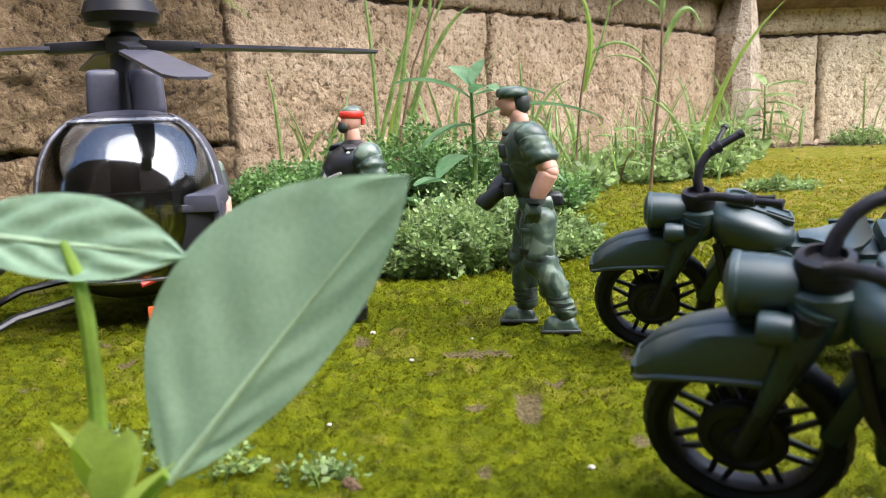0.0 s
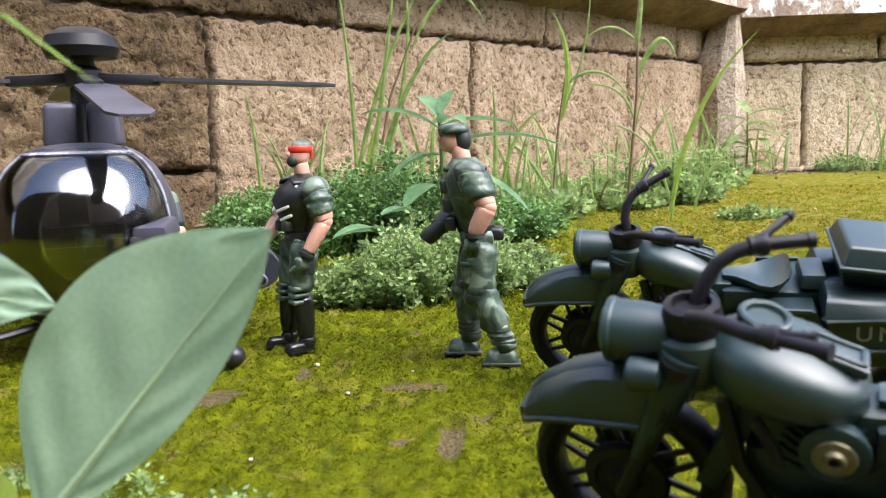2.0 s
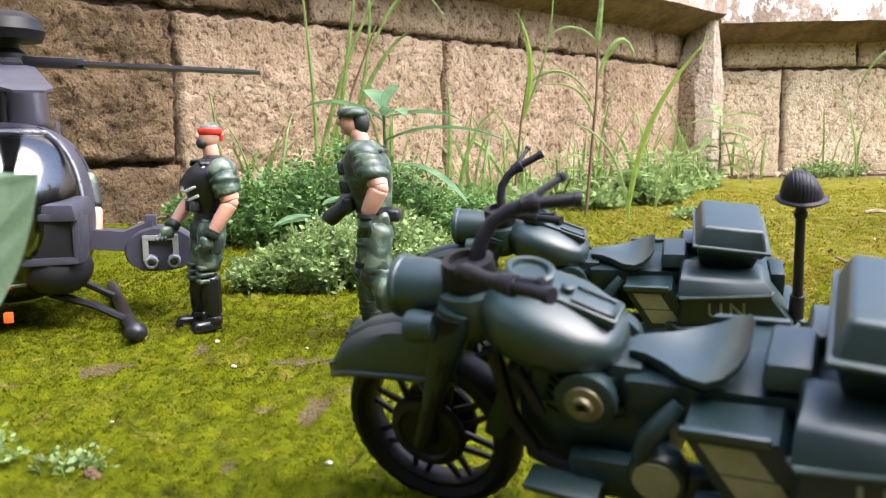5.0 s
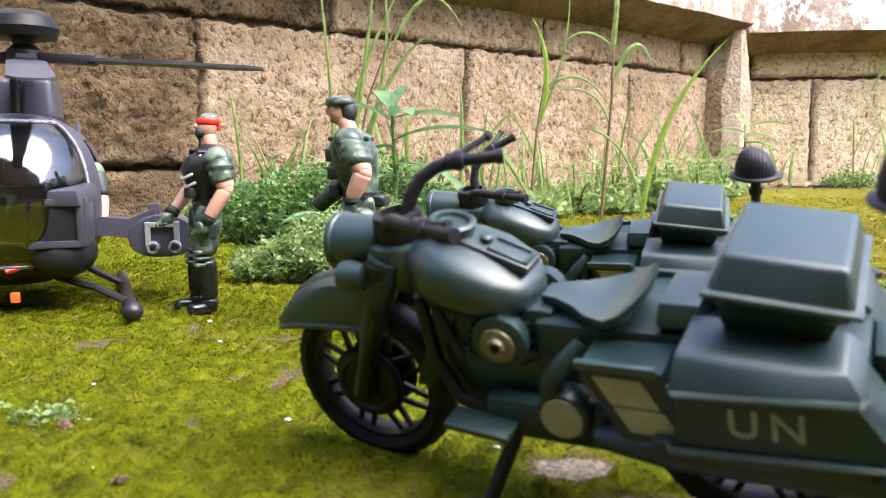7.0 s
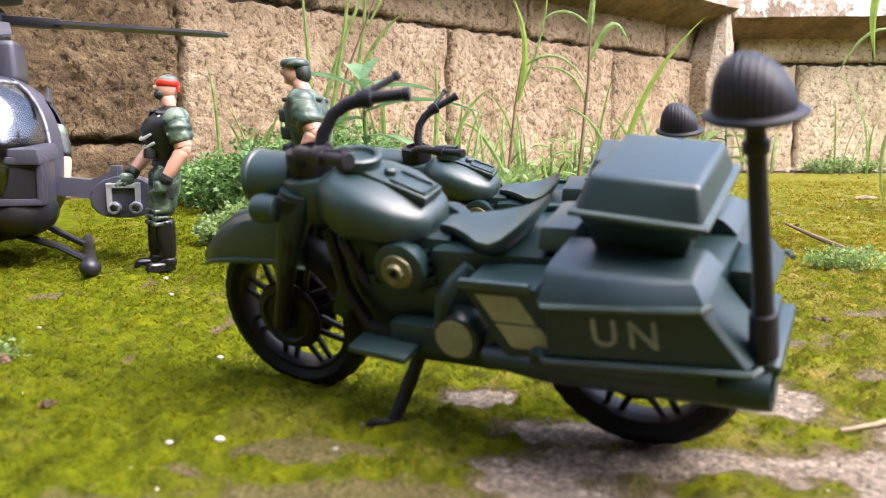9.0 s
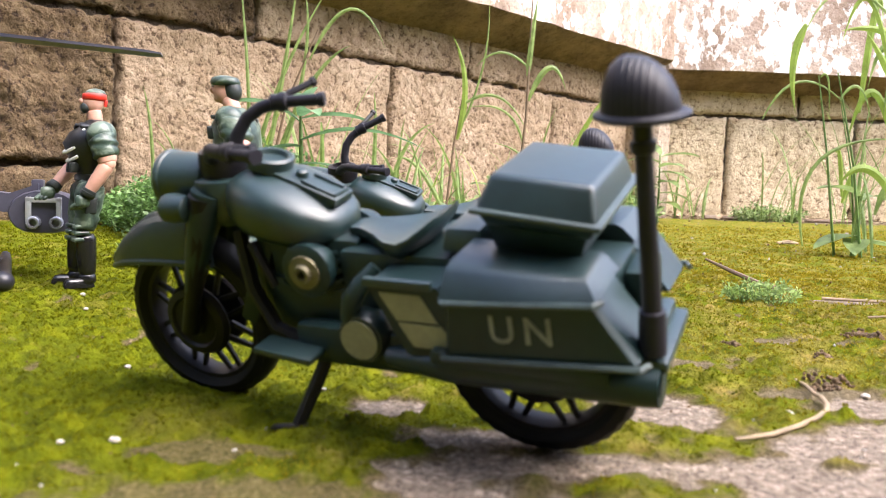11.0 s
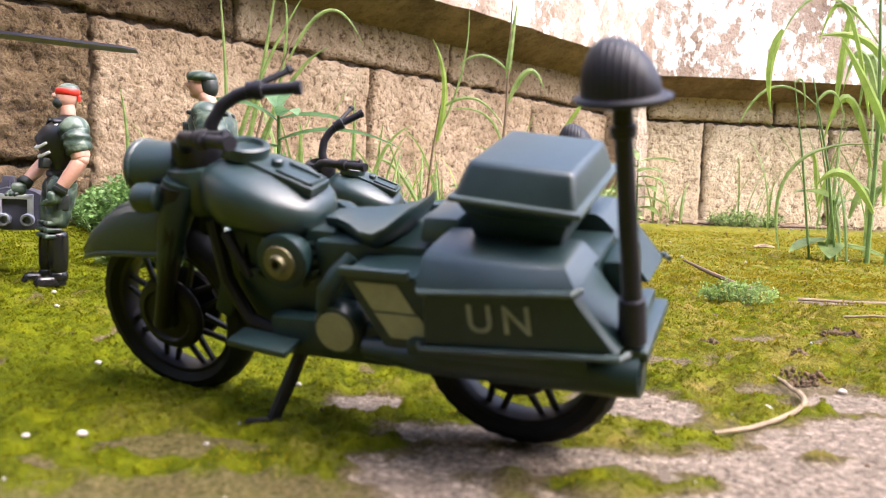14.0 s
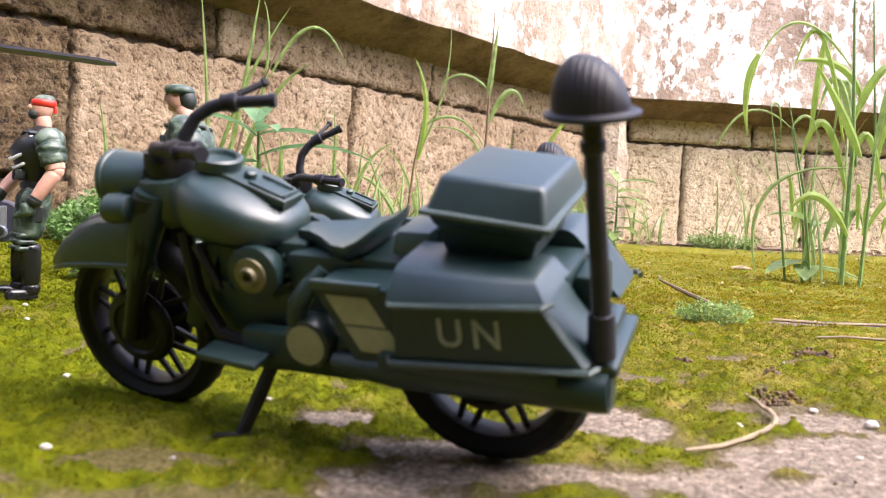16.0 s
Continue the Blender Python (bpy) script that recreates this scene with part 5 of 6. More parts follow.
    tagged(part("toy_figure", bm, FIG_MATS, smooth=60), "plastic toy figure in black vest and red bandana", "toy figure", "toy figures on the moss")


def figure_pilot():
    bm = bmesh.new()
    rings = []
    for z, rx, ry in ((4.2, 0.6, 0.8), (5.4, 0.7, 0.9), (6.6, 0.85, 1.15), (7.3, 0.6, 0.95), (7.7, 0.34, 0.4)):
        rings.append([(rx * math.cos(a), ry * math.sin(a), z) for a in (2 * math.pi * k / 14 for k in range(14))])
    loft(bm, rings, mi=2)
    ball(bm, (0.1, 0, 8.3), (0.5, 0.42, 0.58), mi=1, n=8)
    ball(bm, (0.0, 0, 8.45), (0.5, 0.46, 0.52), mi=2, n=8)
    for s in (1, -1):
        limb(bm, (0, s * 0.5, 4.3), (2.2, s * 0.6, 4.3), 0.6, 0.5, 0)
        limb(bm, (2.2, s * 0.6, 4.3), (2.6, s * 0.6, 2.6), 0.45, 0.4, 3)
        ball(bm, (0.1, s * 1.2, 6.9), (0.5, 0.45, 0.55), mi=0, n=8)
        limb(bm, (0.1, s * 1.2, 6.9), (0.5, s * 1.5, 5.6), 0.42, 0.38, 2)
        limb(bm, (0.5, s * 1.5, 5.6), (1.0, s * 1.5, 4.2), 0.33, 0.25, 1)
        ball(bm, (1.05, s * 1.5, 3.95), (0.28, 0.24, 0.32), mi=1, n=6)
    mm = Matrix.Translation((-15.2, 39.0, 0)) @ Euler((0, 0, radians(-72))).to_matrix().to_4x4() @ Matrix.Translation((-0.3, 2.75, 0.1))
    bmesh.ops.transform(bm, matrix=mm, verts=bm.verts)
    tagged(part("toy_figure", bm, FIG_MATS, smooth=60), "plastic toy figure seated at the helicopter's open door", "toy figure", "toy figures on the moss")


def figure_green():
    bm = bmesh.new()
    for s, hip, knee, ank in ((-1, (0, -0.6, 5.3), (0.5, -0.72, 2.95), (0.42, -0.8, 0.6)), (1, (0, 0.6, 5.3), (-0.05, 0.85, 2.95), (-1.05, 1.0, 0.62))):
        limb(bm, hip, knee, 0.66, 0.50, 0)
        limb(bm, Vector(hip).lerp(Vector(knee), 0.8), Vector(knee).lerp(Vector(ank), 0.62), 0.50, 0.48, 0)
        limb(bm, Vector(knee).lerp(Vector(ank), 0.5), ank, 0.42, 0.37, 0)
        for q in (0.62, 0.72, 0.82):
            e = Vector(knee).lerp(Vector(ank), q)
            tube(bm, [e - Vector((0, 0, 0.06)), e + Vector((0, 0, 0.06))], 0.47, 12, mi=2)
        ball(bm, Vector(knee) + Vector((0.15, 0, 0)), (0.5, 0.5, 0.55), mi=0, n=8)
        bx(bm, (ank[0] + 0.28, ank[1], 0.40), (1.35, 0.70, 0.66), 0.24, taper=(0.72, 0.8), mi=0)
        bx(bm, (ank[0] + 0.30, ank[1], 0.09), (1.45, 0.76, 0.18), 0.07, mi=2)
        bx(bm, (hip[0] + 0.25, hip[1] * 1.75, 4.0), (0.72, 0.3, 0.9), 0.1, mi=0)
        bx(bm, (hip[0] + 0.25, hip[1] * 1.8, 4.42), (0.8, 0.3, 0.22), 0.07, mi=0)
        bx(bm, (hip[0] + 0.5, hip[1] * 1.65, 3.55), (0.4, 0.36, 0.36), 0.08, mi=6)
    bx(bm, (0, 0, 5.45), (1.25, 1.7, 0.75), 0.25, mi=0)
    lathe(bm, [(0.62, 5.68), (0.72, 5.72), (0.72, 6.0), (0.62, 6.04)], None, 18, mi=6, squash=1.35)
    rings = []
    for z, rx, ry, dx in ((5.4, 0.62, 0.88, 0), (6.2, 0.75, 0.98, 0.05), (7.2, 0.95, 1.2, 0.1), (8.0, 0.95, 1.28, 0.12), (8.55, 0.7, 1.1, 0.12), (8.9, 0.42, 0.55, 0.12)):
        rings.append([(dx + rx * math.cos(a), ry * math.sin(a), z) for a in (2 * math.pi * k / 16 for k in range(16))])
    loft(bm, rings, mi=0)
    for z in (6.1, 6.9, 7.7):
        bx(bm, (0.92, 0.42, z), (0.4, 0.62, 0.6), 0.1, mi=2)
        bx(bm, (0.92, -0.42, z), (0.4, 0.62, 0.6), 0.1, mi=2)
    bx(bm, (-0.7, 0, 5.6), (0.6, 1.3, 0.55), 0.15, mi=6)
    for q in (-0.55, 0.55):
        bx(bm, (0.12, q, 8.42), (1.6, 0.34, 0.2), 0.08, mi=2)
    sh, el, hand = Vector((-0.05, 1.4, 8.25)), Vector((-0.55, 1.85, 6.9)), Vector((0.05, 1.75, 5.75))
    ball(bm, sh, (0.6, 0.55, 0.62), mi=0, n=8)
    limb(bm, sh, sh.lerp(el, 0.8), 0.54, 0.54, 0)
    limb(bm, sh.lerp(el, 0.7), el, 0.38, 0.33, 1)
    ball(bm, el, 0.33, mi=1, n=8)
    limb(bm, el, hand, 0.35, 0.25, 1)
    tube(bm, [hand + Vector((0, 0, 0.05)), hand + Vector((0, 0, -0.12))], 0.34, 10, mi=2)
    bx(bm, hand + Vector((0.1, 0, -0.38)), (0.56, 0.46, 0.55), 0.18, mi=0)
    for q in (-0.16, 0.02, 0.2):
        limb(bm, hand + Vector((0.1 + q, 0.05, -0.55)), hand + Vector((0.2 + q, -0.12, -0.95)), 0.11, 0.09, 0, 8)
    sh, el, hand = Vector((0.05, -1.4, 8.2)), Vector((0.5, -1.6, 6.8)), Vector((1.55, -0.9, 5.7))
    ball(bm, sh, (0.6, 0.55, 0.62), mi=0, n=8)
    limb(bm, sh, el, 0.5, 0.46, 0)
    limb(bm, el, hand, 0.42, 0.36, 2)
    tube(bm, [(1.2, -0.7, 6.0), (1.9, -0.75, 5.4), (2.05, -0.75, 5.25)], [0.3, 0.36, 0.3], 10, mi=2)
    limb(bm, (0.15, 0, 8.75), (0.42, 0, 9.4), 0.36, 0.34, 1)
    ball(bm, (0.58, 0, 9.68), (0.50, 0.43, 0.62), mi=1, n=12)
    ball(bm, (0.16, 0, 9.72), (0.44, 0.46, 0.58), mi=2, n=10)
    ball(bm, (1.08, 0, 9.7), (0.13, 0.09, 0.16), mi=1, n=6)
    ball(bm, (0.86, 0, 9.3), (0.2, 0.22, 0.16), mi=1, n=6)
    bx(bm, (0.96, 0, 9.86), (0.16, 0.56, 0.07), 0.03, mi=2)
    lathe(bm, [(0.5, 10.08), (0.66, 10.14), (0.70, 10.28), (0.62, 10.46), (0.3, 10.56), (0.05, 10.58)], Matrix.Translation((0.45, 0, -0.2)), 18, mi=0, squash=0.85)
    for v in bm.verts:
        if v.co.z < 8.9:
            v.co.x *= 1.16
            v.co.y *= 1.08
        v.co.x += 0.5 * max(0.0, (v.co.z - 5.0) / 5.0)
    place(bm, 3.9, 34.2, 176)
    tagged(part("toy_figure", bm, FIG_MATS, smooth=60), "plastic toy figure in grey-green uniform and cap, striding", "toy figure", "toy figures on the moss")


figure_red()
figure_pilot()
figure_green()

# ---- plants ----
R = random.Random(4)


def blade(bm, base, yaw, length, width, bend, tip_drop=0.0, n=7, fold=0.25, mi=0, lean=0.0):
    """A grass blade: folded strip that arches over towards yaw."""
    p, d = Vector(base), Vector((math.cos(yaw), math.sin(yaw), 0))
    side = Vector((-d.y, d.x, 0))
    prev, a = None, radians(90 - lean)
    for k in range(n + 1):
        u = k / n
        w = width * (0.55 + 0.45 * min(1, u * 4)) * (1 - u ** 2.2) + 0.01
        v = d * math.cos(a) + UP * math.sin(a)
        nrm = side.cross(v)
        row = [bm.verts.new(p - side * w / 2), bm.verts.new(p + nrm * (-fold * w)), bm.verts.new(p + side * w / 2)]
        if prev:
            for i in (0, 1):
                f = bm.faces.new((prev[i], prev[i + 1], row[i + 1], row[i]))
                f.material_index = mi
        prev = row
        p = p + v * (length / n)
        a -= radians(bend) / n * (0.4 + 1.2 * u) + (radians(tip_drop) / n if u > 0.6 else 0)


def leaf(bm, base, direction, length, width, droop=0.3, n=5, cup=0.15, mi=0, roll=0.0):
    """A pointed leaf with a midrib fold."""
    d = Vector(direction).normalized()
    side = d.cross(UP)
    side = side.normalized() if side.length > 0.01 else Vector((1, 0, 0))
    side = Matrix.Rotation(roll, 3, d) @ side
    p, prev = Vector(base), None
    for k in range(n + 1):
        u = k / n
        w = width * math.sin(math.pi * min(1, 0.06 + u * 0.94)) ** 0.8 * (1 - 0.25 * u)
        up = side.cross(d)
        row = [bm.verts.new(p - side * w / 2 + up * cup * w), bm.verts.new(p), bm.verts.new(p + side * w / 2 + up * cup * w)]
        if prev:
            for i in (0, 1):
                f = bm.faces.new((prev[i], prev[i + 1], row[i + 1], row[i]))
                f.material_index = mi
        prev = row
        p = p + d * (length / n)
        d = (d + Vector((0, 0, -droop / n))).normalized()


def chip(bm, p, d, size, wide=0.6):
    """A small four-cornered leaf."""
    d = d.normalized()
    s = d.cross(Vector((R.uniform(-1, 1), R.uniform(-1, 1), R.uniform(0.3, 1)))).normalized() * size * wide / 2
    v = [bm.verts.new(q) for q in (p, p + d * size * 0.5 - s, p + d * size, p + d * size * 0.5 + s)]
    bm.faces.new(v)


def weed(x, y, rx, ry, h, stems, per, size, lm, label, flowers=0, name="weed_bush"):
    """A low bush: thin branching stems set with many small leaves."""
    b = thing(name, label, "weed", Matrix.Translation((x * CM, y * CM, ground_z(x, y) * CM)))
    sm, lf = bmesh.new(), bmesh.new()
    for _ in range(stems):
        a, q = R.uniform(0, 2 * math.pi), math.sqrt(R.random())
        p0 = Vector((rx * q * math.cos(a) * 0.8, ry * q * math.sin(a) * 0.8, 0))
        hh = h * (1 - 0.55 * q * q) * R.uniform(0.6, 1.1)
        tip = p0 + Vector((R.uniform(-0.25, 0.25) * hh + 0.25 * rx * q * math.cos(a), R.uniform(-0.25, 0.25) * hh + 0.25 * ry * q * math.sin(a), hh))
        mid = p0.lerp(tip, 0.5) + Vector((R.uniform(-0.1, 0.1) * hh, R.uniform(-0.1, 0.1) * hh, 0))
        tube(sm, [p0, mid, tip], [size * 0.12, size * 0.09, size * 0.05], 4)
        for _ in range(per):
            u = R.random() ** 0.7
            c = (p0.lerp(mid, u * 2) if u < 0.5 else mid.lerp(tip, u * 2 - 1))
            d = Vector((R.gauss(0, 1), R.gauss(0, 1), R.gauss(0.35, 0.5))).normalized()
            c = c + d * R.uniform(0, size * 1.2)
            chip(lf, c, d, size * R.uniform(0.6, 1.25), 0.62)
    part("stem", sm, M_STEM, b, smooth=0)
    part("foliage", lf, lm, b, smooth=0)
    return b


# the pale bushes behind the two figures
for x, y, rx, ry, h, n in ((-3.2, 47.5, 3.0, 2.6, 2.6, 90), (0.2, 48.0, 3.6, 3.0, 4.4, 150), (4.0, 49.5, 3.4, 3.0, 4.2, 140), (7.4, 52.5, 2.6, 2.6, 3.2, 90), (2.0, 53.0, 4.5, 3.0, 5.2, 130)):
    weed(x, y, rx, ry, h, n, 44, 0.40, M_LEAF, "pale green small-leaved weed bush on the moss")
for x, y, rx, ry, h, n in ((-9.0, 72.0, 5.5, 5.0, 7.5, 120), (-3.0, 74.0, 6.0, 5.0, 9.2, 150), (3.0, 70.0, 5.0, 5.0, 7.0, 120), (-15.0, 82.0, 5.0, 5.0, 5.5, 90), (9.0, 78.0, 5.0, 6.0, 4.2, 80), (-20.0, 90.0, 4.0, 4.0, 5.0, 60)):
    weed(x, y, rx, ry, h, n, 70, 0.55, M_FERN, "leafy green weed bush near the wall")
for x, y, rx, ry, h, n in ((20.0, 118.0, 8.0, 9.0, 3.6, 60), (32.0, 128.0, 9.0, 9.0, 4.2, 64), (44.0, 142.0, 8.0, 8.0, 5.0, 64), (14.0, 98.0, 6.0, 8.0, 3.2, 60), (36.0, 112.0, 4.5, 4.5, 4.6, 60), (55.0, 158.0, 7.0, 7.0, 5.0, 60)):
    weed(x, y, rx, ry, h, n, 24, 1.05, M_LEAF, "pale weeds along the foot of the wall")
weed(36.5, 88.0, 4.0, 2.0, 1.2, 40, 16, 0.6, M_LEAF, "low pale weed on the moss")
weed(30.6, 38.0, 2.1, 1.5, 1.35, 42, 20, 0.24, M_GRASS, "small green weed tuft on the moss")
weed(-6.6, 20.5, 1.6, 1.1, 1.0, 17, 15, 0.26, M_LEAF, "small young weed with blue-green leaves")
weed(-3.6, 19.8, 1.1, 0.8, 0.8, 13, 14, 0.24, M_LEAF, "small young weed with blue-green leaves")
weed(-9.6, 22.0, 1.2, 0.9, 0.9, 12, 14, 0.26, M_LEAF, "small young weed with blue-green leaves")


def grass(x, y, blades, label, mats=None, name="grass_clump"):
    """blades: yaw (degrees), length, width, bend, lean, tip drop, offset."""
    g = thing(name, label, "grass", Matrix.Translation((x * CM, y * CM, ground_z(x, y) * CM)))
    for k, (yaw, length, width, bend, lean, drop, ox, oy) in enumerate(blades):
        bm = bmesh.new()
        blade(bm, (ox, oy, 0), radians(yaw), length, width, bend, drop, 12, lean=lean)
        part("blade", bm, M_GRASS if not mats else mats[k % len(mats)], g, smooth=0)
    return g


def tall(x, y, n, lo, hi, width, seed, label, spread=2.0):
    r = random.Random(seed)
    return grass(x, y, [(r.uniform(0, 360), r.uniform(lo, hi), r.uniform(0.7, 1.3) * width, r.uniform(15, 95), r.uniform(0, 16), r.uniform(0, 60), r.uniform(-spread, spread), r.uniform(-spread, spread)) for _ in range(n)], label)


tall(0.0, 93.0, 6, 10, 22, 0.7, 2, "green grass clump against the stone wall")
tall(18.0, 112.0, 5, 10, 20, 0.6, 3, "green grass clump by the wall")
tall(30.0, 122.0, 8, 8, 22, 0.6, 4, "green grass clump by the wall")
tall(42.0, 136.0, 8, 8, 20, 0.7, 5, "green grass clump by the wall")
tall(10.0, 92.0, 6, 8, 16, 0.5, 6, "green grass clump by the wall")
tall(52.0, 150.0, 8, 8, 20, 0.9, 7, "green grass clump by the wall")
tall(-14.0, 95.0, 6, 8, 16, 0.8, 8, "green grass clump against the damp wall")


for k, (x, y) in enumerate(((14.0, 104.0), (21.0, 109.0), (27.0, 116.0), (35.0, 124.0), (44.0, 134.0), (50.0, 142.0), (5.0, 96.0))):
    tall(x, y, 9, 5, 15, 0.32, 40 + k, "fine thin grass among the weeds by the wall", 3.0)


for k, (x, y) in enumerate(((8.0, 92.0), (17.0, 102.0), (24.0, 108.0), (30.0, 114.0), (38.0, 122.0), (46.0, 132.0), (54.0, 146.0))):
    r = random.Random(90 + k)
    grass(x, y, [(r.uniform(0, 360), r.uniform(4, 13), r.uniform(0.18, 0.4), r.uniform(30, 130), r.uniform(0, 30), r.uniform(0, 60), r.uniform(-5, 5), r.uniform(-4, 4)) for _ in range(12)],
          "pale half-dry grass among the weeds by the wall", [M_DRY, M_LIME, M_GRASS])
for x, y, rx, ry, h, n in ((9.0, 90.0, 6.0, 5.0, 2.6, 46), (25.0, 108.0, 7.0, 5.0, 2.8, 50), (39.0, 124.0, 8.0, 5.0, 3.0, 50), (50.0, 146.0, 7.0, 6.0, 3.4, 44)):
    weed(x, y, rx, ry, h, n, 22, 1.15, M_LEAF, "low mat of pale leafy weeds at the wall foot")


def ribbon(bm, a, b, c, width, n=12):
    """A folded blade along a bowed line from a over b to c."""
    a, c = Vector(a), Vector(c)
    b = 2 * Vector(b) - (a + c) / 2
    side0, prev = None, None
    for k in range(n + 1):
        u = k / n
        p = a.lerp(b, u).lerp(b.lerp(c, u), u)
        d = (b.lerp(c, u) - a.lerp(b, u)).normalized()
        side = d.cross(Vector((0.25, -1, 0.2))).normalized()
        w = width * min(1, 0.45 + 3 * u) * max(0.02, 1 - u ** 3)
        nrm = side.cross(d)
        row = [bm.verts.new(p - side * w / 2), bm.verts.new(p + nrm * 0.22 * w), bm.verts.new(p + side * w / 2)]
        if prev:
            for i in (0, 1):
                bm.faces.new((prev[i], prev[i + 1], row[i + 1], row[i]))
        prev = row


def arching(name, label, stems, blades):
    """A grass plant: thin stems from the ground, and single arching blades."""
    g = thing(name, label, "grass")
    for m, r, pts in stems:
        bm = bmesh.new()
        tube(bm, pts, [r, r * 0.8, r * 0.35], 6)
        part("stem", bm, m, g)
    for m, w, a, b, c in blades:
        bm = bmesh.new()
        ribbon(bm, a, b, c, w * 0.74)
        part("blade", bm, m, g, smooth=0)
    return g


arching("reed_grass", "long yellow-green grass blade arching by the wall", [], [(M_LIME, 0.95, (28.2, 90, -0.2), (31.0, 90, 11.5), (37.8, 90, 20.8)), (M_GRASS, 0.6, (28.4, 90, -0.2), (26.0, 90.5, 8), (21.0, 91, 11))])
arching("reed_grass", "tall reed-like grass with a pale folded tip", [(M_STEM_BR, 0.22, [(24.3, 95, -0.2), (25.5, 95, 14.3), (25.8, 95, 30)])],
        [(M_GRASS, 1.0, (25.7, 95, 16.5), (28.2, 95, 20.6), (30.3, 95, 17.9)), (M_GRASS, 0.5, (25.8, 95, 20.2), (22.3, 95, 22.2), (19.1, 95, 20.3)), (M_GRASS, 1.0, (25.5, 95, 19.5), (25.9, 95, 24), (26.4, 95, 29)), (M_GRASS, 0.5, (25.3, 95, 11), (23, 95, 15), (18.5, 95.5, 15.5))])
arching("reed_grass", "broad upright lime grass blade by the wall", [(M_STEM_BR, 0.2, [(16.0, 100, -0.2), (17.0, 100, 11), (17.9, 100, 17)])],
        [(M_LIME, 1.1, (17.4, 100, 11.8), (18.2, 100, 19.0), (16.4, 100, 25)), (M_GRASS, 0.6, (17.5, 100, 15.8), (22.5, 100, 17.4), (26.7, 100, 12.6)), (M_GRASS, 0.4, (17.2, 100, 12), (20.4, 100, 21), (20.9, 100, 30)), (M_GRASS, 0.8, (16.2, 100, 2), (12.5, 100, 8), (9.5, 99, 9))])
arching("grass_clump", "tall green grass clump against the stone wall", [(M_STEM_BR, 0.2, [(-6.5, 92, -0.2), (-3.2, 92, 14.8), (0.3, 92, 23.5)])],
        [(M_GRASS, 0.75, (-8.5, 92, -0.2), (-4.6, 92, 15.5), (1.6, 92, 28.5)), (M_GRASS, 0.8, (-7.0, 92, -0.2), (-4.0, 92, 16), (-1.9, 92, 31)), (M_GRASS, 0.65, (-6.5, 92, -0.2), (-1.4, 92, 18), (-1.7, 92, 29)), (M_GRASS, 0.65, (-7.5, 92, -0.2), (-7.6, 92, 15), (-9.0, 92, 31)),
         (M_GRASS, 0.8, (-5.0, 92, 6), (-0.5, 92, 17), (4.2, 92, 21.8)), (M_GRASS, 0.6, (-0.6, 92, 20), (4.0, 92, 26), (8.2, 92, 21.6)), (M_LIME, 0.8, (-6.8, 92, -0.2), (-6.0, 92, 8), (-3.8, 92, 14))])
arching("grass_clump", "short upright grass blades against the damp wall", [], [(M_GRASS, 0.6, (-18.5, 92, -0.2), (-18.8, 92, 10), (-19.8, 92, 16.2)), (M_GRASS, 0.7, (-18.0, 92, -0.2), (-15.5, 92, 6), (-13.5, 92, 8.5)), (M_GRASS, 0.8, (-14.0, 90, -0.2), (-13.0, 90, 6), (-10.5, 90, 10))])
arching("grass_clump", "thin grass blades among the weeds", [], [(M_GRASS, 0.7, (7.2, 80, -0.2), (7.8, 80, 9), (7.6, 80, 15.2)), (M_GRASS, 0.7, (8.6, 90, -0.2), (10.4, 90, 9), (14.2, 90, 13)), (M_GRASS, 0.7, (34.0, 100, -0.2), (35.8, 100, 5), (40.0, 100, 7.5)), (M_GRASS, 0.5, (13.0, 96, -0.2), (12.5, 96, 8), (10.0, 96, 13))])
arching("reed_grass", "tall bright reed-like grass with drooping leaves", [(M_STEM, 0.24, [(58.0, 71, -0.2), (58.2, 71, 14), (57.0, 71, 32)]), (M_STEM, 0.16, [(56.6, 74, -0.2), (55.2, 74, 9), (53.0, 74, 18)])],
        [(M_GRASS, 0.55, (57.6, 71, 21), (51.5, 70.5, 25.0), (47.2, 70, 20.0)), (M_LIME, 1.2, (47.6, 70, 21.6), (46.6, 70, 18), (47.1, 70, 13.5)), (M_LIME, 1.4, (59.5, 72, 18), (56.8, 72, 21.4), (52.0, 72, 21.6)), (M_LIME, 1.7, (58.4, 70, 12.5), (56.0, 70, 17), (53.2, 70, 21.3)), (M_GRASS, 0.6, (49.6, 72, 1.0), (50.8, 72, 9.4), (60.0, 72, 11.5)),
         (M_LIME, 1.3, (58.0, 71, 16), (60.5, 71, 21), (63, 71, 21))])
_r = random.Random(77)
_blades = []
for _k in range(22):
    _x, _y, _h, _w = _r.uniform(57, 68), _r.uniform(70, 80), _r.uniform(6, 27), _r.uniform(-7, 5)
    _blades.append((M_LIME if _k % 3 else M_GRASS, _r.uniform(0.5, 1.5), (_x, _y, _h * 0.55), (_x + 0.55 * _w, _y, _h * 0.95), (_x + _w, _y, _h * _r.uniform(0.62, 0.95))))
arching("reed_grass", "dense bright reed grass with many lime leaves", [(M_STEM, 0.16, [(_x, _y, -0.2), (_x + 0.6, _y, 14), (_x - 0.8, _y, 30)]) for _x, _y in ((60.5, 72), (62.5, 75), (64.5, 73), (67.0, 77))], _blades)
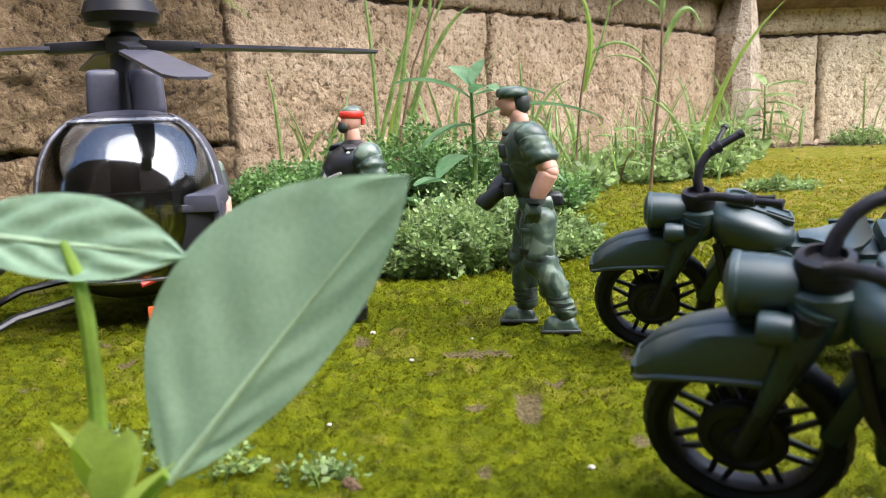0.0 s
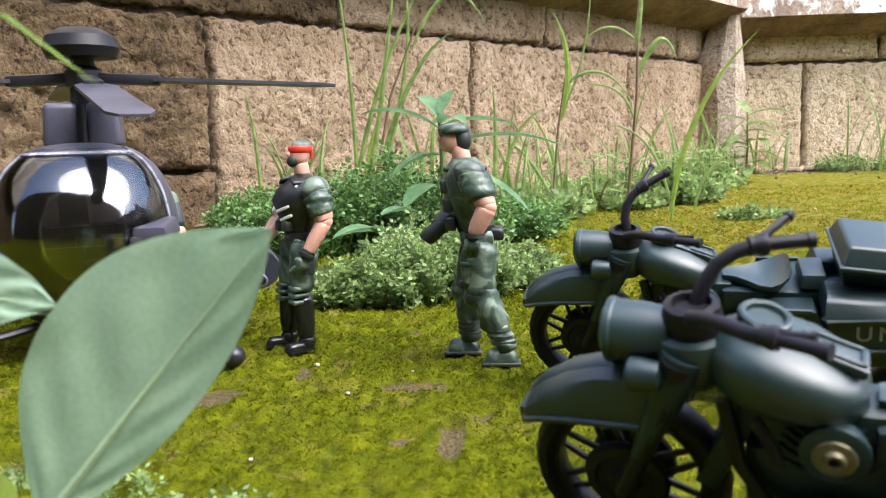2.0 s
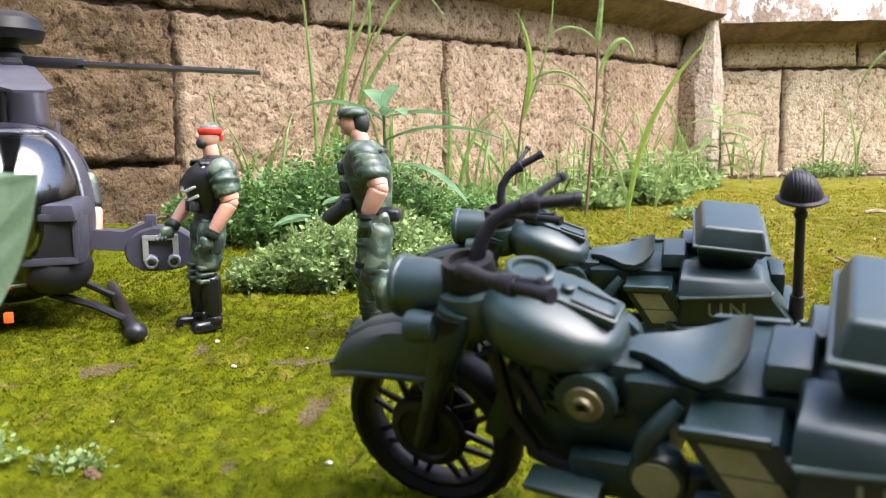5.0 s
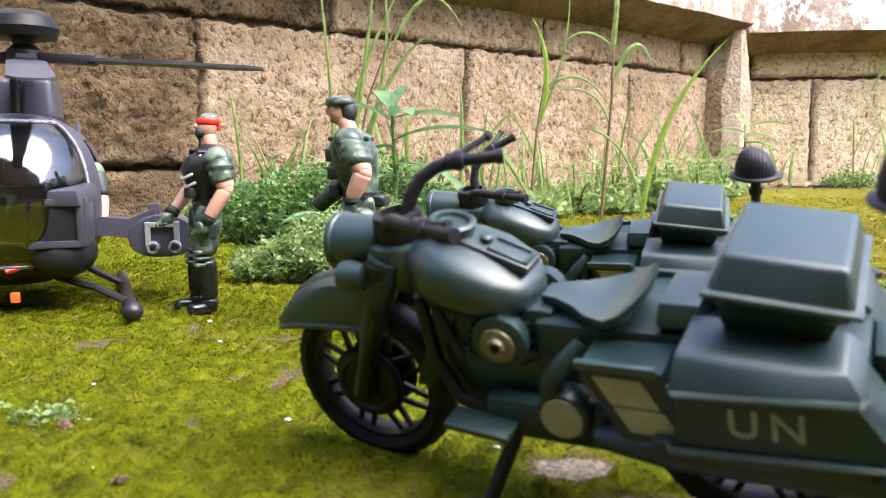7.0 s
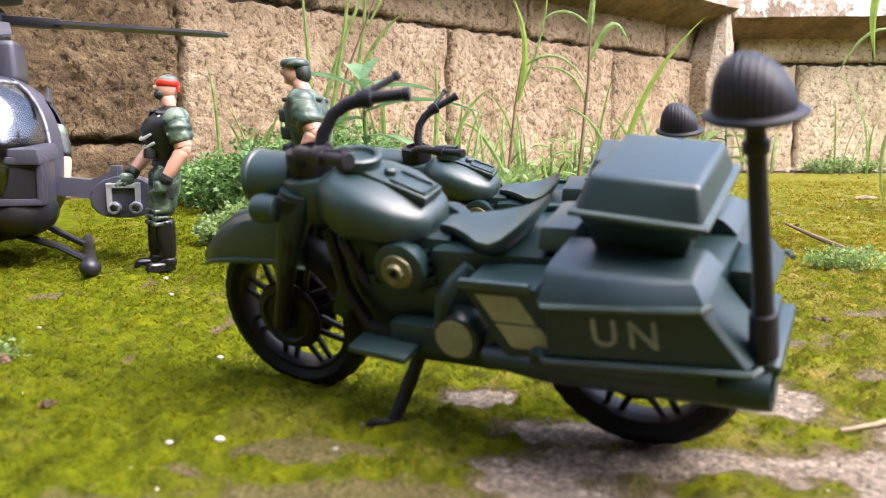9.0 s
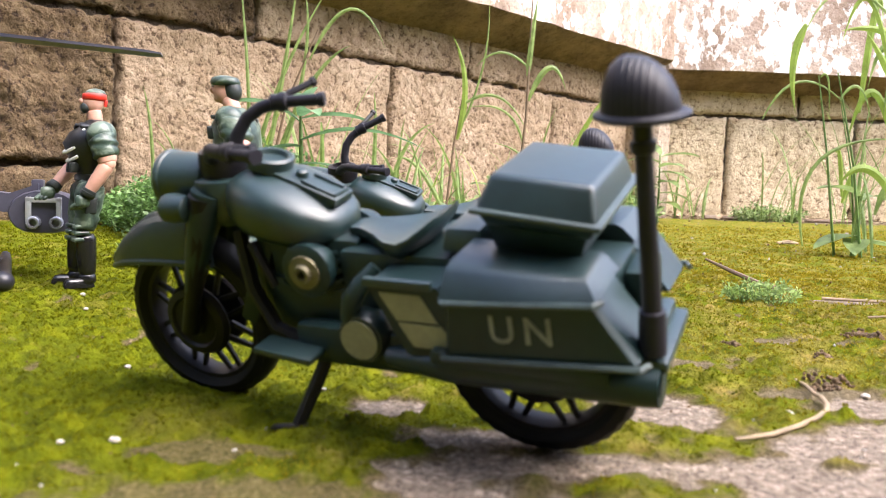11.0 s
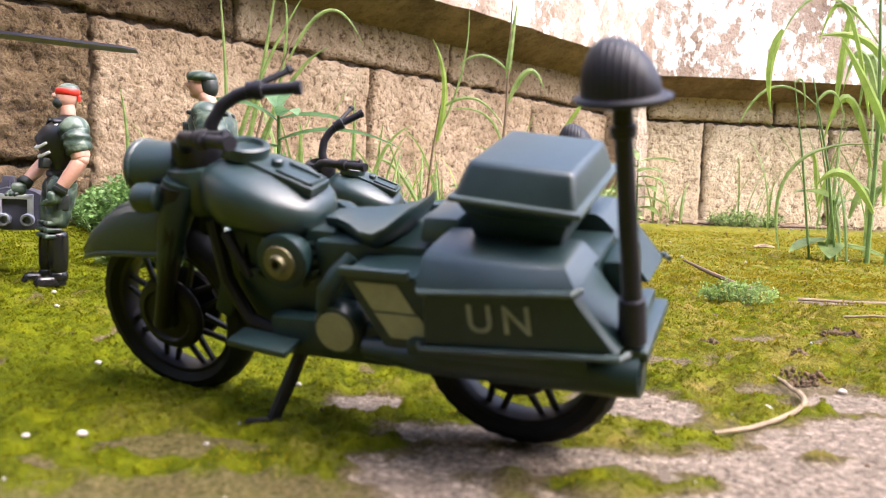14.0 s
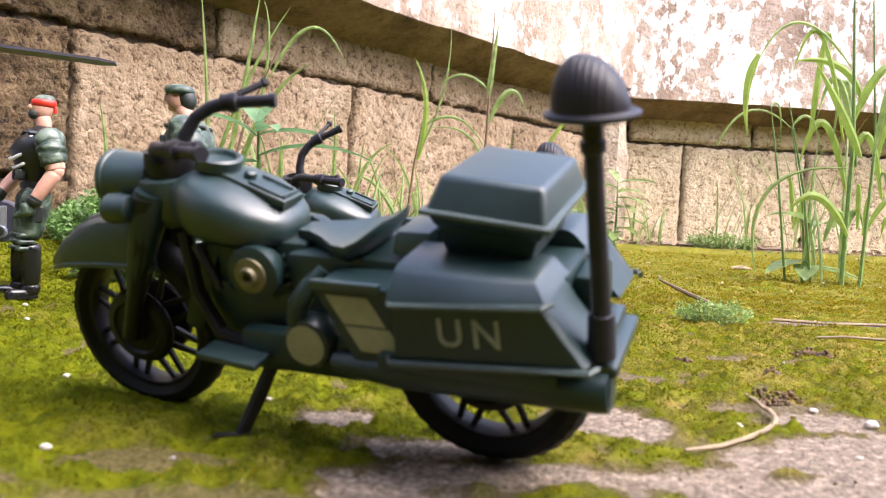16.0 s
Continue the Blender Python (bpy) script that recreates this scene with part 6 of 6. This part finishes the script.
arching("reed_grass", "thin pale grass stalks bending at the top", [(M_STEM, 0.14, [(54.4, 75, -0.2), (53.0, 75, 10), (51.6, 75, 17.8)]), (M_STEM, 0.12, [(57.6, 77, -0.2), (56.8, 77, 8), (55.0, 77, 16)])],
        [(M_GRASS, 0.4, (51.8, 75, 17.6), (52.6, 75, 17.4), (52.9, 75, 13.5)), (M_GRASS, 0.4, (46.2, 75, 13.3), (50.4, 75, 17.2), (56.2, 75, 13.2)), (M_GRASS, 0.5, (55.0, 77, 15.8), (57.0, 77, 17), (58.5, 77, 13))])


def broad_plant(x, y, leaves, label, stem_h, material=M_BROAD):
    p = thing("broadleaf_plant", label, "plant", Matrix.Translation((x * CM, y * CM, ground_z(x, y) * CM)))
    bm = bmesh.new()
    tube(bm, [(0, 0, 0), (0.3, 0.1, stem_h * 0.5), (0.1, 0, stem_h)], [0.28, 0.22, 0.12], 7)
    part("stem", bm, M_STEM, p)
    for (h, yaw, length, width, rise, droop) in leaves:
        a = radians(yaw)
        bm = bmesh.new()
        leaf(bm, (0.15, 0, h), (math.cos(a), math.sin(a), rise), length, width, droop, 8)
        part("leaf", bm, material, p, smooth=60)
    return p


broad_plant(2.2, 64.0, [(10.5, 175, 7.0, 2.2, 0.7, 1.0), (11.5, 120, 4.5, 2.0, 0.9, 0.8), (10.8, 15, 6.5, 1.9, 0.25, 0.6), (9.0, -10, 11.0, 1.8, 0.35, 0.9), (8.5, 200, 5.0, 2.4, 0.0, 1.0), (11.0, -60, 4.0, 2.0, 0.4, 1.0), (7.0, -35, 9.0, 1.5, 0.1, 1.1), (6.0, 230, 5.0, 2.6, 0.1, 1.0), (11.8, 60, 3.0, 1.4, 1.2, 0.5)],
            "young broad-leaved plant with pointed green leaves", 11.8)
broad_plant(-2.4, 60.0, [(3.2, 200, 4.0, 3.4, 0.2, 0.6), (3.0, -60, 4.2, 3.6, 0.35, 0.5), (4.5, 20, 3.0, 2.6, 0.3, 0.6)], "low plant with large rounded pale leaves", 4.0)
for k, (x, y) in enumerate(((33.0, 118.0), (40.0, 127.0), (47.0, 134.0), (53.0, 143.0), (26.0, 110.0), (36.5, 114.0), (30.0, 121.0), (43.0, 122.0), (50.0, 136.0), (22.0, 104.0), (57.0, 150.0), (34.0, 110.0), (45.0, 146.0))):
    broad_plant(x, y, [(2.2 + 0.9 * j, 40 + 137 * j + 31 * k, 4.2 - 0.25 * j, 1.7, 0.35, 0.7) for j in range(6)], "low pale-leaved weed at the foot of the wall", 6.5, M_LEAF)
broad_plant(60.0, 152.0, [(12.0, 175, 7.0, 2.4, 0.3, 0.7), (13.0, 10, 9.0, 2.6, 0.3, 0.6), (10.0, -40, 7.0, 2.6, 0.1, 0.8), (9.0, 220, 7.0, 2.6, 0.1, 0.9), (6.0, -10, 7.0, 2.6, 0.1, 0.9), (5.0, 190, 6.0, 2.6, 0.0, 0.8), (13.5, 100, 5.0, 2.0, 0.8, 0.4), (11.0, 300, 6.5, 3.0, 0.3, 0.7), (7.5, 160, 7.0, 3.2, 0.2, 0.8), (4.0, 30, 7.0, 3.2, 0.1, 0.7), (3.0, 250, 7.0, 3.4, 0.1, 0.7), (8.0, -70, 6.5, 3.0, 0.2, 0.8)], "leafy plant in front of the corner pier", 13.5, M_LEAF)

# grass and weeds at the foot of the far wall


tall(57.0, 73.0, 4, 9, 20, 0.36, 31, "slender bright grass with arching blades on the moss", 2.5)
tall(62.0, 80.0, 3, 12, 24, 0.4, 21, "tall bright grass with arching blades on the moss")
tall(96.0, 178.0, 9, 12, 32, 0.55, 22, "pale sunlit grass against the wall", 6)
tall(110.0, 172.0, 8, 14, 36, 0.55, 23, "pale sunlit grass against the wall", 6)
tall(78.0, 186.0, 7, 8, 16, 0.8, 24, "small grass clump at the wall foot", 3)
weed(98.0, 187.0, 9.0, 4.0, 4.4, 54, 24, 0.9, M_LEAF, "pale weeds along the foot of the wall")
broad_plant(57.0, 76.0, [(6.0, 185, 5.0, 2.4, 0.5, 0.8), (5.5, 30, 5.0, 2.6, 0.4, 0.8), (2.0, 200, 6.0, 3.0, -0.1, 0.3), (1.5, -30, 6.0, 3.2, -0.1, 0.3), (1.6, 240, 5.0, 2.8, -0.1, 0.4)], "low broad-leaved weed with some dead leaves", 6.5, M_LEAF)


# ---- the plant close to the lens ----
def near_plant():
    k, c = 0.935, Vector((2.9, -0.5, 9.44)) * CM
    p = thing("foreground_plant", "green plant with one large pointed leaf on a lime stem", "plant", Matrix.Translation(c * (1 - k)) @ Matrix.Scale(k, 4))
    bm = bmesh.new()
    tube(bm, [(-6.95, 14.6, -0.75), (-6.9, 14.4, 2.5), (-6.75, 14.2, 4.3), (-6.72, 14.1, 5.8), (-6.82, 14.1, 6.6), (-7.05, 14.2, 7.15)], [0.22, 0.19, 0.16, 0.15, 0.13, 0.07], 8)
    part("stem", bm, M_LIME, p)
    bm = bmesh.new()
    tube(bm, [(-6.8, 14.4, 1.2), (-6.3, 14.3, 2.0), (-5.6, 14.25, 2.7)], [0.2, 0.17, 0.14], 8)
    part("leaf_stalk", bm, M_LIME, p)

    def big(name, base, tip, sides, half_widths, bow, ovate, full):
        """A wavy blade folded along its midrib; sides are the two half-blades' directions."""
        base, tip = Vector(base), Vector(tip)
        ax = (tip - base)
        ln = ax.length
        ax.normalize()
        bm = bmesh.new()
        n, m = 34, 10
        ss = [(Vector(v) - ax * ax.dot(Vector(v))).normalized() for v in sides]
        nrm = ss[0].cross(ax).normalized()
        mid = [base + ax * (k / n * ln) + nrm * (bow * math.sin(math.pi * k / n)) for k in range(n + 1)]
        spine = [bm.verts.new(q) for q in mid]
        for s, hw in zip(ss, half_widths):
            up = s.cross(ax).normalized()
            prev = spine
            for j in range(1, m + 1):
                v = j / m
                row = []
                for k in range(n + 1):
                    u = k / n
                    half = hw * (math.sin(math.pi / 2 * min(1.0, u / ovate)) ** 0.8) * (1 - max(0.0, (u - ovate - 0.05) / (0.95 - ovate)) ** full)
                    vein = 0.05 * math.sin(u * 25 - v * 8 + 1.6 * nz(u * 5, v * 3, 1, 8)) * math.sin(math.pi * v) * (1 if u < 0.95 else 0)
                    row.append(bm.verts.new(mid[k] + s * (v * half) + up * (vein + 0.12 * half * v * v + 0.10 * nz(u * 6, v * 2, 1, 3))))
                for k in range(n):
                    bm.faces.new((prev[k], prev[k + 1], row[k + 1], row[k]))
                prev = row
        lf = part(name, bm, M_NEARLEAF, p, smooth=80)
        bm = bmesh.new()
        tube(bm, [mid[int(u * n)] for u in (0, 0.25, 0.5, 0.75, 0.97)], [0.10, 0.08, 0.055, 0.035, 0.012], 6)
        part("midrib", bm, M_RIB, lf, "pale midrib")
    big("big_leaf", (-5.6, 14.25, 2.5), (-0.78, 14.15, 8.12), [(-0.75, -0.1, 0.66), (0.70, 0.30, -0.60)], (2.3, 0.92), 0.15, 0.45, 2.2)
    big("side_leaf", (-9.6, 14.6, 7.4), (-4.75, 13.9, 6.85), [(0.1, 0.25, 1), (0.0, -0.5, -0.8)], (0.95, 0.7), 0.15, 0.5, 2.0)
    for a, b, w in (((-6.7, 14.2, 2.2), (-7.4, 13.8, 4.0), 1.1), ((-6.6, 14.1, 2.0), (-6.0, 13.6, 3.9), 1.2), ((-6.7, 14.1, 2.2), (-6.6, 13.5, 4.1), 1.2), ((-6.3, 14.0, 2.1), (-5.2, 13.5, 3.3), 0.9)):
        bm = bmesh.new()
        leaf(bm, a, Vector(b) - Vector(a), (Vector(b) - Vector(a)).length, w, 0.2, 6)
        part("shoot", bm, M_SHOOT, p, "lime young shoot", smooth=60)


near_plant()


def hanging_blade():
    """A long thin grass blade that arches in from beside the lens."""
    g = thing("arching_grass", "thin yellow-green grass blade arching down", "grass")
    bm = bmesh.new()
    pts = [(-11.0, 11.5, 0.0), (-9.5, 11.6, 6.0), (-7.5, 11.7, 10.5), (-5.5, 11.7, 12.0), (-3.9, 11.6, 11.6), (-2.55, 11.4, 10.55)]
    tube(bm, pts, [0.12, 0.14, 0.15, 0.14, 0.10, 0.02], 6, flat=0.3)
    part("blade", bm, M_LIME, g)


hanging_blade()

# ---- litter on the ground ----


def lump(name, x, y, r, material, label, category, group):
    bm = bmesh.new()
    crumb = 0.55 if name == "soil_clod" else 0.0
    bmesh.ops.create_icosphere(bm, subdivisions=4 if crumb else 2, radius=1)
    for v in bm.verts:
        k = 1 + 0.25 * noise.noise(v.co * 1.7 + Vector((x, y, 0))) + crumb * (0.9 * noise.noise(v.co * 3.1 + Vector((x, y, 1))) + 0.6 * noise.noise(v.co * 7.0 + Vector((x, y, 3))))
        v.co = Vector((v.co.x * r * k, v.co.y * r * k * 0.85, v.co.z * r * (0.62 - 0.5 * crumb) * k))
    ob = part(name, bm, material, smooth=70)
    ob.matrix_world = Matrix.Translation((x * CM, y * CM, (ground_z(x, y) + r * 0.45) * CM))
    return tagged(ob, label, category, group)


PEBBLES = [(-3.35, 33.7, 0.22), (-1.56, 26.7, 0.14), (-0.7, 23.6, 0.12), (-3.75, 23.06, 0.13), (3.56, 19.7, 0.17), (5.67, 12.83, 0.19), (4.7, 12.5, 0.14), (8.2, 12.55, 0.10), (21.6, 16.3, 0.26),
           (24.9, 18.4, 0.22), (25.7, 16.9, 0.34), (-1.5, 29.4, 0.18), (9.5, 17.2, 0.16), (23.5, 14.0, 0.15), (0.9, 32.3, 0.12), (27.0, 25.0, 0.2), (22.0, 30.0, 0.25), (31.0, 28.0, 0.2)]
for x, y, r in PEBBLES:
    lump("pebble", x, y, r * 0.6, M_PEBBLE, "small pale pebble on the moss", "pebble", "pebbles on the ground")


for x, y, r in ((30.1, 28.1, 0.55), (30.7, 27.6, 0.35), (24.1, 19.4, 0.5), (24.9, 19.9, 0.4), (23.6, 24.7, 0.4), (-2.6, 19.0, 0.22), (0.5, 15.5, 0.2), (26.6, 24.0, 0.3)):
    rr = random.Random(int(100 * x))
    bm = bmesh.new()
    for _ in range(46):
        a, q = rr.uniform(0, 6.28), r * 1.25 * math.sqrt(rr.random())
        cx, cy = q * math.cos(a), q * 0.8 * math.sin(a)
        c = rr.uniform(0.05, 0.14) * (1.3 - 0.6 * q / r)
        ball(bm, (x + cx, y + cy, ground_z(x + cx, y + cy) + c * 0.5 + 0.12 * r * (1 - q / r / 1.25)), (c, c * rr.uniform(0.6, 1), c * rr.uniform(0.5, 0.9)), Euler((rr.random() * 3, rr.random() * 3, 0)).to_matrix().to_4x4(), 3)
    tagged(part("soil_clod", bm, M_CLOD, smooth=0), "dark crumbly heap of soil on the moss", "soil clod", "soil clods on the ground")


def scatter_grit():
    bm = bmesh.new()
    r = random.Random(11)
    for _ in range(800):
        y = 5 + 75 * r.random() ** 1.6
        x = 8 + (r.random() - 0.5) * (20 + 1.1 * y) * 1.3
        s = r.uniform(0.02, 0.055) * (1 + y / 50)
        z = ground_z(x, y) + s * 0.3
        m = Matrix.Translation((x, y, z)) @ Euler((r.random() * 6, r.random() * 6, r.random() * 6)).to_matrix().to_4x4() @ Matrix.Diagonal((s, s * r.uniform(0.6, 1), s * r.uniform(0.4, 0.8), 1))
        v = [bm.verts.new(m @ Vector(q)) for q in ((1, 0, 0), (-1, 0, 0), (0, 1, 0), (0, -1, 0), (0, 0, 1), (0, 0, -1))]
        mi = 0 if r.random() < 0.22 else 1
        for a, b, c in ((0, 2, 4), (2, 1, 4), (1, 3, 4), (3, 0, 4), (2, 0, 5), (1, 2, 5), (3, 1, 5), (0, 3, 5)):
            bm.faces.new((v[a], v[b], v[c])).material_index = mi
    for _ in range(170):
        y = r.uniform(45, 190)
        x = 20 + (r.random() - 0.35) * (20 + 0.9 * y)
        if y > 128 + x:
            continue
        s = r.uniform(0.10, 0.28) * (0.5 + y / 120)
        m = Matrix.Translation((x, y, ground_z(x, y) + s * 0.3)) @ Euler((r.random() * 6, r.random() * 6, r.random() * 6)).to_matrix().to_4x4() @ Matrix.Diagonal((s, s * r.uniform(0.4, 1), s * r.uniform(0.3, 0.7), 1))
        v = [bm.verts.new(m @ Vector(q)) for q in ((1, 0, 0), (-1, 0, 0), (0, 1, 0), (0, -1, 0), (0, 0, 1), (0, 0, -1))]
        mi = 0 if r.random() < 0.3 else 1
        for a, b, c in ((0, 2, 4), (2, 1, 4), (1, 3, 4), (3, 0, 4), (2, 0, 5), (1, 2, 5), (3, 1, 5), (0, 3, 5)):
            bm.faces.new((v[a], v[b], v[c])).material_index = mi
    tagged(part("grit", bm, [M_PEBBLE, M_CLOD], smooth=0), "grit and crumbs of soil lying on the moss", "grit", kind="stuff")


scatter_grit()


def scatter_moss():
    """Short upright tufts on the nearer moss."""
    r = random.Random(12)
    vs, fs, dry = [], [], []
    count = 0
    while count < 130000:
        y = 7 + 48 * r.random() ** 1.25
        x = 8 + (r.random() - 0.5) * (26 + 1.15 * y)
        count += 1
        if moss(x, y) < 0.5 + 0.3 * r.random():
            continue
        z, h = ground_z(x, y) - 0.02, r.uniform(0.045, 0.125) * (0.5 + y / 46)
        for _ in range(3):
            a, q = r.uniform(0, 6.28), r.uniform(0.2, 0.9) * h
            w = h * 0.30
            dx, dy = math.cos(a), math.sin(a)
            n = len(vs)
            vs += [(x - dy * w, y + dx * w, z), (x + dy * w, y - dx * w, z), (x + dx * q, y + dy * q, z + h * r.uniform(0.6, 1))]
            fs.append((n, n + 1, n + 2))
            dry.append(1 if nz(x, y, 2.6, 14.0) + 0.25 * r.random() < (x - 17) / 26 else 0)
    for _ in range(60000):
        y = 46 + 94 * r.random() ** 1.2
        x = 12 + (r.random() - 0.36) * 1.5 * y
        if y > 124 + x or moss(x, y) < 0.5:
            continue
        z, h = ground_z(x, y) - 0.03, r.uniform(0.07, 0.17) * (1 + y / 150)
        for _ in range(3):
            a, q, w = r.uniform(0, 6.28), r.uniform(0.2, 0.9) * h, h * 0.34
            dx, dy, n = math.cos(a), math.sin(a), len(vs)
            vs += [(x - dy * w, y + dx * w, z), (x + dy * w, y - dx * w, z), (x + dx * q, y + dy * q, z + h * r.uniform(0.6, 1))]
            fs.append((n, n + 1, n + 2))
            dry.append(1 if nz(x, y, 2.6, 14.0) + 0.25 * r.random() < (x - 17) / 26 else 0)
    me = bpy.data.meshes.new("moss_tufts")
    me.from_pydata([(x * CM, y * CM, z * CM) for x, y, z in vs], [], fs)
    me.materials.append(M_TUFT)
    me.materials.append(M_TUFT_DRY)
    me.polygons.foreach_set("material_index", dry)
    tagged(new("moss_tufts", me), "short yellow-green moss tufts covering the yard", "moss", kind="stuff")


scatter_moss()


def stick(name, pts, rad, material, label, category):
    bm = bmesh.new()
    tube(bm, [(x, y, ground_z(x, y) + z) for x, y, z in pts], rad, 7)
    return tagged(part(name, bm, material), label, category)


stick("dry_stalk", [(19.27, 13.97, 0.1), (20.4, 14.55, 0.1), (21.3, 15.1, 0.11), (22.1, 15.75, 0.12), (22.7, 16.4, 0.13), (22.98, 16.95, 0.14), (23.1, 17.5, 0.16), (23.25, 18.1, 0.18), (23.45, 19.0, 0.2), (23.67, 20.1, 0.24)], [0.045, 0.06, 0.065, 0.065, 0.07, 0.075, 0.07, 0.06, 0.055, 0.04], M_DRY, "bent dry straw-coloured stalk on the ground", "stalk")
stick("twig", [(30.6, 46.5, 1.5), (31.8, 44.8, 0.7), (33.2, 43.2, 0.3), (34.8, 42.8, 0.3)], [0.08, 0.14, 0.16, 0.08], M_STEM_BR, "small brown forked twig on the moss", "twig")
stick("straw", [(35.0, 40.2, 0.15), (38.0, 39.0, 0.15), (42.0, 38.0, 0.15)], 0.09, M_DRY, "dry straw lying on the moss", "straw")
stick("straw", [(33.4, 32.9, 0.12), (34.5, 32.4, 0.14), (36.5, 31.8, 0.12)], 0.06, M_DRY, "dry straw lying on the moss", "straw")
stick("fallen_stick", [(84.0, 191.0, 0.5), (100.0, 193.0, 0.5), (124.0, 190.0, 0.5)], [0.7, 0.6, 0.4], M_STEM_BR, "brown stick lying along the wall foot", "stick")


def litter():
    bm = bmesh.new()
    r = random.Random(15)
    for _ in range(420):
        u = r.random()
        if u < 0.6:
            x, y = r.uniform(66, 160), 197 - abs(r.gauss(0, 5))
        else:
            s = r.uniform(-60, 70)
            x, y = 8.3 + 0.71 * s + r.uniform(1, 9), 134.7 + 0.704 * s - r.uniform(1, 9)
        leaf(bm, (x, y, ground_z(x, y) + r.uniform(0.1, 0.8)), (r.gauss(0, 1), r.gauss(0, 1), r.uniform(-0.2, 0.3)), r.uniform(1.2, 3.4), r.uniform(0.6, 1.6), 0.3, 4, 0.25)
    tagged(part("leaf_litter", bm, M_DEAD, smooth=60), "dry brown leaf litter along the wall foot", "leaf litter", kind="stuff")


litter()
stick("fallen_leaf_scrap", [(56.2, 91.5, 0.2), (57.5, 91.3, 0.35), (58.8, 91.6, 0.2)], [0.22, 0.38, 0.18], M_DEAD, "grey dried leaf scrap on the moss", "leaf")
